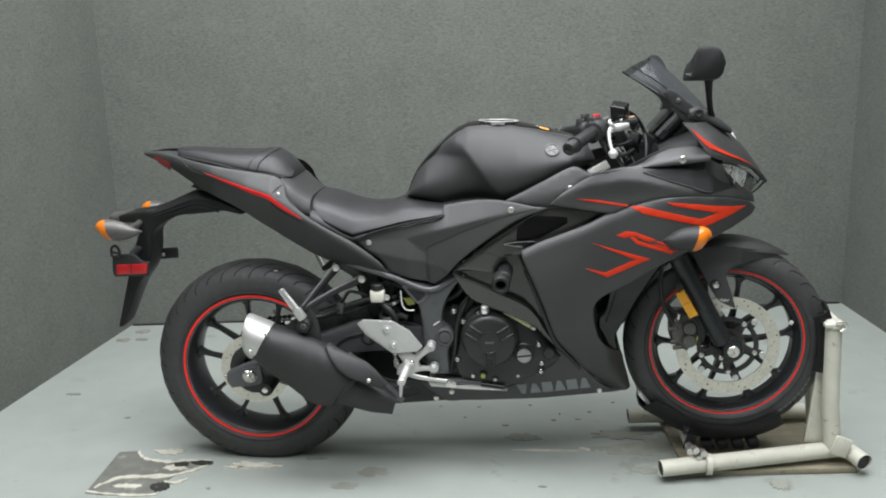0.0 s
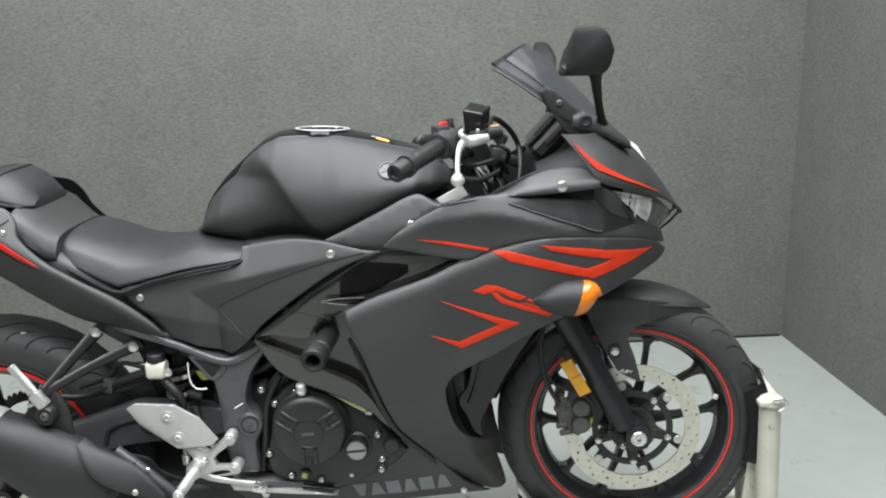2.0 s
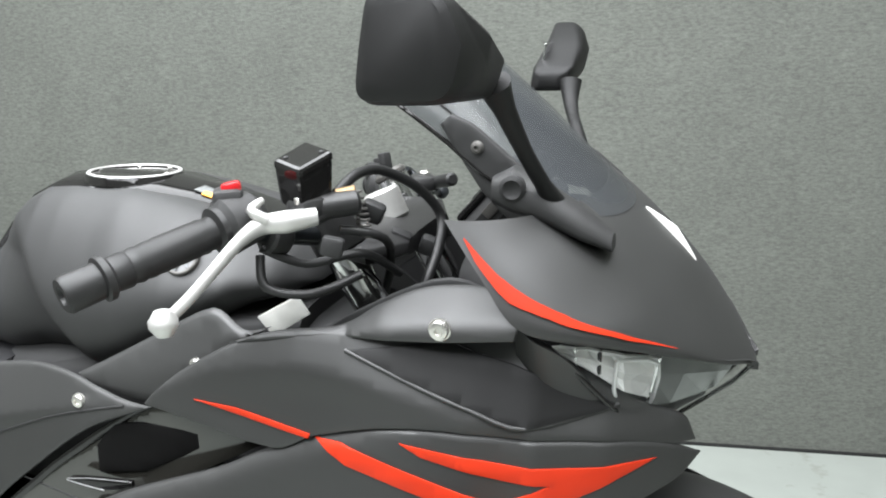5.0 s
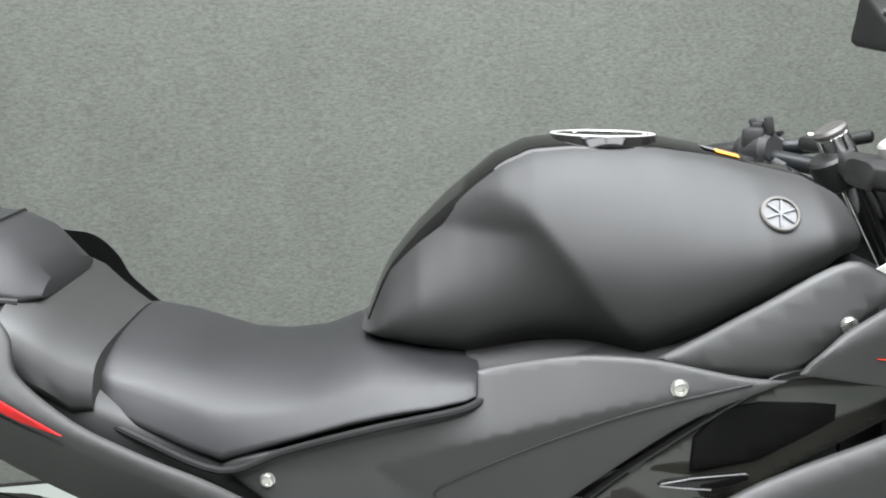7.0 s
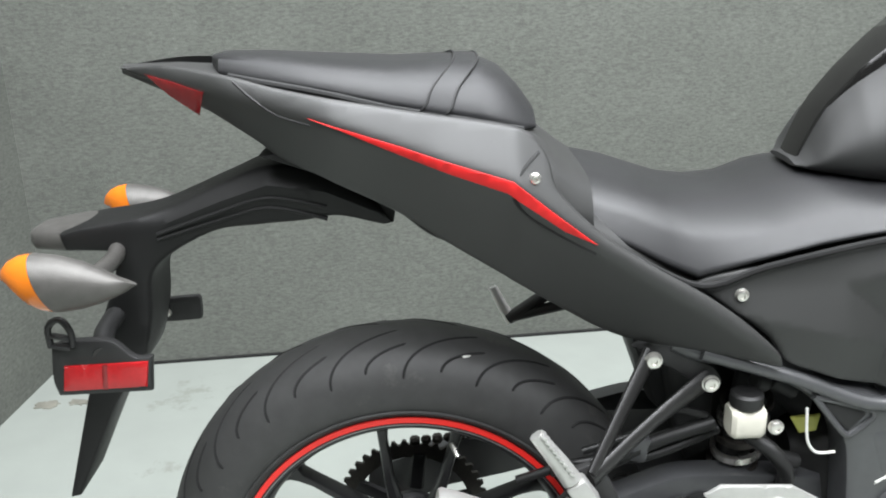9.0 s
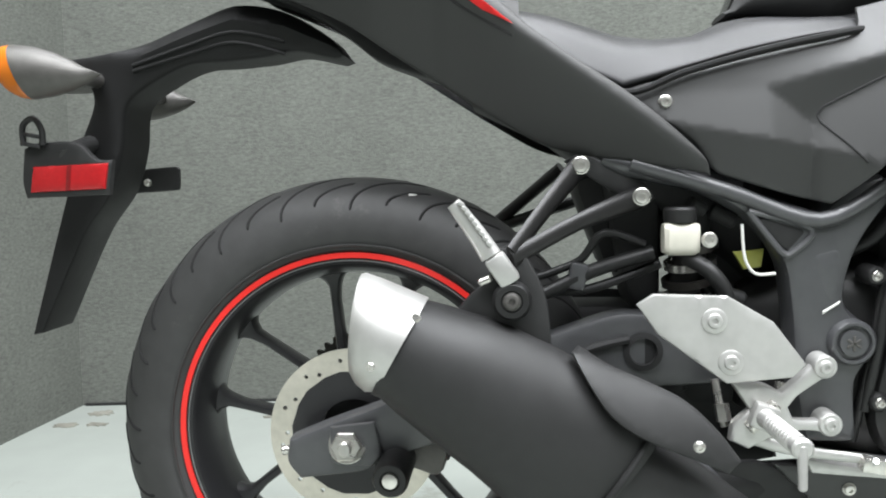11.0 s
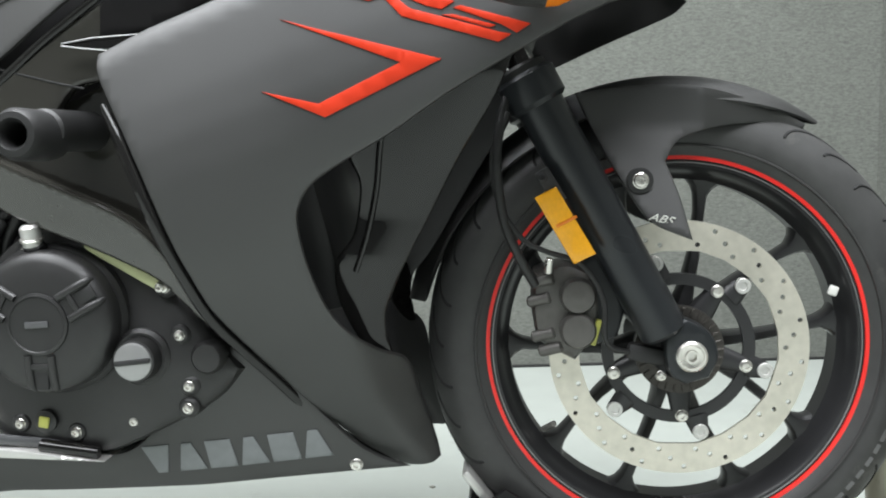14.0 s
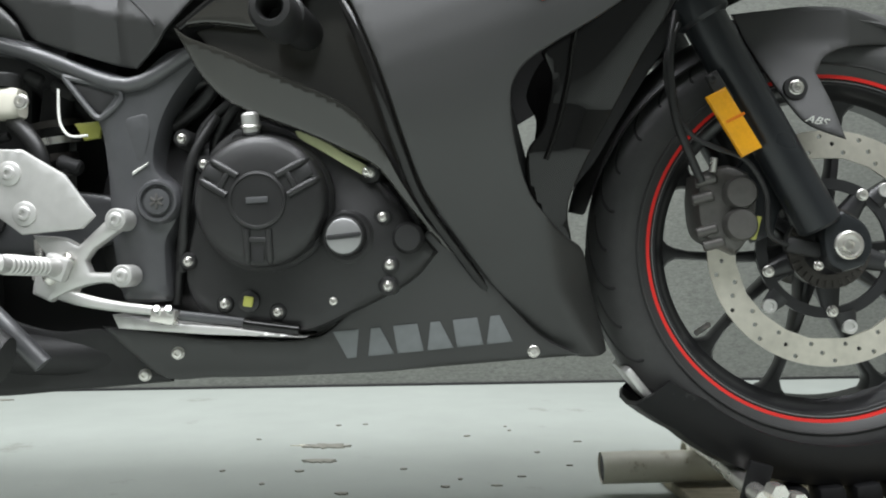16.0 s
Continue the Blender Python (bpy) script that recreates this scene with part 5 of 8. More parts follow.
# lower lip of the nose and the two lamp units
part("lamp_housing", superloft([(0.56, 0.86, 0.985, 0.15, 0.14), (0.62, 0.862, 0.972, 0.14, 0.13), (0.68, 0.857, 0.945, 0.07, 0.07)], 28, 3), INNER, bike, "dark headlamp bowl")
TOPL = [(0.640, -0.232, 0.955), (0.672, -0.213, 0.949), (0.705, -0.192, 0.938), (0.765, -0.113, 0.908), (0.808, -0.022, 0.870)]
LOWL = [(0.646, -0.225, 0.941), (0.670, -0.208, 0.907), (0.702, -0.170, 0.860), (0.722, -0.115, 0.838), (0.764, -0.012, 0.824)]
for s in (1, -1):
    A, B = spline(TOPL, 5, False, 0), spline(LOWL, 5, False, 0)
    bm = bmesh.new()
    rows = [[bm.verts.new(((a.lerp(b, k / 6)).x + 0.010 * math.sin(math.pi * k / 6), s * ((a.lerp(b, k / 6)).y - 0.004 * math.sin(math.pi * k / 6)), (a.lerp(b, k / 6)).z)) for k in range(7)] for a, b in zip(A, B)]
    for a, b in zip(rows, rows[1:]):
        for k in range(6):
            bm.faces.new((a[k], a[k + 1], b[k + 1], b[k]))
    bmesh.ops.recalc_face_normals(bm, faces=bm.faces)
    bmesh.ops.solidify(bm, geom=bm.faces[:], thickness=0.002)
    lens = part("headlamp", bm, CLEAR, bike, "clear headlamp lens over a bright reflector")
    # a faceted reflector, its shine put into a pale colour, above a dark bowl
    for name, mat, ii, kk, note in (("reflector", REFLECTOR, (0, 2, 3, 5, 6, 8, 9, 11, 12), (0.02, 0.12, 0.3, 0.42, 0.60), "faceted reflector with its bright reflection put into a pale colour"),
                                    ("lamp_bowl", INNER, (4, 8, 12, 16, 20), (0.56, 0.78, 0.99), "dark lower bowl"),
                                    ("lamp_shade", LAMP_GREY, (12, 15, 18, 20), (0.03, 0.3, 0.72), "grey inner shade of the lamp")):
        bm = bmesh.new()
        rows = []
        for n, i in enumerate(ii):
            row = []
            for m, k in enumerate(kk):
                p = A[i].lerp(B[i], k)
                inn = 0.004 + (0.004, 0.010, 0.005, 0.009, 0.004)[m] * (1.0 if n % 2 else 0.5)
                if name != "reflector":
                    inn = 0.018 - 0.007 * m
                row.append(bm.verts.new((p.x - inn * 0.8, s * min(p.y + inn, -0.004), p.z)))
            rows.append(row)
        for a, b in zip(rows, rows[1:]):
            for k in range(len(kk) - 1):
                bm.faces.new((a[k], a[k + 1], b[k + 1], b[k]))
        bmesh.ops.recalc_face_normals(bm, faces=bm.faces)
        bmesh.ops.solidify(bm, geom=bm.faces[:], thickness=0.002)
        part(name, bm, mat, lens, note, smooth=False)
    for i, r in ((3, 0.0016), (6, 0.0022), (12, 0.0026)):
        rib = [A[i].lerp(B[i], k) for k in (0.03, 0.3, 0.62)]
        part("reflector_rib", tube([(p.x - 0.005, s * (p.y + 0.007), p.z) for p in rib], r, 8, 2), CHROME if i != 6 else INNER, lens)
    # the square projector frame between reflector and shade
    box = [A[8].lerp(B[8], 0.16), A[12].lerp(B[12], 0.12), A[12].lerp(B[12], 0.80), A[8].lerp(B[8], 0.84)]
    part("projector_frame", tube([(p.x - 0.004, s * (p.y + 0.006), p.z) for p in box + box[:1]], 0.0021, 8, 3), SILVERED, lens, "silver frame of the projector")
    part("lens_edge", tube([(p.x, s * p.y, p.z) for p in B], 0.0026, 8, 0), GLOSS, lens, "dark rim of the lens")
    part("lens_edge", tube([tuple(A[-1] * 1.0), tuple(A[-1].lerp(B[-1], 0.5) + Vector((0.004, 0, 0))), tuple(B[-1])] if s > 0 else [(p.x, -p.y, p.z) for p in (A[-1], B[-1])], 0.0026, 8, 0), GLOSS, lens)
    part("lamp_bulb", lathe([(1e-5, -0.012), (0.012, -0.01), (0.015, 0.0), (0.012, 0.01), (1e-5, 0.012)], (0.70, s * -0.160, 0.9), 20), CLEAR, lens)
    # small air slot mark above the lamps
    if s < 0:
        part("position_lamp", tube([(0.688, 0.03, 1.024), (0.716, 0.03, 0.998), (0.744, 0.03, 0.966)], [0.003, 0.010, 0.002], 8, 4, True, 0.4), PALE, nose, "pale position lamp strip on the nose")

# side cheeks that close the nose behind the lamps
CHEEK_TOP = [(0.602, -0.222, 0.974), (0.620, -0.236, 0.964), (0.640, -0.232, 0.952), (0.650, -0.226, 0.942)]
CHEEK_LOW = [(0.602, -0.205, 0.885), (0.635, -0.204, 0.870), (0.678, -0.187, 0.862), (0.700, -0.171, 0.861)]
for s in (1, -1):
    A, B = spline(CHEEK_TOP, 5, False, 0), spline(CHEEK_LOW, 5, False, 0)
    bm = bmesh.new()
    rows = [[bm.verts.new((p.x, s * p.y, p.z)) for p in (a.lerp(b, k / 5) for k in range(6))] for a, b in zip(A, B)]
    for a, b in zip(rows, rows[1:]):
        for k in range(5):
            bm.faces.new((a[k], a[k + 1], b[k + 1], b[k]))
    bmesh.ops.recalc_face_normals(bm, faces=bm.faces)
    bmesh.ops.solidify(bm, geom=bm.faces[:], thickness=0.003)
    part("nose_cheek", bm, MATTE, nose, "matte black cheek beside the headlamp")

# lower cowl between the lamps and the wheel
part("chin_cowl", patch([(0.56, 0.795), (0.64, 0.808), (0.69, 0.818), (0.735, 0.822)], [(0.56, -0.235, 0.845), (0.63, -0.21, 0.845), (0.68, -0.15, 0.842), (0.735, -0.02, 0.828)]), MATTE, bike, "matte black chin below the headlamps")

SCREEN_C = [(0.680, 1.036), (0.625, 1.097), (0.573, 1.150), (0.53, 1.190), (0.481, 1.228)]
SCREEN_E = [(0.625, -0.122, 1.055), (0.553, -0.122, 1.083), (0.506, -0.118, 1.120), (0.459, -0.112, 1.153), (0.410, -0.10, 1.183)]
screen = part("windscreen", patch(SCREEN_C, SCREEN_E, 16, 6, thick=0.003), SMOKE, bike, "smoked transparent windscreen")
for s in (1, -1):
    edge = [(x, s * y, z) for x, y, z in SCREEN_E]
    part("screen_edge", tube(edge, 0.0026, 8, 6), GLOSS, screen, "thick dark edge of the screen")
    C, E = spline([(x, 0, z) for x, z in SCREEN_C], 6, False, 0), spline(SCREEN_E, 6, False, 0)
    fold = [Vector((e.x + (c.x - e.x) * math.cos(1.22), s * e.y * math.sin(1.22), e.z + (c.z - e.z) * math.cos(1.22) + 0.001)) for c, e in zip(C, E)]
    part("screen_fold", tube(fold, 0.0013, 6, 0), SHELL, screen, "dark fold beside the edge of the screen")
    part("screen_bracket", panel([(0.502, 1.136), (0.514, 1.146), (0.535, 1.137), (0.572, 1.106), (0.625, 1.062), (0.66, 1.03), (0.59, 1.03), (0.55, 1.062), (0.525, 1.098)], 0.122, 0.006, 0.004, side=-s), PLASTIC, bike, "dark plastic screen mount")
    screw(bike, 0.541, s * -0.1225, 1.114, 0.0065, CALIPER, -1 if s > 0 else 1)

# ---- mirrors ----
for s in (-1, 1):
    back, drop = (0.0, 0.0) if s < 0 else (-0.03, -0.045)          # the far one hangs lower
    rings = []
    for f, sc in ((0, 0.5), (0.03, 0.86), (0.12, 1.0), (0.5, 1.0), (0.85, 1.0), (0.97, 0.92), (1.0, 0.75)):
        y = s * (0.250 + 0.140 * f)
        lo = 1.174 + 0.010 * f
        hi = lerp_table([(0, 1.205), (0.2, 1.216), (0.5, 1.236), (0.9, 1.268), (1, 1.264)], f)
        zc, hz = (lo + hi) / 2, (hi - lo) / 2 * sc
        ring = []
        for a in np.linspace(0, 2 * math.pi, 32, endpoint=False):
            c, sn = math.cos(a), math.sin(a)
            pz = math.copysign(abs(sn) ** 0.3, sn) * hz
            z = zc + pz
            rear = lerp_table([(1.17, 0.524), (1.22, 0.532), (1.268, 0.543)], z)
            fore = lerp_table([(1.17, 0.592), (1.20, 0.606), (1.225, 0.612), (1.25, 0.602), (1.268, 0.586)], z)
            mid, half = (rear + fore) / 2, (fore - rear) / 2 * (1.0 if s < 0 else 0.72)
            ring.append((mid + math.copysign(abs(c) ** 0.34, c) * half * sc + back, y, z + drop))
        rings.append(ring)
    mirror = part("mirror", loft(rings), SHELL, bike, "black rear-view mirror on a curved stalk")
    part("mirror_glass", block((0.003, 0.095, 0.046), (0.534 + back * 0.4, s * 0.325, 1.216 + drop), (0, 12, 0), 0.0012), GLASS, mirror)
    part("mirror_stalk", tube([(0.594 + back, s * 0.256, 1.188 + drop), (0.598 + back, s * 0.236, 1.165 + drop), (0.607 + back, s * 0.205, 1.125 + drop * 0.5), (0.617 + back, s * 0.175, 1.09), (0.626 + back, s * 0.150, 1.062)], [0.013, 0.0085, 0.0066, 0.0068, 0.011], 14, 5, True, 1.2), SHELL, mirror)
    base = part("mirror_base", superloft([(0.565, 1.068, 1.094, 0.014, 0.012), (0.585, 1.060, 1.104, 0.026, 0.02), (0.615, 1.052, 1.088, 0.03, 0.022), (0.65, 1.036, 1.066, 0.028, 0.02), (0.678, 1.026, 1.042, 0.018, 0.012)], 22, 2.6), PLASTIC, mirror)
    base.location = (back, s * 0.150, -0.002)
    part("pivot_bolt", lathe([(0.0125, 0.004), (0.0125, -0.004), (0.009, -0.006), (0.006, -0.004), (1e-5, -0.004)], (0.588 + back, s * 0.170, 1.084), 20), INNER, mirror)

# ---- front turn signals ----
for s in (-1, 1):
    rings = []
    for x, r, dz in ((0.488, 0.007, 0.002), (0.497, 0.016, 0.001), (0.515, 0.026, 0), (0.536, 0.0315, 0), (0.562, 0.034, 0)):
        rings.append([(x + 0.010 * math.sin(a), s * (0.325 + math.cos(a) * r * 0.9), 0.773 + dz + math.sin(a) * r) for a in np.linspace(0, 2 * math.pi, 28, endpoint=False)])
    sig = part("turn_signal", loft(rings), PLASTIC, bike, "dark turn signal with an amber lens")
    rings = []
    for x, r in ((0.5622, 0.0338), (0.573, 0.0332), (0.584, 0.029), (0.592, 0.021), (0.596, 0.008)):
        rings.append([(x + 0.010 * math.sin(a), s * (0.325 + math.cos(a) * r * 0.9), 0.773 + math.sin(a) * r) for a in np.linspace(0, 2 * math.pi, 28, endpoint=False)])
    part("amber_lens", loft(rings), AMBER, sig, "amber lens")
    part("signal_stem", tube([(0.548, s * 0.225, 0.778), (0.546, s * 0.300, 0.775)], 0.0145, 12, 0), HOSE, sig)

# ---- steering: fork, clamps, bars ----
AX = Vector((0.7215, 0, 0.385))
UP = Vector((0.40 - 0.7215, 0, 0.985 - 0.385)).normalized()
for s in (-1, 1):
    y = s * 0.105
    foot = Vector((AX.x, y, AX.z))
    off = Vector((-0.012, 0, -0.004))
    fork = part("fork_leg", rod(foot + off + UP * 0.03, foot + off + UP * 0.335, 0.0275, 28, 0.004), FORK, bike, "satin black fork leg")
    part("axle_lug", panel([(0.694, 0.405), (0.714, 0.428), (0.742, 0.412), (0.752, 0.385), (0.742, 0.36), (0.716, 0.352), (0.698, 0.365)], 0.121, 0.03, 0.005, side=s), FORK, fork)
    part("fork_collar", rod(foot + off + UP * 0.325, foot + off + UP * 0.365, 0.034, 28, 0.005), FORK, fork)
    part("dust_seal", rod(foot + off + UP * 0.36, foot + off + UP * 0.375, 0.029, 24, 0.003), HOSE, fork)
    part("fork_tube", rod(foot + off + UP * 0.37, foot + off + UP * 0.745, 0.0205, 24, 0.002), CHROME, fork, "polished fork tube")
    part("fork_cap", rod(foot + off + UP * 0.742, foot + off + UP * 0.754, 0.0215, 20, 0.004), CALIPER, fork)
part("axle", lathe([(0.0175, -0.121), (0.0175, -0.1255), (0.0155, -0.1275), (0.0135, -0.1275), (0.0125, -0.126), (0.008, -0.1255), (0.0075, -0.1285), (0.005, -0.1285), (0.0045, -0.122), (1e-5, -0.122)], (AX.x, 0, AX.z), 32), ZINC, bike, "bright front axle end")
top = AX + UP * 0.705
part("upper_clamp", superloft([(top.x - 0.045, top.z - 0.02, top.z + 0.012, 0.04, 0.035), (top.x - 0.02, top.z - 0.02, top.z + 0.014, 0.125, 0.12), (top.x + 0.03, top.z - 0.026, top.z + 0.006, 0.135, 0.13), (top.x + 0.055, top.z - 0.024, top.z - 0.002, 0.08, 0.07)], 28, 3), ENGINE, bike, "black upper fork clamp")
low = AX + UP * 0.44
part("lower_clamp", block((0.09, 0.27, 0.04), (low.x, 0, low.z), (0, 28, 0), 0.012), ENGINE, bike)
part("ignition_barrel", rod((top.x + 0.01, 0, top.z), (top.x - 0.004, 0, top.z + 0.035), 0.022, 20, 0.003), ALLOY, bike, "silver ignition lock")
for s in (-1, 1):
    bar_in = Vector((0.375, s * 0.105, 1.012))
    drop = Vector((0, 0, 0)) if s < 0 else Vector((-0.010, 0, -0.046))         # the far end hangs lower
    bar_in += drop * 0.5
    a = Vector((0.308, s * 0.224, 1.047)) + drop
    e = Vector((0.235, s * 0.357, 1.019)) + drop
    bar = part("handlebar", rod(bar_in, a, 0.0115, 18), FORK, bike, "clip-on handlebar with ribbed rubber grip")
    part("bar_clamp", rod(bar_in + UP * -0.02, bar_in + UP * 0.025, 0.03, 24, 0.004), ENGINE, bar)
    d = (e - a).normalized()
    L = (e - a).length
    prof = [(0.012, 0.0), (0.0235, 0.0), (0.0235, 0.006), (0.0165, 0.009)]
    for k in range(1, 9):
        h = 0.009 + (L - 0.052) * k / 9
        prof += [(0.0158 + 0.0014 * math.sin(k * 0.4), h - 0.003), (0.0176, h)]
    prof += [(0.0165, L - 0.04), (0.0215, L - 0.036), (0.0215, L - 0.03), (0.0165, L - 0.028), (0.012, L - 0.027)]
    bm = lathe(prof, (0, 0, 0), 24, "z")
    bmesh.ops.transform(bm, matrix=Matrix.Translation(a) @ d.to_track_quat("Z", "Y").to_matrix().to_4x4(), verts=bm.verts)
    part("grip", bm, HOSE, bar, "ribbed black rubber grip")
    bm = lathe([(0.010, L - 0.03), (0.0175, L - 0.028), (0.018, L + 0.002), (0.0155, L + 0.006), (0.009, L + 0.006), (0.007, L + 0.002), (1e-5, L + 0.002)], (0, 0, 0), 24, "z")
    bmesh.ops.transform(bm, matrix=Matrix.Translation(a) @ d.to_track_quat("Z", "Y").to_matrix().to_4x4(), verts=bm.verts)
    part("bar_end", bm, HOSE, bar)
    part("switch_housing", rod(a + d * 0.002, a - d * 0.045, 0.029, 20, 0.008, 0.026), PLASTIC, bar, "black switch housing")
    part("switch_bezel", block((0.03, 0.032, 0.03), tuple(a - d * 0.022 + Vector((-0.01, 0, 0.018))), (0, 0, s * -30), 0.006), PLASTIC, bar)
    if s < 0:
        part("kill_switch", block((0.02, 0.014, 0.012), tuple(a - d * 0.018 + Vector((-0.004, 0.004, 0.034))), (0, -10, 25), 0.004), RED_LENS, bar, "red stop switch")
    else:
        part("switch_button", block((0.016, 0.02, 0.012), tuple(a - d * 0.02 + Vector((-0.004, 0, 0.034))), (0, -10, -25), 0.003), INNER, bar)
    # lever
    lp = [Vector(p) + drop for p in ((0.398, s * 0.194, 1.056), (0.374, s * 0.212, 1.054), (0.353, s * 0.223, 1.052), (0.344, s * 0.25, 1.043), (0.342, s * 0.298, 1.026), (0.343, s * 0.34, 1.014), (0.344, s * 0.376, 1.007))]
    part("lever", tube(lp, [0.009, 0.0115, 0.0095, 0.0068, 0.0060, 0.0056, 0.0054], 14, 5, True, 0.75), ALLOY if s < 0 else FORK, bar, "silver alloy lever" if s < 0 else "dark clutch lever")
    part("lever_spur", tube([lp[2] + Vector((0.006, 0, 0.006)), lp[2] + Vector((-0.006, 0.006 * s, 0.016)), lp[2] + Vector((-0.004, -0.012 * s, 0.022))], [0.006, 0.005, 0.0035], 10, 4), ALLOY if s < 0 else FORK, bar)
    part("lever_ball", lathe([(1e-5, -0.0125), (0.007, -0.0105), (0.0122, -0.003), (0.0122, 0.003), (0.007, 0.0105), (1e-5, 0.0125)], tuple(lp[-1]), 20, "z"), ALLOY if s < 0 else FORK, bar)
    part("lever_perch", block((0.034, 0.044, 0.022), tuple(Vector((0.385, s * 0.178, 1.062)) + drop), (0, 0, s * 28), 0.008), ENGINE, bar)
    part("pivot_screw", rod(Vector((0.382, s * 0.192, 1.066)) + drop, Vector((0.382, s * 0.192, 1.0755)) + drop, 0.0075, 14, 0.002), ZINC, bar)
    part("perch_clamp", rod(Vector((0.345, s * 0.165, 1.025)) + drop, Vector((0.335, s * 0.185, 1.033)) + drop, 0.02, 18, 0.003), ENGINE, bar)
    if s > 0:                              # clutch side: stalks of the switches and the cable adjuster
        part("horn_switch", block((0.012, 0.016, 0.026), tuple(a - d * 0.030 + Vector((0.002, -0.004, 0.034))), (0, -10, -20), 0.003), INNER, bar)
        part("dip_switch", block((0.010, 0.012, 0.022), tuple(a - d * 0.008 + Vector((0.0, 0.0, 0.036))), (0, -16, -20), 0.003), INNER, bar)
        part("cable_boot", rod(Vector((0.398, 0.185, 1.06)) + drop, Vector((0.44, 0.14, 1.075)) + drop, 0.009, 14, 0.003), HOSE, bar)

# brake fluid reservoir and master cylinder
FOOT = [(0.351, -0.184), (0.388, -0.204), (0.404, -0.163), (0.365, -0.142)]
mid = Vector((sum(p[0] for p in FOOT) / 4, sum(p[1] for p in FOOT) / 4))


def box_ring(grow, z, rise):
    """A four-cornered ring of the reservoir with cut corners, higher at its inner side."""
    ring = []
    for k, p in enumerate(FOOT):
        p, prev, nxt = Vector(p), Vector(FOOT[k - 1]), Vector(FOOT[(k + 1) % 4])
        for q in (p.lerp(prev, 0.11), p.lerp(p.lerp(prev, 0.03) * 0.5 + p.lerp(nxt, 0.03) * 0.5, 1), p.lerp(nxt, 0.11)):
            q = mid + (q - mid) * grow
            ring.append((q.x, q.y, z + rise * (q.y + 0.184) * 0.28))
    return ring


res = part("brake_reservoir", loft([box_ring(0.80, 1.063, 0), box_ring(0.90, 1.066, 0), box_ring(1.0, 1.096, 1), box_ring(1.0, 1.101, 1)]), GLOSS, bike, "black brake fluid reservoir", smooth=False)
part("reservoir_lid", loft([box_ring(1.04, 1.1015, 1), box_ring(1.04, 1.106, 1), box_ring(1.0, 1.1085, 1), box_ring(0.86, 1.1095, 1)]), GLOSS, res, "gloss black reservoir lid", smooth=False)
for x, y in ((0.362, -0.180), (0.394, -0.166)):
    part("lid_screw", rod((x, y, 1.108 + (y + 0.184) * 0.28), (x, y, 1.111 + (y + 0.184) * 0.28), 0.003, 10, 0.001), INNER, res)
part("reservoir_stay", tube([(0.39, -0.165, 1.068), (0.40, -0.172, 1.058), (0.385, -0.185, 1.052)], [0.009, 0.008, 0.01], 10, 4), PLASTIC, res)
part("master_cylinder", rod((0.372, -0.192, 1.060), (0.424, -0.150, 1.062), 0.013, 18, 0.004), ENGINE, bike)
part("banjo_bolt", rod((0.402, -0.158, 1.070), (0.420, -0.148, 1.073), 0.006, 12, 0.001), BRASS, bike, "brass coloured banjo bolt")
helix = [(0.416 + 0.010 * k / 96 + 0.0065 * math.cos(k * 0.52), -0.14 + 0.0065 * math.sin(k * 0.52), 1.070 - 0.046 * k / 96) for k in range(97)]
part("cable_spring", tube(helix, 0.0016, 6, 0), CALIPER, bike, "coiled wire round the switch cable")
for k, pts in enumerate(([(0.400, -0.150, 1.070), (0.405, -0.11, 1.082), (0.416, -0.07, 1.079), (0.443, -0.035, 1.055), (0.464, -0.015, 1.018), (0.468, -0.04, 0.985), (0.463, -0.07, 0.955), (0.455, -0.08, 0.92)],
                         [(0.405, -0.16, 1.035), (0.44, -0.13, 1.02), (0.43, -0.09, 0.98), (0.41, -0.07, 0.93)],
                         [(0.33, -0.19, 1.02), (0.37, -0.17, 1.0), (0.42, -0.14, 1.005), (0.44, -0.09, 0.97)],
                         [(0.335, -0.2, 1.015), (0.345, -0.21, 0.985), (0.385, -0.19, 0.975), (0.42, -0.15, 0.985)])):
    part("control_cable", tube(pts, 0.0048 if k else 0.0058, 10, 6), HOSE, bike, "black control cable")
for p in ((0.425, -0.12, 1.045), (0.43, -0.06, 1.0), (0.455, -0.03, 0.985)):
    part("cable_clamp", block((0.025, 0.018, 0.022), p, (10, 25, 15), 0.005), INNER, bike)
part("brake_switch", block((0.022, 0.014, 0.02), (0.415, -0.2, 1.028), (0, 15, 20), 0.004), PLASTIC, bike)
# instruments
def on_dash(u, v, y=0.0):
    """A place on the tilted instrument block: u along its face upwards, v out of its face."""
    return (0.520 + 0.68 * u - 0.73 * v, 0.045 + y, 1.042 + 0.73 * u + 0.68 * v)


dash = part("instrument_panel", block((0.040, 0.15, 0.100), on_dash(0, -0.018), (0, 43, 0), 0.011, 1), PLASTIC, bike, "dark faceted instrument block behind the screen", smooth=False)
part("gauge_pod", block((0.034, 0.12, 0.075), on_dash(0.006, -0.052), (0, 43, 0), 0.012, 1), INNER, dash, smooth=False)
part("bezel", block((0.010, 0.138, 0.088), on_dash(0, 0.005), (0, 43, 0), 0.0045, 2), GLOSS, dash, "gloss black bezel")
part("display", block((0.003, 0.10, 0.055), on_dash(0.008, 0.0105), (0, 43, 0), 0.001), GLOSS, dash, "dark display glass")
part("silver_band", block((0.012, 0.004, 0.05), on_dash(0.012, -0.014, -0.0765), (0, 43, 0), 0.001), CALIPER, dash, "grey band on the side of the gauge")
for k in range(7):
    part("rib", block((0.030, 0.006, 0.006), on_dash(-0.053, -0.016, -0.06 + 0.02 * k), (0, 43, 0), 0.0015), PLASTIC, dash)
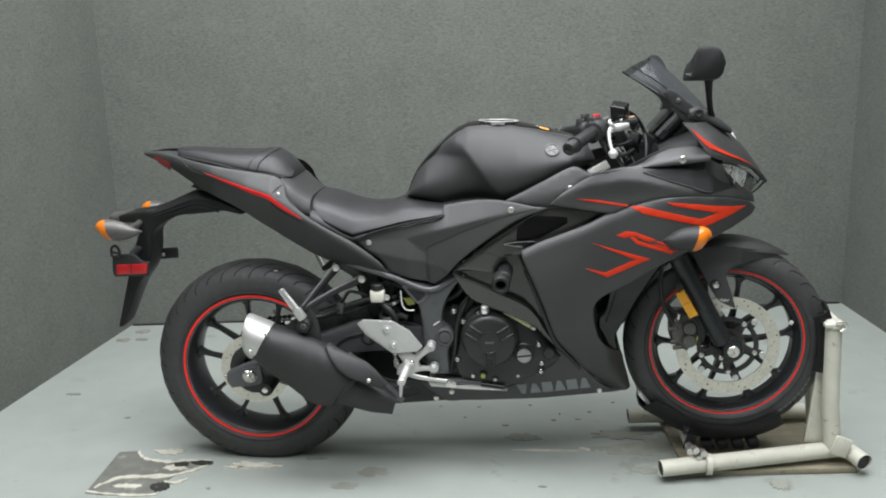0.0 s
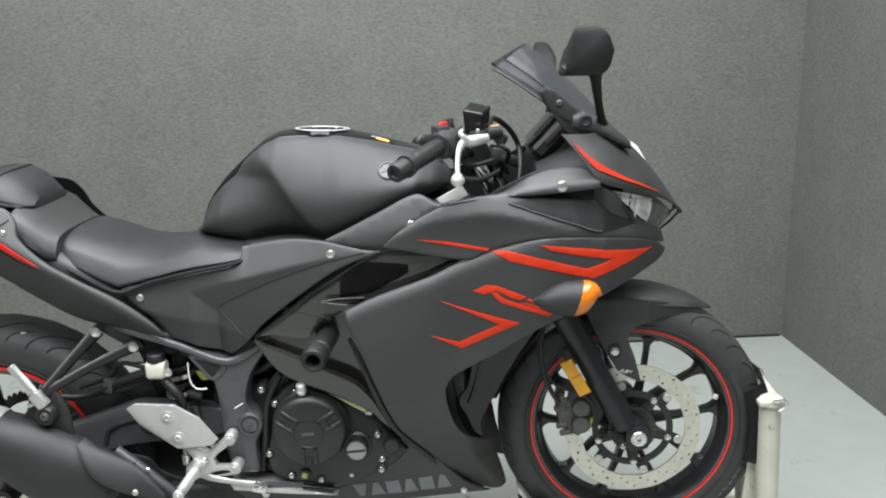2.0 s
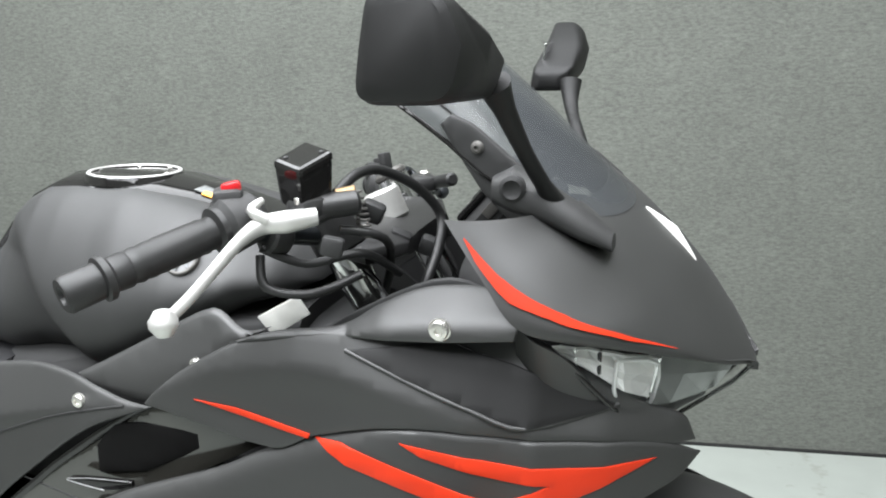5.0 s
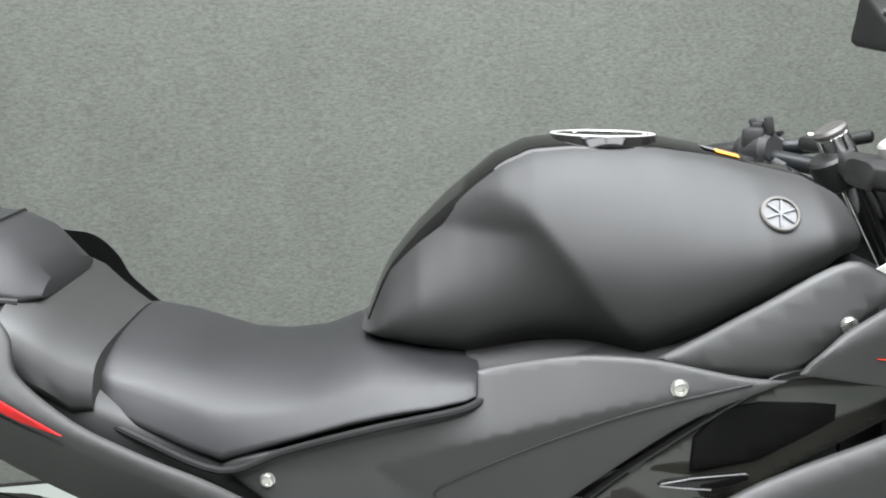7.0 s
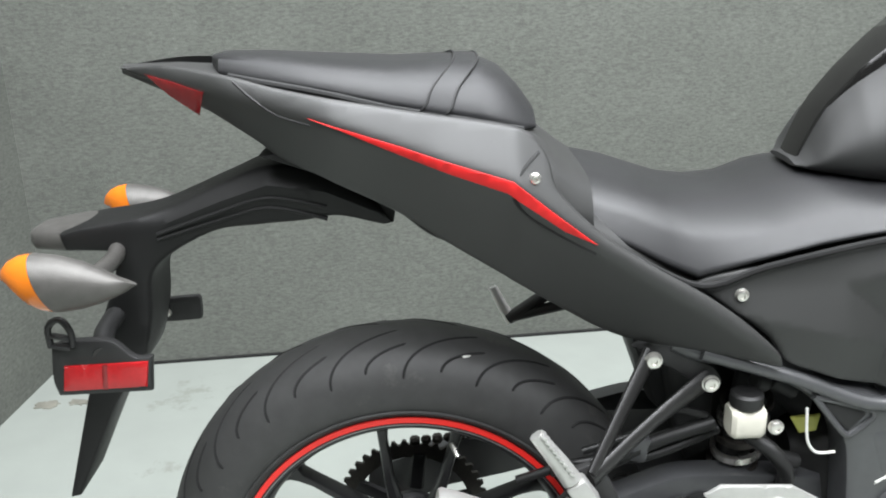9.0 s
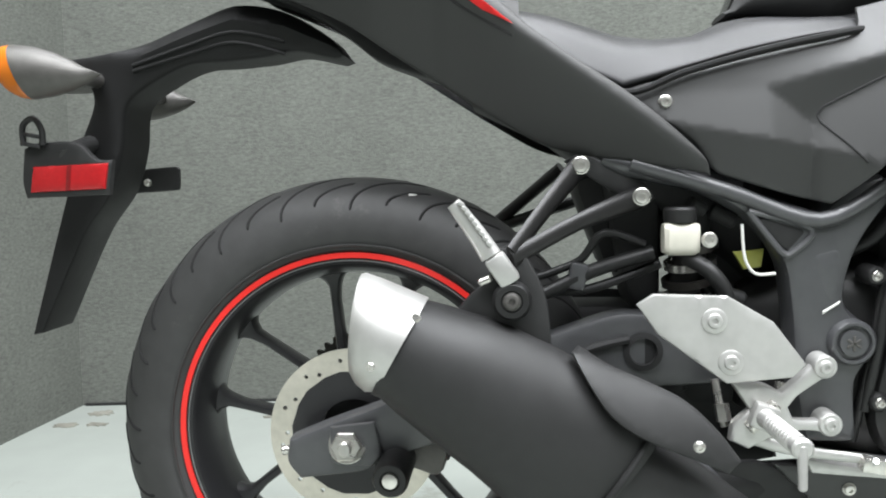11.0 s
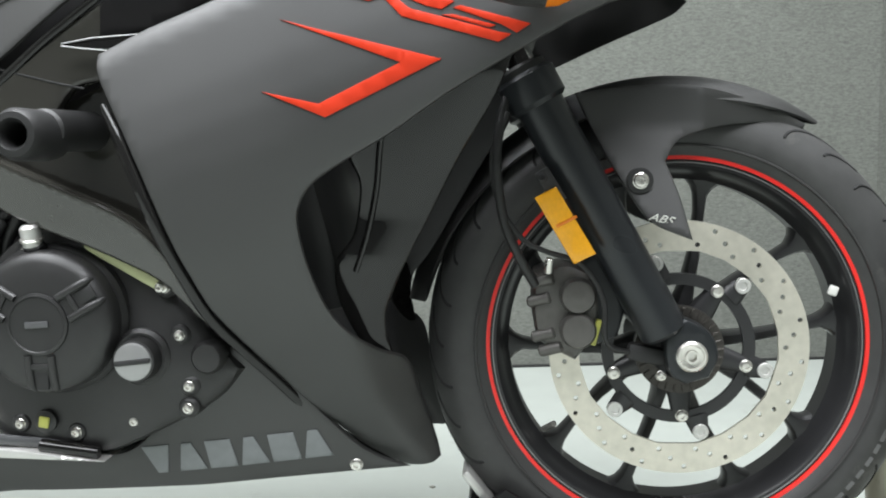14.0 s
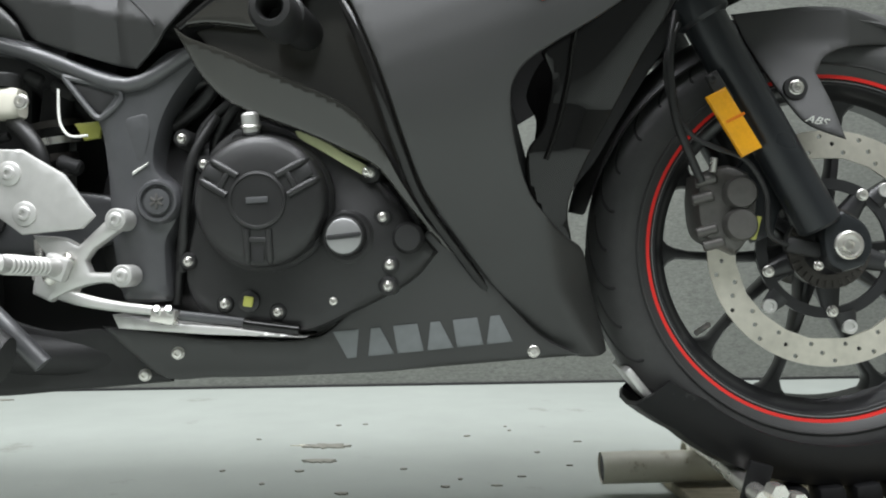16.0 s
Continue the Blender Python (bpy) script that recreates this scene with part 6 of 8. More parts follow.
part("dash_support", superloft([(0.50, 0.93, 0.98, 0.08, 0.06), (0.54, 0.93, 1.00, 0.12, 0.1), (0.6, 0.93, 1.02, 0.13, 0.1), (0.64, 0.94, 1.0, 0.1, 0.08)], 24, 3), INNER, bike)
both("cockpit_inner", [(0.34, 0.90), (0.42, 0.95), (0.52, 0.99), (0.6, 0.96), (0.6, 0.88), (0.4, 0.86)], 0.16, INNER, bike, roll=0.004)
# frame sticker under the steering head
part("frame_label", panel([(0.294, 0.929), (0.345, 0.957), (0.358, 0.937), (0.312, 0.908)], 0.150, 0.002, 0.001, curved=False), PALE, bike, "white label on the frame beside the steering head")

# ---- front fender, caliper, reflector ----
def fender_w(x, z):
    crease = 0.677 - 0.615 * (x - 0.594)          # the lower facet leans out, the upper one lies back
    return 0.080 + 0.30 * max(0, 0.645 - z) - 0.42 * max(0, x - 0.74) - 0.16 * soft(z - crease, 0.004) * min(1, max(0, (0.72 - x) / 0.08))


fo = [(0.596, 0.683), (0.650, 0.689), (0.712, 0.690), (0.775, 0.680), (0.832, 0.662), (0.873, 0.644), (0.869, 0.637), (0.822, 0.645), (0.759, 0.641), (0.714, 0.627), (0.697, 0.603), (0.711, 0.564), (0.723, 0.515), (0.687, 0.530), (0.669, 0.545), (0.630, 0.611)]
fender_side, _ = both("fender_side", fo, fender_w, MATTE, bike, "matte black front fender side", roll=0.003, thick=0.004, step=0.008)
rings = []
for k in range(30):
    f = k / 29
    a = radians(116 - 59.5 * f)
    r = 0.3290 - 0.009 * f
    w = lerp_table([(0, 0.05), (0.15, 0.074), (0.55, 0.0745), (0.8, 0.05), (0.95, 0.020), (1, 0.004)], f)
    ring = []
    for t in np.linspace(-1, 1, 17):
        rr = r - 0.034 * abs(t) ** 3.2 * (1 - 0.9 * f ** 3)
        ring.append((FRONT[0] + math.cos(a) * rr, t * w, FRONT[2] + math.sin(a) * rr - 0.002))
    rings.append(ring)
bm = loft(rings, False, False)
bmesh.ops.solidify(bm, geom=bm.faces[:], thickness=0.004)
fender = part("front_fender", bm, MATTE, bike, "matte black front fender")
rings = []
for k in range(16):
    f = k / 15
    a = radians(114 + 56 * f)
    r = 0.324 + 0.006 * f
    w = lerp_table([(0, 0.052), (0.7, 0.05), (0.92, 0.036), (1, 0.012)], f)
    rings.append([(FRONT[0] + math.cos(a) * (r - 0.03 * abs(t) ** 2.2 * (1 - 0.3 * f)), t * w, FRONT[2] + math.sin(a) * (r - 0.03 * abs(t) ** 2.2 * (1 - 0.3 * f)) - 0.004) for t in np.linspace(-1, 1, 11)])
bm = loft(rings, False, False)
bmesh.ops.solidify(bm, geom=bm.faces[:], thickness=0.004)
part("rear_flap", bm, FENDER, fender, "black rear flap of the fender")
screw(fender, 0.667, -0.1065, 0.582, 0.009)
part("bolt_washer", lathe([(0.0145, -0.094), (0.0145, -0.1055), (0.010, -0.1065), (1e-5, -0.1065)], (0.667, 0, 0.582), 24), INNER, fender)
text = bpy.data.curves.new("marking", "FONT")
text.body, text.size, text.extrude, text.shear = "ABS", 0.0128, 0.0006, 0.35
src = bpy.data.objects.new("marking", text)
scene.collection.objects.link(src)
bpy.context.view_layer.update()
bm = bmesh.new()
bm.from_mesh(src.to_mesh())
bpy.data.objects.remove(src)
bmesh.ops.scale(bm, vec=(1.25, 1, 1), verts=bm.verts)
bmesh.ops.transform(bm, matrix=pose(0.674, -fender_w(0.69, 0.537) - 0.0012, 0.5385, 90 + 17, 0, 0) @ pose(0, 0, 0, 0, 0, -13), verts=bm.verts)
part("marking", bm, PALE, fender_side, "pale lettering on the fender tip", smooth=False)
refl = part("fork_reflector", panel([(0.5475, 0.566), (0.571, 0.578), (0.614, 0.504), (0.590, 0.492)], 0.142, 0.008, 0.002, curved=False), AMBER_REFLECTOR, bike, "amber rectangular reflector on the fork")
part("reflector_rib", panel([(0.570, 0.536), (0.592, 0.547), (0.594, 0.544), (0.572, 0.533)], 0.1428, 0.002, 0.0006, curved=False), AMBER, refl)
part("reflector_bracket", panel([(0.548, 0.592), (0.562, 0.60), (0.583, 0.565), (0.566, 0.556)], 0.136, 0.006, 0.002, curved=False), PLASTIC, refl)
screw(refl, 0.556, -0.138, 0.588, 0.006, INNER)
cal = part("brake_caliper", panel([(0.548, 0.478), (0.585, 0.488), (0.612, 0.478), (0.622, 0.44), (0.613, 0.40), (0.595, 0.374), (0.575, 0.384), (0.552, 0.40), (0.545, 0.44)], 0.098, 0.07, 0.012), CALIPER, bike, "grey cast brake caliper")
for z in (0.452, 0.412):
    part("piston_housing", lathe([(0.021, -0.085), (0.021, -0.108), (0.018, -0.114), (0.006, -0.116), (1e-5, -0.116)], (0.597, 0, z), 28), CALIPER, cal)
for p in ((0.556, 0.468), (0.552, 0.446), (0.557, 0.405), (0.565, 0.388)):
    part("caliper_pin", rod((p[0] - 0.012, -0.092, p[1] - 0.003), (p[0] + 0.014, -0.098, p[1] + 0.004), 0.007, 12, 0.002), CALIPER, cal)
part("bleed_nipple", rod((0.563, -0.105, 0.478), (0.565, -0.107, 0.496), 0.005, 10, 0.001), ZINC, cal)
part("brass_shim", block((0.006, 0.012, 0.03), (0.618, -0.095, 0.408), (0, 15, 0), 0.001), YELLOW, cal)
part("caliper_bracket", panel([(0.60, 0.485), (0.63, 0.515), (0.66, 0.47), (0.645, 0.40), (0.62, 0.39)], 0.082, 0.02, 0.004), FORK, cal)
part("brake_hose", tube([(0.548, -0.11, 0.466), (0.530, -0.125, 0.50), (0.513, -0.13, 0.545), (0.507, -0.13, 0.62), (0.525, -0.11, 0.70)], 0.0055, 10, 6), HOSE, bike, "black brake hose")
part("sensor_wire", tube([(0.66, -0.10, 0.385), (0.628, -0.118, 0.40), (0.624, -0.12, 0.45), (0.600, -0.122, 0.49), (0.560, -0.13, 0.506), (0.533, -0.13, 0.521), (0.508, -0.13, 0.562), (0.502, -0.13, 0.615), (0.520, -0.125, 0.66)], 0.0032, 8, 6), HOSE, bike, "thin sensor wire")
part("sensor_body", block((0.045, 0.016, 0.02), (0.675, -0.098, 0.383), (0, 12, 0), 0.005), INNER, bike)
screw(bike, 0.69, -0.11, 0.36, 0.006)

# ---- engine, frame and rear running gear ----
part("crankcase", superloft([(-0.22, 0.34, 0.50, 0.09, 0.09), (-0.15, 0.29, 0.54, 0.13, 0.13), (0.0, 0.265, 0.55, 0.15, 0.14), (0.15, 0.28, 0.50, 0.14, 0.12), (0.23, 0.33, 0.44, 0.09, 0.09)], 32, 4), ENGINE, bike, "black engine crankcase")
part("cylinder_block", superloft([(-0.06, 0.50, 0.70, 0.10, 0.10), (0.0, 0.50, 0.74, 0.13, 0.12), (0.12, 0.46, 0.72, 0.13, 0.12), (0.2, 0.44, 0.64, 0.11, 0.1)], 28, 5), INNER, bike, "dark cylinder block")
for k in range(6):
    z = 0.545 + 0.022 * k
    part("cooling_fin", block((0.20, 0.285, 0.005), (0.07, 0, z), (0, -14, 0), 0.002), ENGINE, bike)
part("radiator", block((0.035, 0.30, 0.32), (0.285, 0, 0.60), (0, -14, 0), 0.006), INNER, bike, "dark radiator behind the fairing")
part("airbox", superloft([(-0.12, 0.66, 0.84, 0.11, 0.11), (0.05, 0.68, 0.86, 0.14, 0.13), (0.25, 0.74, 0.9, 0.14, 0.12), (0.36, 0.80, 0.9, 0.11, 0.1)], 28, 4), INNER, bike)

case_out = [(-0.062, 0.500), (-0.03, 0.532), (0.006, 0.546), (0.064, 0.522), (0.147, 0.473), (0.191, 0.420), (0.222, 0.381), (0.191, 0.347), (0.128, 0.313), (0.051, 0.283), (-0.055, 0.298), (-0.088, 0.349), (-0.076, 0.431)]
case = part("clutch_case", panel(case_out, lambda x, z: 0.163 + 0.02 * math.exp(-((x - 0.13) ** 2 + (z - 0.39) ** 2) / 0.004), 0.05, 0.012), ENGINE, bike, "satin black clutch side case")
CC = (0.0155, 0, 0.4425)
cover_prof = [(0.0785, -0.14), (0.0785, -0.196), (0.074, -0.204), (0.066, -0.2075), (0.05, -0.2105), (0.034, -0.2115), (0.0335, -0.2135), (0.0305, -0.2145), (0.0295, -0.213), (1e-5, -0.2135)]
part("clutch_cover", lathe(cover_prof, CC, 72), ENGINE, case, "round black clutch cover with three raised bosses")
part("cover_flange", lathe([(0.084, -0.14), (0.084, -0.176), (0.080, -0.181), (0.076, -0.181), (0.076, -0.14), (0.084, -0.14)], CC, 72), ENGINE, case)
for ang in (30, 150, 270):
    d, n = Vector((math.cos(radians(ang)), 0, math.sin(radians(ang)))), Vector((-math.sin(radians(ang)), 0, math.cos(radians(ang))))
    for o in (-0.013, 0.013):
        q = [Vector(CC) + d * r + n * o + Vector((0, y, 0)) for r, y in ((0.034, -0.2115), (0.055, -0.2095), (0.068, -0.2055), (0.0735, -0.2))]
        part("cover_rib", tube(q, [0.0042, 0.0045, 0.0045, 0.003], 10, 3), ENGINE, case)
    part("cover_recess", block((0.024, 0.003, 0.014), tuple(Vector(CC) + d * 0.060 + Vector((0, -0.2085, 0))), (0, -ang, 0), 0.002), INNER, case)
    part("cover_bridge", block((0.007, 0.006, 0.026), tuple(Vector(CC) + d * 0.046 + Vector((0, -0.2105, 0))), (0, -ang, 0), 0.0025), ENGINE, case)
part("name_bar", block((0.026, 0.002, 0.007), (CC[0], -0.2142, CC[2]), (0, -3, 0), 0.0008), FRAME, case, "plain raised bar on the cover")
part("breather_pipe", rod((0.006, -0.165, 0.488), (0.004, -0.19, 0.528), 0.0115, 18, 0.002), HOSE, case)
part("breather_fitting", rod((0.004, -0.188, 0.522), (0.002, -0.192, 0.548), 0.0105, 18, 0.003), ALLOY, case, "silver breather fitting")
part("fitting_ring", rod((0.003, -0.189, 0.530), (0.003, -0.190, 0.534), 0.0125, 18, 0.001), ZINC, case)
cap = part("oil_cap", lathe([(0.024, -0.17), (0.024, -0.198), (0.0225, -0.203), (0.019, -0.2045), (1e-5, -0.2045)], (0.115, 0, 0.400), 32), ENGINE, case, "round oil filler cap")
part("cap_face", lathe([(0.0205, -0.203), (0.0205, -0.2062), (0.018, -0.2074), (1e-5, -0.2074)], (0.115, 0, 0.400), 32), RIM_EDGE, case, "silver face of the oil cap")
part("cap_slot", block((0.040, 0.006, 0.006), (0.115, -0.2062, 0.400), (0, -6, 0), 0.002), INNER, case, "dark slot across the oil cap")
part("cap_skirt", lathe([(0.033, -0.16), (0.032, -0.182), (0.028, -0.186), (0.0245, -0.186), (0.0245, -0.16), (0.033, -0.16)], (0.115, 0, 0.400), 32), ENGINE, case)
for bx, bz in ((-0.093, 0.522), (-0.022, 0.516), (-0.066, 0.490), (-0.065, 0.442), (-0.086, 0.372), (-0.041, 0.320), (0.024, 0.310), (0.092, 0.323), (0.159, 0.341), (0.161, 0.366), (0.153, 0.423), (0.139, 0.476)):
    screw(case, bx + 0.004, -0.178 if bx > 0.1 else -0.166, bz, 0.006)
    part("bolt_boss", lathe([(0.0125, -0.13), (0.0118, -0.162 if bx < 0.1 else -0.175), (0.009, -0.166 if bx < 0.1 else -0.178), (1e-5, -0.166 if bx < 0.1 else -0.178)], (bx + 0.004, 0, bz), 18), ENGINE, case)
part("sight_glass", lathe([(0.013, -0.15), (0.013, -0.168), (0.010, -0.1695), (1e-5, -0.1695)], (-0.007, 0, 0.323), 20), ENGINE, case, "round oil sight plug")
part("sight_mark", block((0.012, 0.004, 0.013), (-0.007, -0.1705, 0.323), (0, 10, 0), 0.002), YELLOW, case, "yellow mark on the plug")
part("round_plug", lathe([(0.019, -0.14), (0.019, -0.176), (0.015, -0.182), (1e-5, -0.183)], (0.187, 0, 0.398), 24), ENGINE, case)
part("clutch_lever", panel([(0.052, 0.527), (0.068, 0.531), (0.10, 0.507), (0.143, 0.482), (0.147, 0.474), (0.137, 0.472), (0.095, 0.496), (0.058, 0.518)], 0.178, 0.006, 0.002), PALE_GREEN, case, "pale clutch release lever")
screw(case, 0.139, -0.180, 0.477, 0.006)
# hoses and wires round the engine
for pts, r in (([(-0.115, -0.12, 0.545), (-0.08, -0.13, 0.565), (-0.055, -0.13, 0.60), (-0.05, -0.12, 0.64)], 0.009), ([(-0.058, -0.13, 0.478), (-0.055, -0.14, 0.52), (-0.03, -0.145, 0.56), (0.0, -0.13, 0.60)], 0.007),
               ([(-0.095, -0.15, 0.36), (-0.085, -0.165, 0.44), (-0.075, -0.165, 0.50), (-0.05, -0.15, 0.55)], 0.0065), ([(-0.105, -0.14, 0.32), (-0.09, -0.155, 0.42), (-0.07, -0.15, 0.53), (-0.03, -0.14, 0.575)], 0.006),
               ([(0.07, -0.13, 0.62), (0.12, -0.14, 0.57), (0.17, -0.145, 0.48), (0.2, -0.13, 0.40)], 0.011), ([(-0.13, -0.11, 0.575), (-0.08, -0.115, 0.60), (0.0, -0.12, 0.62), (0.08, -0.12, 0.66)], 0.010)):
    part("engine_hose", tube(pts, r, 10, 6), HOSE, bike, "black rubber engine hose")
screw(bike, 0.123, -0.140, 0.600, 0.006)
part("slider_stem", rod((0.065, -0.12, 0.648), (0.06, -0.26, 0.646), 0.0215, 26, 0.003), HOSE, bike)
part("frame_slider", lathe([(0.012, -0.235), (0.024, -0.235), (0.0255, -0.25), (0.0255, -0.296), (0.0215, -0.304), (0.0155, -0.305), (0.0125, -0.300), (0.0115, -0.26), (1e-5, -0.26)], (0.054, 0, 0.641), 36), HOSE, bike, "round black frame slider with a bolt hole")
part("inner_cowl", panel([(-0.07, 0.655), (0.0, 0.70), (0.10, 0.735), (0.14, 0.66), (0.20, 0.50), (0.24, 0.40), (0.2, 0.42), (0.14, 0.54), (0.06, 0.60)], 0.145, 0.006, 0.004), INNER, bike, "dark inner cowl behind the arm")

# frame
fr = [(-0.377, 0.669), (-0.297, 0.643), (-0.204, 0.615), (-0.152, 0.597), (-0.115, 0.630), (-0.082, 0.640), (-0.062, 0.622), (-0.098, 0.574), (-0.116, 0.535), (-0.122, 0.490), (-0.098, 0.462), (-0.093, 0.427), (-0.108, 0.395), (-0.106, 0.330), (-0.112, 0.323), (-0.160, 0.323), (-0.168, 0.33), (-0.180, 0.395), (-0.187, 0.488), (-0.200, 0.548), (-0.246, 0.600), (-0.350, 0.650)]
frame_near, _ = both("main_frame", fr, lambda x, z: 0.165 - 0.06 * max(0, z - 0.58), FRAME, bike, "dark grey welded frame plate", thick=0.045, roll=0.014)
part("frame_recess", panel([(-0.233, 0.596), (-0.168, 0.577), (-0.189, 0.553), (-0.196, 0.556)], 0.1658, 0.004, 0.003), INNER, frame_near)
part("frame_recess", panel([(-0.163, 0.548), (-0.132, 0.556), (-0.128, 0.535), (-0.137, 0.492), (-0.145, 0.496)], 0.1656, 0.004, 0.003), FRAME, frame_near)
for ring in ([(-0.236, 0.600), (-0.164, 0.579), (-0.188, 0.549), (-0.199, 0.553)],):
    part("recess_rim", tube([(x, -0.1655, z) for x, z in ring + ring[:1]], 0.0042, 8, 4), FRAME, frame_near)
for pts in (([(-0.37, -0.158, 0.658), (-0.26, -0.163, 0.624), (-0.155, -0.166, 0.588), (-0.078, -0.164, 0.628)]),):
    part("frame_rib", tube(pts, 0.0095, 10, 5), FRAME, frame_near)
part("frame_mark", panel([(-0.150, 0.478), (-0.132, 0.490), (-0.130, 0.494), (-0.150, 0.482)], 0.1675, 0.003, 0.001, curved=False), PALE, frame_near)
part("pivot_boss", lathe([(0.028, -0.15), (0.0275, -0.170), (0.024, -0.175), (0.021, -0.175), (0.0195, -0.170), (0.016, -0.170), (0.0155, -0.175), (0.006, -0.176), (1e-5, -0.176)], (-0.117, 0, 0.445), 36), FRAME, frame_near, "round swingarm pivot boss")
for k in range(3):
    part("pivot_mark", block((0.003, 0.0015, 0.018), (-0.117, -0.1765, 0.445), (0, 60 * k, 0), 0.0005), CALIPER, frame_near)
for s in (-1, 1):
    part("seat_rail", tube([(-0.40, s * 0.14, 0.664), (-0.368, s * 0.145, 0.654), (-0.24, s * 0.14, 0.628)], 0.013, 12, 4), FRAME, bike, "dark seat frame rail")
part("under_tray", superloft([(-0.56, 0.735, 0.77, 0.06, 0.07), (-0.46, 0.685, 0.73, 0.08, 0.09), (-0.38, 0.625, 0.69, 0.08, 0.09), (-0.28, 0.57, 0.67, 0.08, 0.09), (-0.2, 0.50, 0.66, 0.08, 0.1)], 24, 4), INNER, bike, "dark under-seat tray")
part("engine_back", block((0.20, 0.11, 0.30), (-0.19, 0.02, 0.48), (0, 0, 0), 0.02), INNER, bike)
part("battery_box", block((0.16, 0.12, 0.14), (-0.335, 0.02, 0.60), (0, -20, 0), 0.02), INNER, bike, "dark battery box under the seat")
# shock absorber
for k in range(8):
    z = 0.40 + 0.022 * k
    part("spring_coil", lathe([(0.026, -0.0045), (0.0325, -0.0045), (0.0325, 0.0045), (0.026, 0.0045), (0.026, -0.0045)], (-0.305 + 0.003 * k, -0.085, z), 24, "z", turn=pose(0, 0, 0, 8, -8, 0).to_3x3()), CHAIN if k % 2 else ZINC, bike, "shock spring coil")
part("shock_body", rod((-0.31, -0.085, 0.37), (-0.28, -0.085, 0.60), 0.02, 18, 0.004), INNER, bike)

# heel plate, footrest and brake pedal
heel = part("heel_guard", panel([(-0.370, 0.497), (-0.351, 0.509), (-0.268, 0.506), (-0.217, 0.476), (-0.180, 0.427), (-0.195, 0.412), (-0.268, 0.405), (-0.346, 0.462)], 0.206, 0.005, 0.002, curved=False), ALLOY, bike, "brushed silver heel guard plate")
for hx, hz in ((-0.283, 0.478), (-0.264, 0.430)):
    screw(heel, hx, -0.2075, hz, 0.0098, ALLOY)
    part("bolt_washer", lathe([(0.0145, -0.204), (0.0145, -0.2075), (0.0125, -0.2085), (1e-5, -0.2085)], (hx, 0, hz), 24), ALLOY, heel)
rearset = part("footrest_bracket", panel([(-0.262, 0.405), (-0.225, 0.402), (-0.205, 0.392), (-0.172, 0.422), (-0.158, 0.433), (-0.147, 0.424), (-0.152, 0.412), (-0.185, 0.388), (-0.196, 0.374), (-0.190, 0.360), (-0.165, 0.360), (-0.15, 0.367), (-0.138, 0.357), (-0.15, 0.344), (-0.18, 0.347), (-0.215, 0.338), (-0.24, 0.325), (-0.262, 0.335), (-0.258, 0.355), (-0.240, 0.372)], 0.196, 0.014, 0.005), ALLOY, bike, "silver cast footrest bracket")
for hx, hz in ((-0.157, 0.4225), (-0.150, 0.3555)):
    part("bracket_boss", lathe([(0.0135, -0.17), (0.0135, -0.199), (0.012, -0.201), (1e-5, -0.201)], (hx, 0, hz), 22), ALLOY, rearset)
    screw(rearset, hx, -0.2005, hz, 0.0085, ALLOY)
PEG0, PEG1 = Vector((-0.226, -0.200, 0.366)), Vector((-0.226, -0.338, 0.371))
along = (PEG1 - PEG0).normalized()
peg = part("footrest", tube([PEG0, PEG0.lerp(PEG1, 0.25), PEG0.lerp(PEG1, 0.9), PEG1], [0.013, 0.0095, 0.0095, 0.008], 14, 3), ALLOY, bike, "silver ribbed footrest with a hanging feeler pin")
for k in range(9):
    c = PEG0.lerp(PEG1, 0.28 + 0.07 * k)
    part("footrest_rib", rod(c - along * 0.0022, c + along * 0.0022, 0.0112, 14, 0.001), ALLOY, peg)
part("peg_end", rod(PEG1 - along * 0.006, PEG1 + along * 0.005, 0.0115, 16, 0.003), ALLOY, peg)
part("feeler_pin", rod(PEG1 + Vector((0, 0, 0.004)), PEG1 + Vector((-0.002, -0.010, -0.040)), 0.0055, 14, 0.002, 0.0045), ALLOY, peg, "thin silver feeler pin under the footrest")
part("footrest_pivot", rod(PEG0 + Vector((-0.016, 0.002, -0.016)), PEG0 + Vector((0.016, 0.002, 0.014)), 0.0085, 12, 0.002), ZINC, peg)
part("pivot_fork", block((0.030, 0.018, 0.030), tuple(PEG0 + along * 0.004), (0, 20, 0), 0.005), ALLOY, peg)
pedal = part("brake_pedal", tube([(-0.235, -0.188, 0.338), (-0.205, -0.190, 0.328), (-0.166, -0.190, 0.320), (-0.10, -0.190, 0.312)], [0.009, 0.008, 0.0065, 0.0055], 12, 4, True, 0.6), ALLOY, bike, "silver rear brake pedal")
part("pedal_arm", tube([(-0.095, -0.178, 0.308), (-0.02, -0.165, 0.298), (0.03, -0.16, 0.290)], 0.006, 10, 4, True, 0.7), FRAME, pedal)
part("pedal_pad", tube([(-0.012, -0.17, 0.2965), (0.055, -0.17, 0.288)], 0.0075, 10, 0), GLOSS, pedal)
part("pedal_clevis", block((0.03, 0.02, 0.018), (-0.10, -0.195, 0.308), (0, 10, 0), 0.003), ZINC, pedal)
for px_ in (-0.106, -0.092):
    part("clevis_pin", rod((px_, -0.185, 0.300), (px_ + 0.002, -0.212, 0.318), 0.0045, 10, 0.001), CHROME, pedal)
part("push_rod", rod((-0.262, -0.17, 0.345), (-0.272, -0.16, 0.40), 0.005, 10), ZINC, pedal)
part("push_rod_nut", rod((-0.263, -0.172, 0.352), (-0.266, -0.168, 0.372), 0.009, 6), ZINC, pedal)
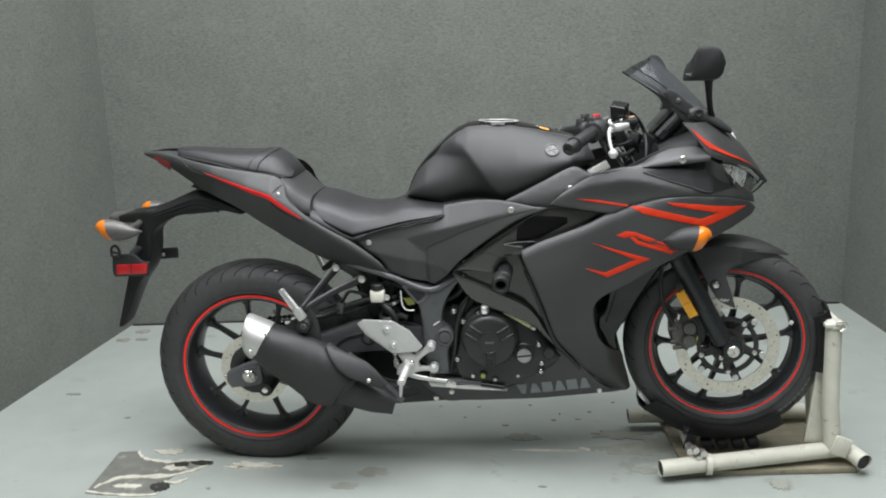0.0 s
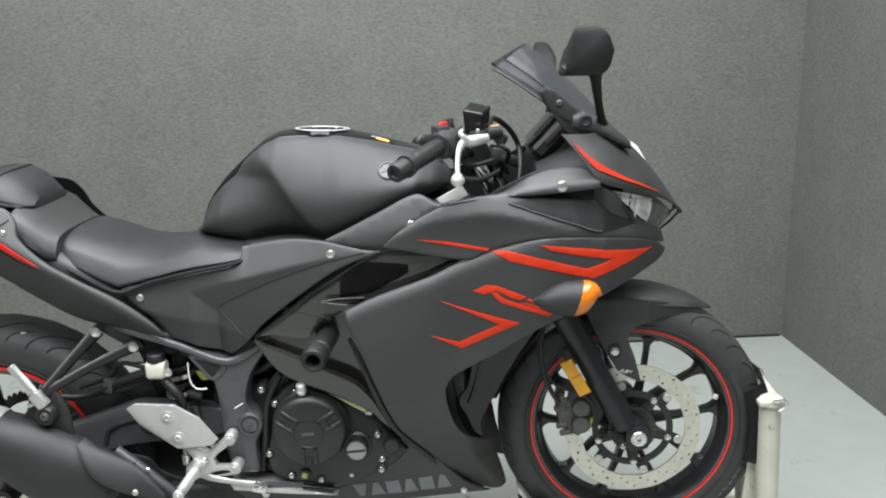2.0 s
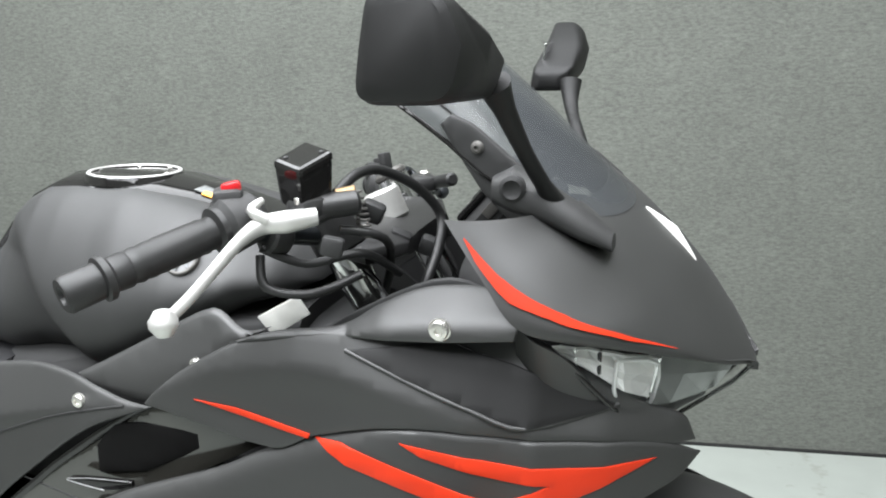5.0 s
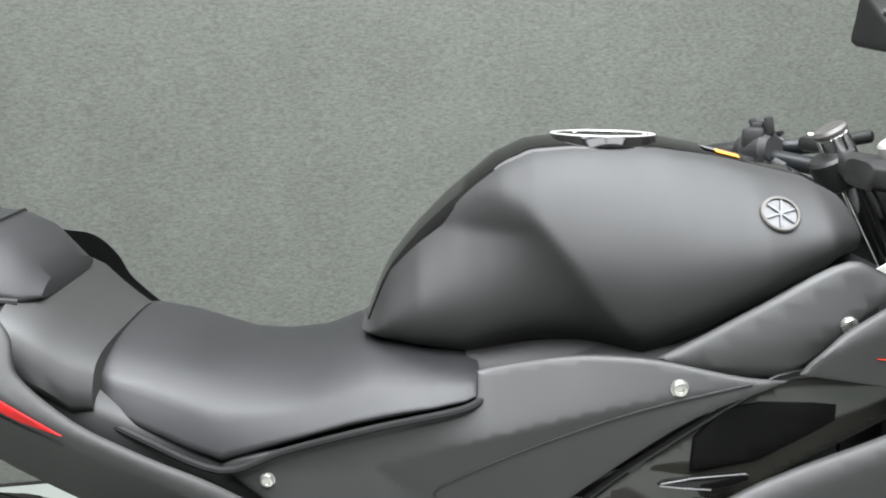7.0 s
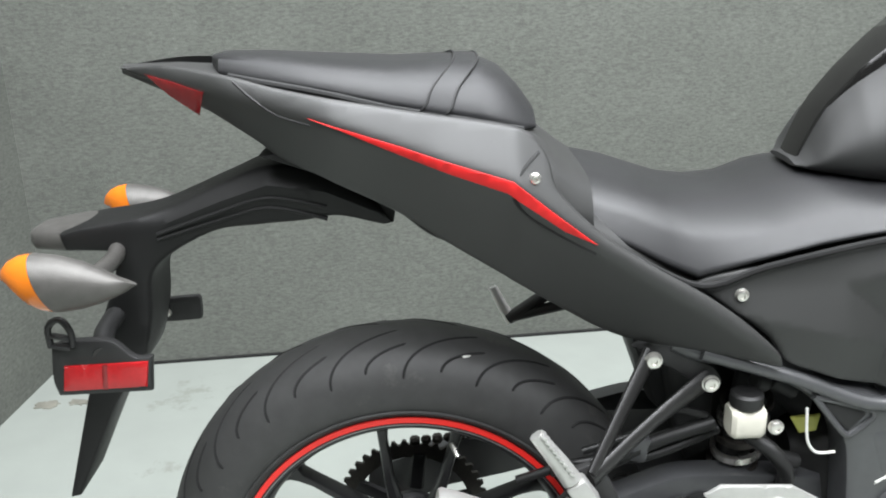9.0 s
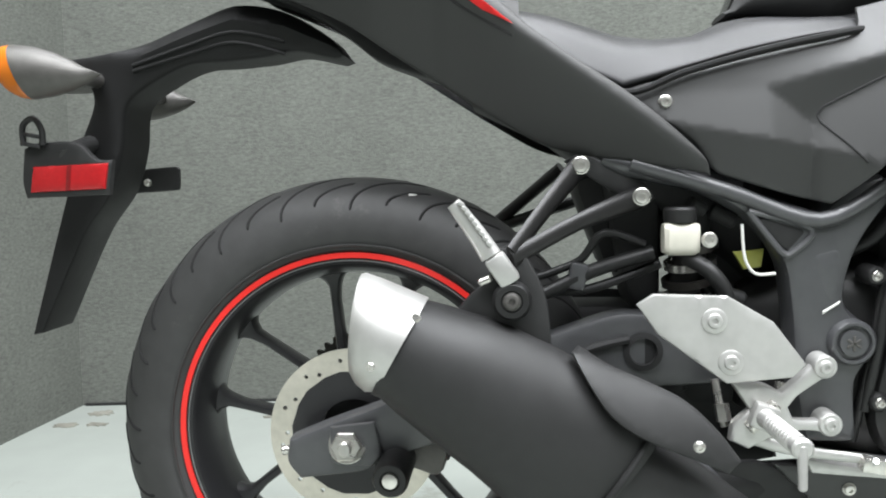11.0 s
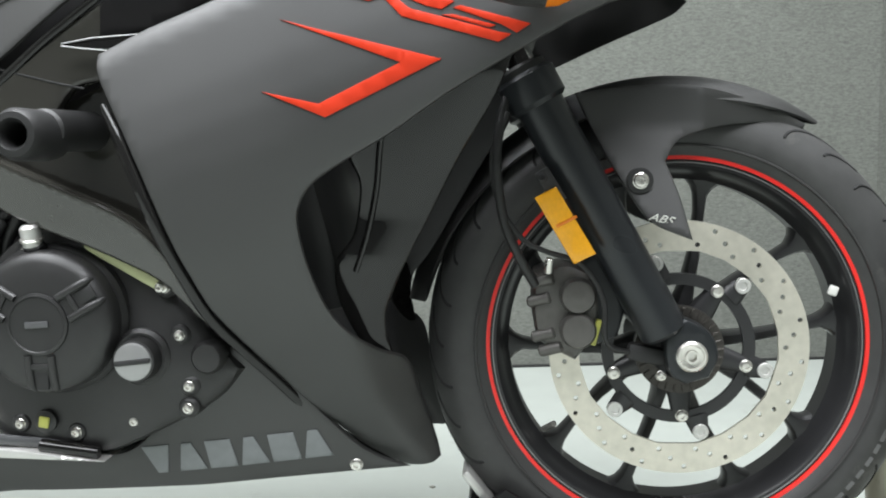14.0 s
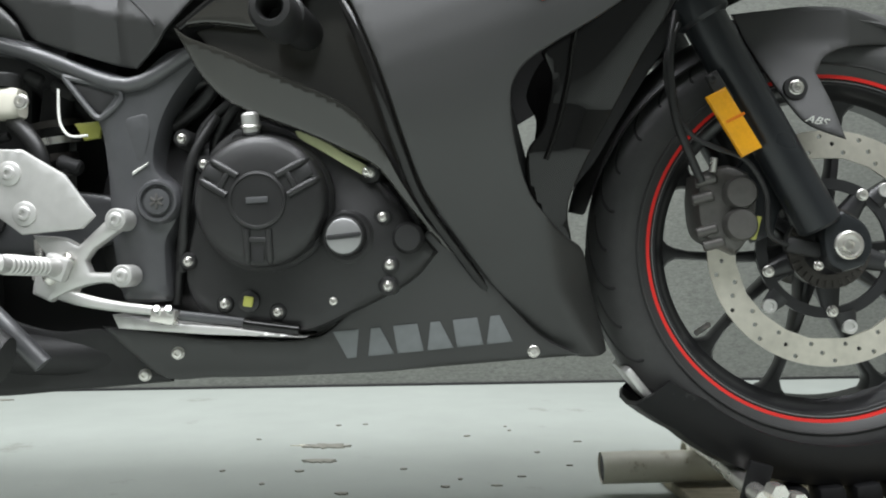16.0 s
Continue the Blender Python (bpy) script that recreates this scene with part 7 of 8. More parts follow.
part("return_spring", tube([(-0.20, -0.175, 0.40), (-0.205, -0.18, 0.36), (-0.215, -0.185, 0.335)], 0.006, 8, 4), ZINC, pedal)

# reservoir of the rear brake, with its hoses
rr = part("rear_reservoir", superloft([(-0.333, 0.550, 0.584, 0.014, 0.014), (-0.328, 0.547, 0.586, 0.018, 0.018), (-0.298, 0.547, 0.586, 0.018, 0.018), (-0.292, 0.550, 0.584, 0.014, 0.014)], 24, 4), MILKY, bike, "milky white rear brake reservoir with a black cap")
rr.location = (0, -0.158, 0.002)
part("reservoir_cap", lathe([(0.0185, 0), (0.0195, 0.004), (0.0195, 0.015), (0.0165, 0.018), (1e-5, 0.018)], (-0.313, 0, 0.586), 24, "z"), HOSE, rr)
screw(rr, -0.283, -0.02, 0.566, 0.009)
for pts, r in (([(-0.305, -0.155, 0.546), (-0.28, -0.17, 0.53), (-0.262, -0.172, 0.50), (-0.268, -0.165, 0.46)], 0.010), ([(-0.34, -0.13, 0.55), (-0.41, -0.135, 0.530), (-0.485, -0.14, 0.498), (-0.54, -0.145, 0.50)], 0.009),
               ([(-0.33, -0.12, 0.535), (-0.42, -0.13, 0.505), (-0.50, -0.13, 0.50), (-0.58, -0.12, 0.47)], 0.006), ([(-0.35, -0.13, 0.56), (-0.40, -0.14, 0.575), (-0.43, -0.13, 0.54), (-0.5, -0.13, 0.515)], 0.005)):
    part("brake_hose", tube(pts, r, 10, 6), HOSE, bike, "black brake hose")
part("spring_hook", tube([(-0.243, -0.165, 0.585), (-0.24, -0.168, 0.545), (-0.228, -0.168, 0.527), (-0.205, -0.168, 0.527)], 0.0018, 8, 4), PALE, bike)
part("yellow_tag", panel([(-0.243, 0.549), (-0.206, 0.552), (-0.209, 0.530), (-0.23, 0.527)], 0.125, 0.005, 0.002), YELLOW, bike, "olive yellow plastic connector")
for p, q in (((-0.27, -0.12, 0.60), (-0.24, -0.125, 0.585)), ((-0.26, -0.13, 0.50), (-0.23, -0.13, 0.49)), ((-0.30, -0.14, 0.61), (-0.28, -0.13, 0.60)), ((-0.25, -0.13, 0.47), (-0.24, -0.14, 0.44))):
    part("connector", rod(p, q, 0.010, 12, 0.003), INNER, bike)

# swingarm, axle, rear caliper
both("swingarm", [(-0.787, 0.328), (-0.735, 0.348), (-0.682, 0.366), (-0.575, 0.412), (-0.438, 0.460), (-0.37, 0.476), (-0.19, 0.457), (-0.18, 0.40), (-0.26, 0.385), (-0.42, 0.375), (-0.58, 0.325), (-0.67, 0.300), (-0.70, 0.285), (-0.775, 0.278), (-0.79, 0.300)], lambda x, z: lerp_table([(-0.8, 0.178), (-0.6, 0.158), (-0.35, 0.13), (-0.2, 0.115)], x), FRAME, bike, "dark grey swingarm", thick=0.035, roll=0.007)
part("arm_pocket", tube([(-0.452, -0.141, 0.382), (-0.445, -0.142, 0.412), (-0.42, -0.140, 0.432), (-0.37, -0.135, 0.444)], 0.006, 8, 5), INNER, bike)
part("arm_bore", lathe([(0.024, -0.125), (0.024, -0.135), (0.017, -0.136), (0.016, -0.13), (1e-5, -0.13)], (-0.352, 0, 0.428), 28), INNER, bike)
axle = part("rear_axle", rod((-0.714, -0.173, 0.3215), (-0.714, -0.192, 0.324), 0.0195, 6, 0.002), ZINC, bike, "bright rear axle nut")
part("axle_washer", rod((-0.714, -0.172, 0.3215), (-0.714, -0.180, 0.324), 0.0235, 28, 0.001), ZINC, axle)
part("axle_end", rod((-0.714, -0.18, 0.3215), (-0.714, -0.203, 0.324), 0.009, 16, 0.002), ZINC, axle)
part("adjuster_plate", panel([(-0.735, 0.345), (-0.68, 0.352), (-0.672, 0.31), (-0.685, 0.296), (-0.735, 0.300)], 0.181, 0.006, 0.003), FRAME, axle)
part("chain_adjuster", rod((-0.775, -0.16, 0.312), (-0.80, -0.16, 0.310), 0.006, 10, 0.001), ZINC, axle)
cal2 = part("rear_caliper", block((0.075, 0.05, 0.05), (-0.632, -0.11, 0.300), (0, 20, 0), 0.012), CALIPER, bike, "dark rear brake caliper")
part("caliper_boss", lathe([(0.022, -0.12), (0.022, -0.215), (0.019, -0.222), (0.012, -0.222), (0.011, -0.218), (1e-5, -0.218)], (-0.657, 0, 0.293), 26), HOSE, cal2)
part("boss_bolt", lathe([(0.009, -0.216), (0.009, -0.224), (0.006, -0.225), (1e-5, -0.225)], (-0.657, 0, 0.293), 14), ZINC, cal2)

# passenger footrest hanger
hang = part("footrest_hanger", tube([(-0.430, -0.158, 0.657), (-0.470, -0.205, 0.612), (-0.512, -0.255, 0.562)], [0.016, 0.012, 0.010], 10, 4, True, 0.5), FENDER, bike, "black A-shaped passenger footrest hanger")
part("hanger_stay", tube([(-0.358, -0.146, 0.618), (-0.435, -0.20, 0.592), (-0.512, -0.255, 0.556)], [0.015, 0.010, 0.010], 10, 4, True, 0.5), FENDER, hang)
part("hanger_plate", panel([(-0.448, 0.662), (-0.425, 0.674), (-0.352, 0.634), (-0.340, 0.616), (-0.356, 0.604), (-0.385, 0.622)], 0.150, 0.012, 0.004), PLASTIC, hang)
screw(hang, -0.430, -0.174, 0.657, 0.0105)
screw(hang, -0.358, -0.162, 0.619, 0.0105)
part("hanger_foot", panel([(-0.530, 0.565), (-0.512, 0.572), (-0.494, 0.556), (-0.474, 0.51), (-0.468, 0.448), (-0.585, 0.482), (-0.562, 0.512), (-0.538, 0.535)], 0.250, 0.010, 0.004), PLASTIC, hang, "dark tab that carries the muffler")
part("exhaust_mount", lathe([(0.0215, -0.245), (0.0215, -0.268), (0.018, -0.273), (0.012, -0.273), (0.011, -0.270), (1e-5, -0.270)], (-0.512, 0, 0.511), 30), HOSE, hang, "round rubber exhaust mount")
screw(hang, -0.512, -0.271, 0.511, 0.010, CALIPER)
ppeg = part("passenger_footrest", tube([(-0.574, -0.262, 0.618), (-0.550, -0.262, 0.585), (-0.534, -0.262, 0.560)], [0.008, 0.0105, 0.012], 10, 3, True, 0.75), ALLOY, bike, "silver folding passenger footrest")
part("peg_block", block((0.024, 0.022, 0.036), (-0.522, -0.262, 0.545), (0, -34, 0), 0.004), ALLOY, ppeg)
for k in range(9):
    f = k / 8
    part("peg_tooth", block((0.007, 0.016, 0.004), (-0.566 + 0.030 * f, -0.264, 0.618 - 0.044 * f), (0, 35, 0), 0.001), ALLOY, ppeg)
part("peg_pivot", rod((-0.548, -0.262, 0.530), (-0.534, -0.262, 0.536), 0.005, 10, 0.002), ZINC, ppeg)
part("passenger_footrest", tube([(-0.585, 0.22, 0.60), (-0.57, 0.215, 0.57), (-0.555, 0.21, 0.545)], [0.007, 0.009, 0.010], 10, 3, True, 0.75), ALLOY, bike, "silver folding passenger footrest")
part("far_hanger", tube([(-0.434, 0.155, 0.656), (-0.50, 0.19, 0.60), (-0.56, 0.21, 0.55)], 0.010, 10, 4), ENGINE, bike)
part("far_hanger_stay", tube([(-0.56, 0.21, 0.552), (-0.47, 0.18, 0.585), (-0.36, 0.15, 0.62)], 0.009, 10, 4), ENGINE, bike)
part("inner_mudguard", panel([(-0.395, 0.645), (-0.322, 0.645), (-0.322, 0.47), (-0.352, 0.46), (-0.372, 0.52)], 0.075, 0.15, 0.01), INNER, bike, "black inner mudguard behind the shock")
part("hose_clamp", block((0.022, 0.02, 0.034), (-0.432, -0.135, 0.522), (0, 12, 0), 0.004), FRAME, bike)

# exhaust: a stubby can swept up to the rear, from sections (top, bottom, half width)
def can_ring(top, low, half, lean=0.0, n=40):
    t, b = Vector((top[0], 0, top[1])), Vector((low[0], 0, low[1]))
    c, h = (t + b) / 2, (t - b) / 2
    ax = Vector((-h.z, 0, h.x)).normalized()
    return [c + h * math.sin(a) + Vector((0, -0.252 + half * math.cos(a), 0)) + ax * lean * abs(math.cos(a)) for a in np.linspace(0, 2 * math.pi, n, endpoint=False)]


CAN = [((-0.614, 0.512), (-0.670, 0.406), 0.0565), ((-0.602, 0.5095), (-0.660, 0.402), 0.0575), ((-0.585, 0.505), (-0.643, 0.386), 0.062), ((-0.537, 0.491), (-0.600, 0.350), 0.064), ((-0.50, 0.475), (-0.560, 0.318), 0.064), ((-0.465, 0.458), (-0.527, 0.288), 0.062),
       ((-0.43, 0.438), (-0.500, 0.269), 0.060), ((-0.387, 0.412), (-0.464, 0.263), 0.056), ((-0.352, 0.388), (-0.442, 0.264), 0.052), ((-0.343, 0.380), (-0.434, 0.266), 0.046)]
SHROUD = [((-0.366, 0.368), (-0.440, 0.275), 0.044), ((-0.33, 0.345), (-0.385, 0.258), 0.042), ((-0.295, 0.318), (-0.33, 0.243), 0.034), ((-0.255, 0.288), (-0.27, 0.236), 0.02)]
muff = part("muffler", loft([can_ring(*c) for c in CAN]), PLASTIC, bike, "stubby black muffler with a silver end cap")
CAP = [((-0.604, 0.513), (-0.664, 0.409), 0.0595), ((-0.625, 0.522), (-0.677, 0.409), 0.0595), ((-0.655, 0.535), (-0.687, 0.418), 0.056), ((-0.674, 0.542), (-0.692, 0.428), 0.052), ((-0.678, 0.541), (-0.692, 0.434), 0.049), ((-0.675, 0.534), (-0.687, 0.442), 0.044), ((-0.658, 0.526), (-0.672, 0.436), 0.042)]
part("end_cap", loft([can_ring(*c) for c in CAP], False), ALLOY, muff, "brushed silver muffler end cap")
part("outlet", loft([can_ring((-0.673, 0.533), (-0.686, 0.443), 0.044), can_ring((-0.645, 0.52), (-0.660, 0.43), 0.042)]), INNER, muff, "dark exhaust outlet")
part("cap_rivet", rod((-0.612, -0.306, 0.500), (-0.612, -0.311, 0.501), 0.005, 12, 0.001), ZINC, muff)
part("cap_rivet", rod((-0.662, -0.306, 0.448), (-0.662, -0.311, 0.448), 0.005, 12, 0.001), ZINC, muff)
part("pipe_cover", loft([can_ring(*c) for c in SHROUD]), PLASTIC, muff, "black cover over the exhaust pipe")
part("can_rim", tube(can_ring((-0.352, 0.390), (-0.443, 0.262), 0.053, n=36), 0.004, 8, 0, False), INNER, muff)


def shield(x, z):
    """Raised heat shield that hugs the lower end of the can."""
    d = (z - lerp_table([(-0.465, 0.353), (-0.395, 0.327), (-0.28, 0.29)], x)) / 0.118
    return 0.252 + lerp_table([(-0.45, 0.074), (-0.36, 0.068), (-0.27, 0.045)], x) * math.sqrt(max(0.04, 1 - d * d))


part("heat_shield", panel([(-0.449, 0.456), (-0.432, 0.425), (-0.412, 0.396), (-0.386, 0.376), (-0.359, 0.363), (-0.31, 0.341), (-0.287, 0.329), (-0.272, 0.342), (-0.298, 0.376), (-0.330, 0.405), (-0.367, 0.424), (-0.408, 0.442), (-0.440, 0.461)], shield, 0.007, 0.005, 0.008), PLASTIC, muff, "black exhaust heat shield")
part("exhaust_pipe", tube([(-0.452, -0.245, 0.345), (-0.39, -0.21, 0.29), (-0.30, -0.12, 0.255), (-0.1, -0.07, 0.25), (0.1, -0.05, 0.26), (0.2, -0.05, 0.33)], 0.026, 16, 5), INNER, muff)
# added backing, no real part: a dark sheet for the shade behind the pivot
part("gap_backing", panel([(-0.44, 0.47), (-0.24, 0.47), (-0.16, 0.33), (-0.16, 0.26), (-0.33, 0.235), (-0.42, 0.30)], 0.03, 0.08, 0.01), INNER, bike, "added dark backing that stands for the shade round the swingarm pivot")
part("sump_guard", panel([(-0.171, 0.309), (-0.111, 0.299), (-0.031, 0.293), (0.042, 0.283), (0.064, 0.280), (-0.053, 0.284), (-0.163, 0.292)], 0.180, 0.08, 0.002, curved=False), ALLOY, bike, "bright metal edge along the engine sump")
part("strut", tube([(-0.405, -0.20, 0.400), (-0.33, -0.20, 0.335), (-0.25, -0.19, 0.25)], 0.012, 10, 3), FRAME, bike, "dark diagonal strut")
for p in ((-0.322, -0.318, 0.366), (-0.335, -0.215, 0.360)):
    screw(bike, *p, 0.006)
# loose fasteners on the bodywork
for x, y, z, r in ((0.082, -side_cover_w(0.082, 0.83) - 0.0015, 0.829, 0.009), (-0.331, -side_cover_w(-0.331, 0.729) - 0.001, 0.729, 0.008), (-0.017, -0.1875, 0.697, 0.0095), (0.245, -tank_trim(0.245, 0.886) - 0.001, 0.888, 0.0085),
                   (0.538, -cockpit(0.538, 0.969) - 0.001, 0.970, 0.0105), (0.338, -belly(0.338, 0.256) - 0.001, 0.256, 0.0075), (-0.105, -belly(-0.105, 0.262) - 0.001, 0.258, 0.008), (-0.155, -0.117, 0.228, 0.008)):
    screw(bike, x, y, z, r)

# ---- rear fender, plate carrier and lamps ----
FOLD = [(-1.10, 0.793), (-1.0, 0.806), (-0.926, 0.834), (-0.867, 0.853), (-0.80, 0.843), (-0.73, 0.812)]


def fender_fold(x, z):
    """Half width of the rear fender: a sloping top and a hollow flank under a fold."""
    d = z - lerp_table(FOLD, x)
    near = min(1.0, max(0.0, (x + 1.03) / 0.05))
    return 0.058 - near * (0.75 * soft(d, 0.002) + 0.30 * soft(-d, 0.002))


carrier = part("rear_fender", panel([(-0.867, 0.873), (-0.805, 0.864), (-0.745, 0.830), (-0.722, 0.803), (-0.735, 0.800), (-0.786, 0.811), (-0.830, 0.805), (-0.883, 0.801), (-0.932, 0.797), (-0.985, 0.772), (-1.013, 0.746), (-1.021, 0.690), (-1.036, 0.635), (-1.077, 0.579),
                                     (-1.143, 0.446), (-1.157, 0.443), (-1.115, 0.58), (-1.080, 0.690), (-1.056, 0.748), (-1.060, 0.778), (-1.110, 0.780), (-1.115, 0.800), (-1.090, 0.807), (-1.045, 0.813), (-0.998, 0.823), (-0.926, 0.852)], fender_fold, 0.085, 0.005, 0.010, creases=(FOLD,)), SHELL, bike, "dark plastic rear fender and plate carrier")
rear_end.append(carrier)
for off in (0.012, 0.022):
    line = [(x, z - off - 0.10 * (x + 0.93) * off / 0.022) for x, z in FOLD[1:5]]
    part("fender_crease", tube([(x, -fender_fold(x, z) - 0.0002, z) for x, z in line], 0.0028, 8, 4), SHELL, carrier, "moulded rib along the fender")
under = part("under_tail", panel([(-0.868, 0.893), (-0.77, 0.857), (-0.718, 0.826), (-0.674, 0.792), (-0.60, 0.765), (-0.66, 0.84), (-0.80, 0.90)], 0.085, 0.06, 0.004), SHELL, bike, "black panel under the tail")
rear_end.append(under)
part("plate_lamp", superloft([(-1.165, 0.776, 0.795, 0.02, 0.018), (-1.155, 0.772, 0.800, 0.035, 0.03), (-1.11, 0.77, 0.806, 0.05, 0.045), (-1.03, 0.775, 0.810, 0.05, 0.045), (-1.0, 0.785, 0.808, 0.03, 0.03)], 24, 3), CALIPER, carrier, "grey plate lamp housing")
part("side_tab", panel([(-1.07, 0.663), (-1.0, 0.668), (-0.995, 0.664), (-0.996, 0.637), (-1.0, 0.633), (-1.07, 0.629)], -0.075, 0.008, 0.003), PLASTIC, carrier, "black metal tab")
screw(carrier, -1.042, 0.0735, 0.645, 0.0055, ZINC)
part("plate_bracket", panel([(-1.112, 0.690), (-1.098, 0.697), (-1.045, 0.697), (-1.020, 0.676), (-1.000, 0.675), (-1.005, 0.632), (-1.112, 0.629), (-1.116, 0.650)], 0.133, 0.010, 0.004), PLASTIC, carrier, "dark bracket that holds the reflector")
part("bracket_arm", tube([(-1.06, -0.04, 0.70), (-1.065, -0.09, 0.69), (-1.055, -0.13, 0.678)], 0.012, 10, 3), PLASTIC, carrier)
part("bracket_hook", tube([(-1.108, -0.138, 0.694), (-1.108, -0.138, 0.718), (-1.094, -0.138, 0.727), (-1.084, -0.138, 0.712), (-1.084, -0.138, 0.694)], 0.004, 8, 4), PLASTIC, carrier)
for k in range(2):
    part("bracket_fin", block((0.022, 0.010, 0.005), (-1.096, -0.138, 0.706 - 0.012 * k), (0, 12, 0), 0.002), PLASTIC, carrier)
refl2 = part("rear_reflector", panel([(-1.100, 0.668), (-1.004, 0.671), (-1.009, 0.639), (-1.105, 0.636)], 0.166, 0.010, 0.003, curved=False), RED_LENS, bike, "red rectangular side reflector")
part("reflector_rib", panel([(-1.056, 0.669), (-1.050, 0.669), (-1.053, 0.638), (-1.059, 0.638)], 0.1666, 0.002, 0.0008, curved=False), TAIL_LENS, refl2)
for s, sy, dz in ((-1, 0.192, 0.023), (1, 0.13, 0.016)):
    rings = []
    for x, r in ((-1.006, 0.005), (-1.02, 0.014), (-1.040, 0.023), (-1.065, 0.030), (-1.090, 0.033)):
        rings.append([(x - 0.012 * math.sin(a), s * (sy + math.cos(a) * r * 0.85), 0.757 + dz + math.sin(a) * r) for a in np.linspace(0, 2 * math.pi, 24, endpoint=False)])
    sig = part("turn_signal", loft(rings), CALIPER, bike, "grey turn signal with an amber lens")
    rings = []
    for x, r in ((-1.0905, 0.0328), (-1.103, 0.031), (-1.114, 0.026), (-1.122, 0.018), (-1.126, 0.007)):
        rings.append([(x - 0.012 * math.sin(a), s * (sy + math.cos(a) * r * 0.85), 0.757 + dz + math.sin(a) * r) for a in np.linspace(0, 2 * math.pi, 24, endpoint=False)])
    part("amber_lens", loft(rings), AMBER, sig, "amber lens")
    part("signal_stem", tube([(-1.06, s * 0.045, 0.786), (-1.045, s * sy * 0.55, 0.778), (-1.045, s * (sy - 0.012), 0.757 + dz)], 0.010, 10, 3), CALIPER, sig)

for ob in rear_end:
    ob.location.y += REAR_OFF

# ---- wheel chock under the front wheel ----
chock = thing("wheel_chock", "cream tube wheel chock with a black cradle on a plywood board", "wheel chock", at=(0.78, 0, 0))
chock.location = (0, 0, 0)
TR = 0.0245
for a, b in (((0.512, -0.195, 0.045), (1.062, -0.072, 0.058)), ((0.455, 0.17, 0.045), (1.06, 0.215, 0.052))):
    t = part("base_tube", tube([a, b], TR, 24, 0, False), CREAM, chock, "cream painted base tube with an open end")
    d = (Vector(b) - Vector(a)).normalized()
    part("tube_bore", rod(Vector(a) + d * 0.003, Vector(a) + d * 0.012, TR * 0.86, 20), INNER, t)
part("tube_elbow", tube([(1.055, -0.073, 0.058), (1.082, -0.082, 0.056), (1.108, -0.145, 0.050)], TR, 24, 5, False), CREAM, chock)
part("tube_bore", rod((1.1065, -0.1415, 0.0503), (1.104, -0.1365, 0.0507), TR * 0.86, 20), INNER, chock)
part("cross_tube", tube([(1.068, -0.065, 0.056), (1.06, 0.21, 0.052)], TR * 0.8, 20, 0), CREAM, chock)
part("upright", tube([(1.035, -0.085, 0.06), (1.018, -0.085, 0.20), (1.010, -0.08, 0.455)], 0.025, 20, 0), CREAM, chock, "cream upright tube")
part("upright", tube([(1.035, 0.09, 0.06), (1.018, 0.085, 0.20), (1.010, 0.08, 0.455)], 0.025, 20, 0), CREAM, chock, "cream upright tube")
part("brace", panel([(0.995, 0.46), (1.005, 0.46), (1.035, 0.07), (0.96, 0.07)], 0.06, 0.006, 0.003), CREAM, chock)
part("top_plate", block((0.05, 0.22, 0.012), (1.005, 0, 0.46), (0, -6, 0), 0.003), CREAM, chock)
for y in (-0.085, 0.085):
    part("upright_cap", lathe([(0.028, 0.0), (0.028, 0.012), (0.02, 0.018), (1e-5, 0.018)], (1.010, y, 0.452), 20, "z"), CREAM, chock)
    part("ring_pin", tube([(1.005, y - 0.03, 0.47), (1.025, y - 0.035, 0.475), (1.035, y - 0.03, 0.46), (1.02, y - 0.03, 0.445)], 0.004, 8, 5), ZINC, chock)
    part("foot_clamp", block((0.05, 0.012, 0.06), (1.048, y - 0.03, 0.085), (0, 20, 0), 0.003), CREAM, chock)
for x, y in ((0.655, -0.181), (0.60, 0.20)):
    part("tube_strap", lathe([(TR + 0.001, -0.008), (TR + 0.007, -0.008), (TR + 0.007, 0.008), (TR + 0.001, 0.008), (TR + 0.001, -0.008)], (x, y + 0.010, 0.050), 28, "x"), CREAM, chock)
# cradle: a bent steel trough that follows the tyre
def arc(a, r):
    return Vector((FRONT[0] + math.cos(radians(a)) * r, 0, FRONT[2] + math.sin(radians(a)) * r))


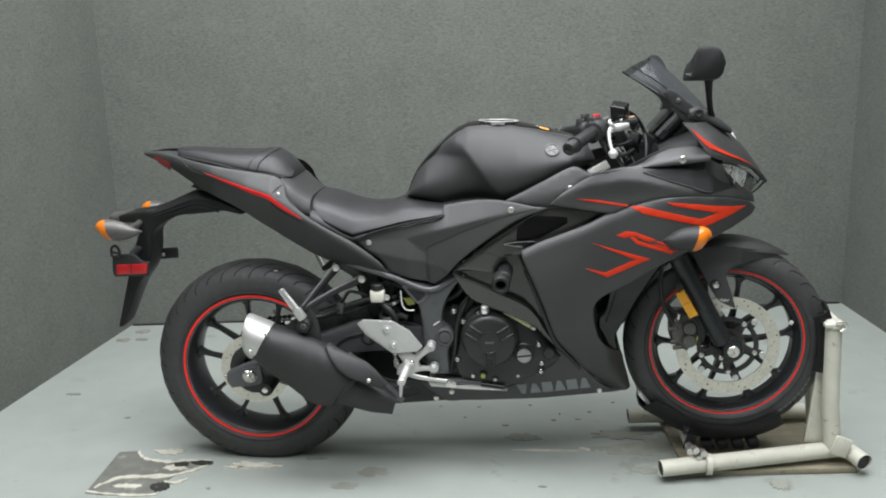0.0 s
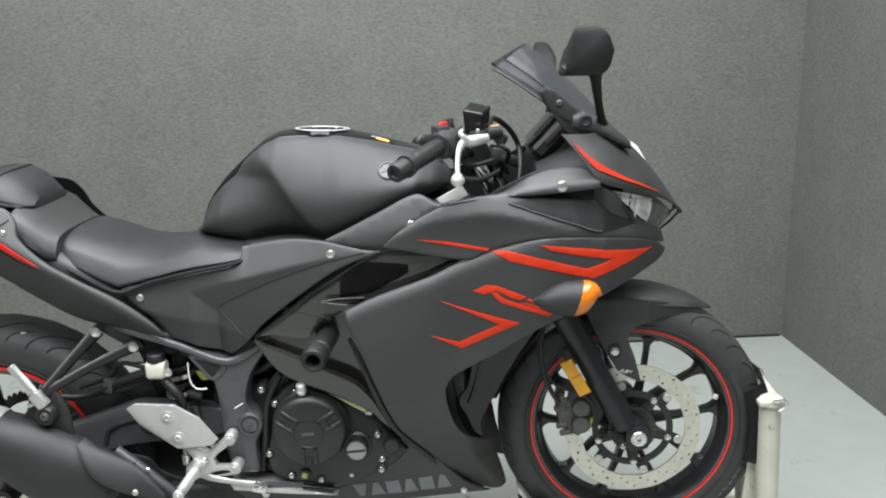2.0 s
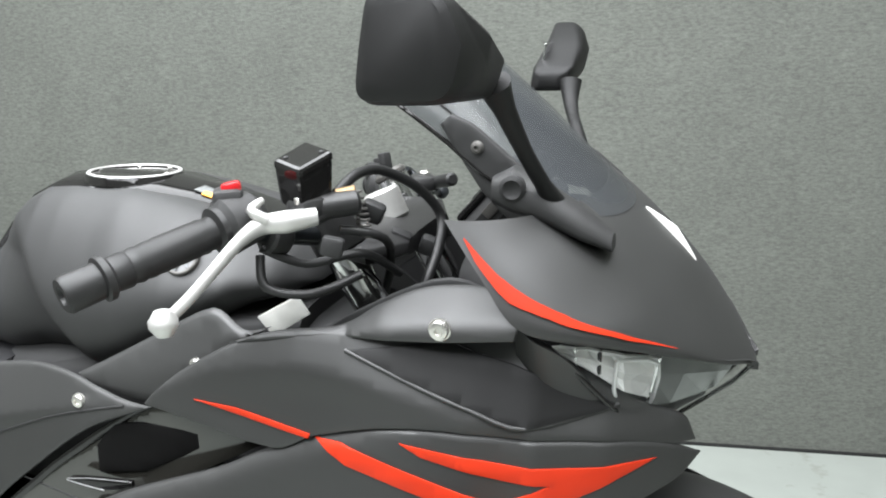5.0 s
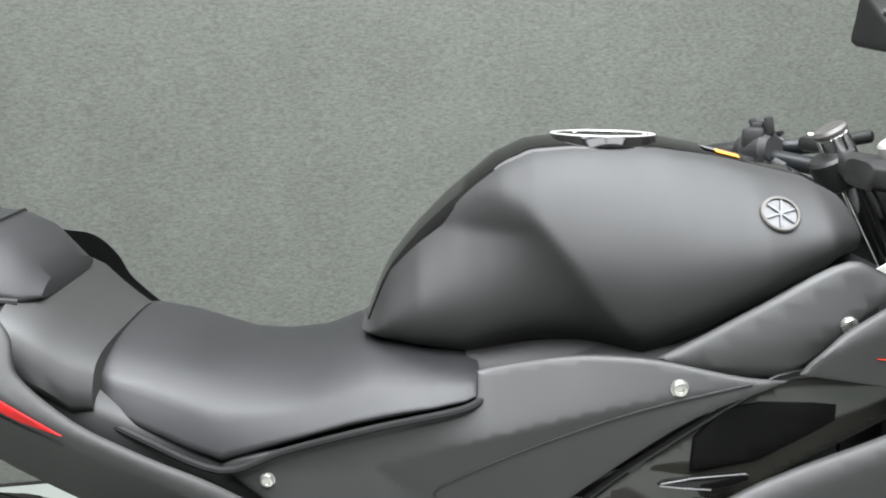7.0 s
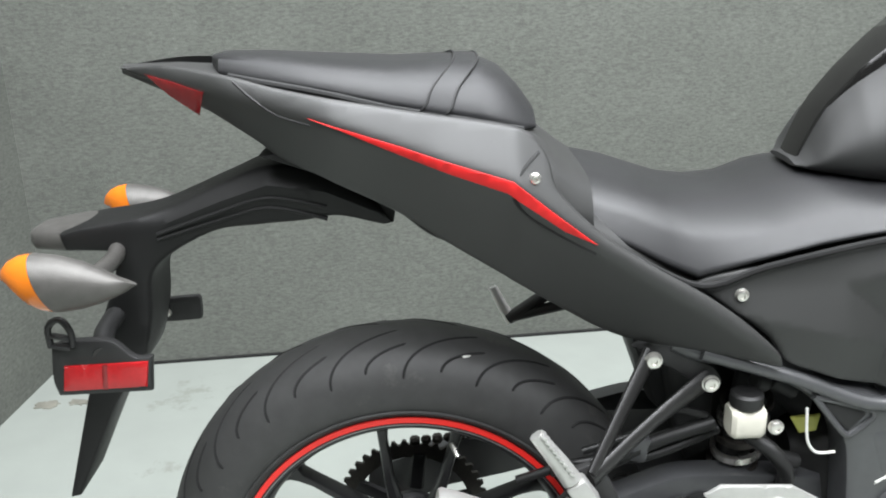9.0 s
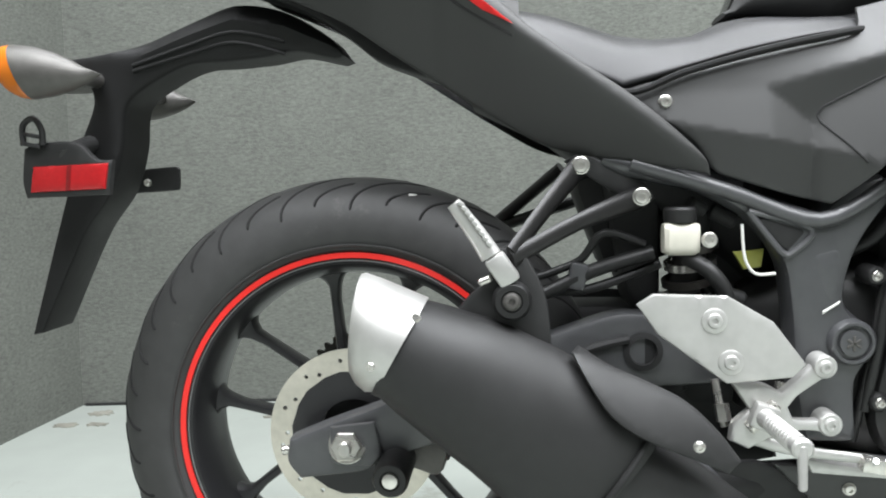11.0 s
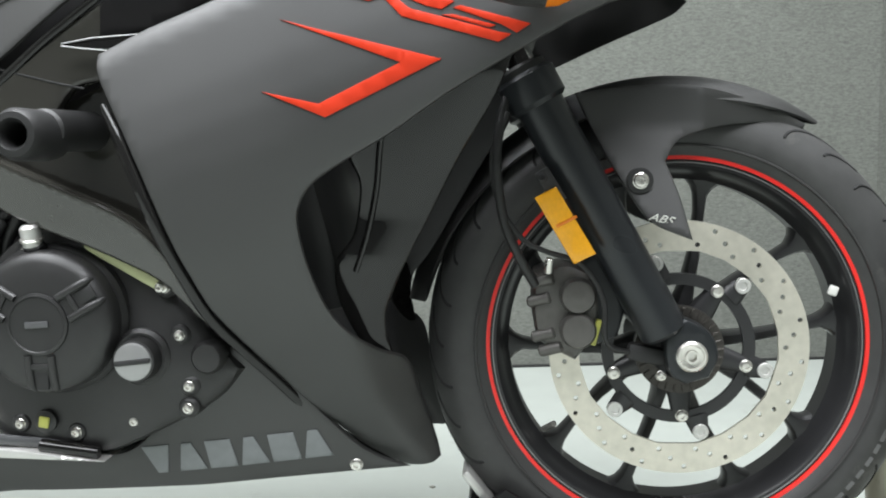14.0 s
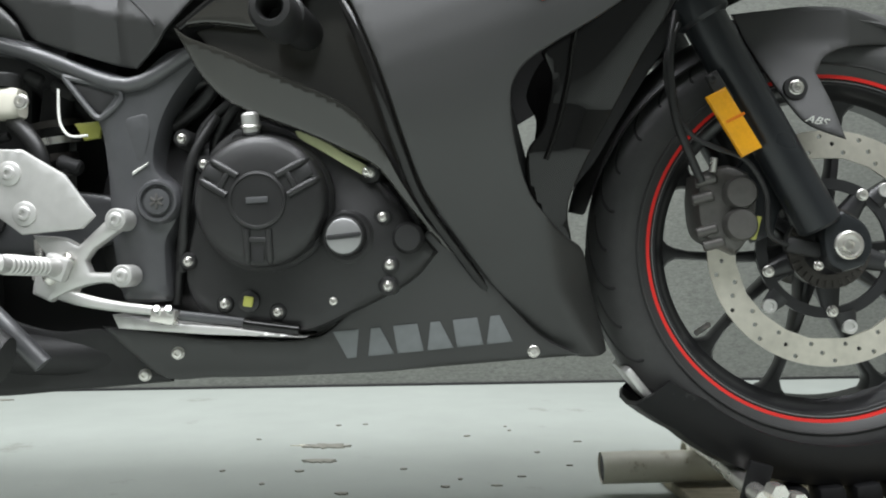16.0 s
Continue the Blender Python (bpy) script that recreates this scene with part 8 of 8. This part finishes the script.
bm = bmesh.new()
rows = []
for k in range(25):
    a = 219 + (306 - 219) * k / 24
    row = []
    for y, r in ((-0.086, 0.250), (-0.084, 0.28), (-0.07, 0.303), (-0.03, 0.311), (0.03, 0.311), (0.07, 0.303), (0.083, 0.285), (0.085, 0.262)):
        if k < 3:
            r += 0.005 * (3 - k)
        q = arc(a, r)
        row.append(bm.verts.new((q.x, y, q.z)))
    rows.append(row)
for p, q in zip(rows, rows[1:]):
    for i in range(7):
        bm.faces.new((p[i], p[i + 1], q[i + 1], q[i]))
bmesh.ops.recalc_face_normals(bm, faces=bm.faces)
bmesh.ops.solidify(bm, geom=bm.faces[:], thickness=0.006)
part("cradle", bm, CRADLE, chock, "black steel tyre cradle")
bm = bmesh.new()
rows = []
for k in range(13):
    a = -16 + 38 * k / 12
    row = []
    for y, r in ((-0.088, 0.25), (-0.086, 0.28), (-0.07, 0.303), (0.0, 0.313), (0.07, 0.303), (0.086, 0.28), (0.088, 0.25)):
        q = arc(a, r)
        row.append(bm.verts.new((q.x + 0.002, y, q.z)))
    rows.append(row)
for p, q in zip(rows, rows[1:]):
    for i in range(6):
        bm.faces.new((p[i], p[i + 1], q[i + 1], q[i]))
bmesh.ops.recalc_face_normals(bm, faces=bm.faces)
bmesh.ops.solidify(bm, geom=bm.faces[:], thickness=0.006)
part("front_stop", bm, CRADLE, chock, "black steel front tyre stop")
part("stop_pad", block((0.03, 0.17, 0.075), (0.993, 0, 0.430), (0, -8, 0), 0.006), CRADLE, chock)
part("cradle_lip", block((0.012, 0.12, 0.055), (0.478, 0, 0.205), (0, -38, 0), 0.005), ALLOY, chock, "worn bright lip of the cradle")
part("pivot_rod", rod((0.605, -0.165, 0.085), (0.60, 0.18, 0.085), 0.012, 16), ZINC, chock)
for x, z in ((0.612, 0.098), (0.635, 0.088), (0.622, 0.072)):
    part("pivot_nut", rod((x, -0.165, z), (x + 0.004, -0.185, z), 0.011, 6), ZINC, chock)
part("pivot_ear", block((0.03, 0.008, 0.05), (0.608, -0.12, 0.095), (0, 15, 0), 0.003), CRADLE, chock)
for k in range(4):
    part("cradle_tooth", block((0.035, 0.05, 0.03), (0.67 + 0.045 * k, -0.06, 0.062 + 0.004 * k), (0, -8, 0), 0.008), CRADLE, chock)
part("board", block((0.50, 0.42, 0.018), (0.83, 0.07, 0.010), (0, 0, 5), 0.003), PLYWOOD, chock, "stained plywood base board")
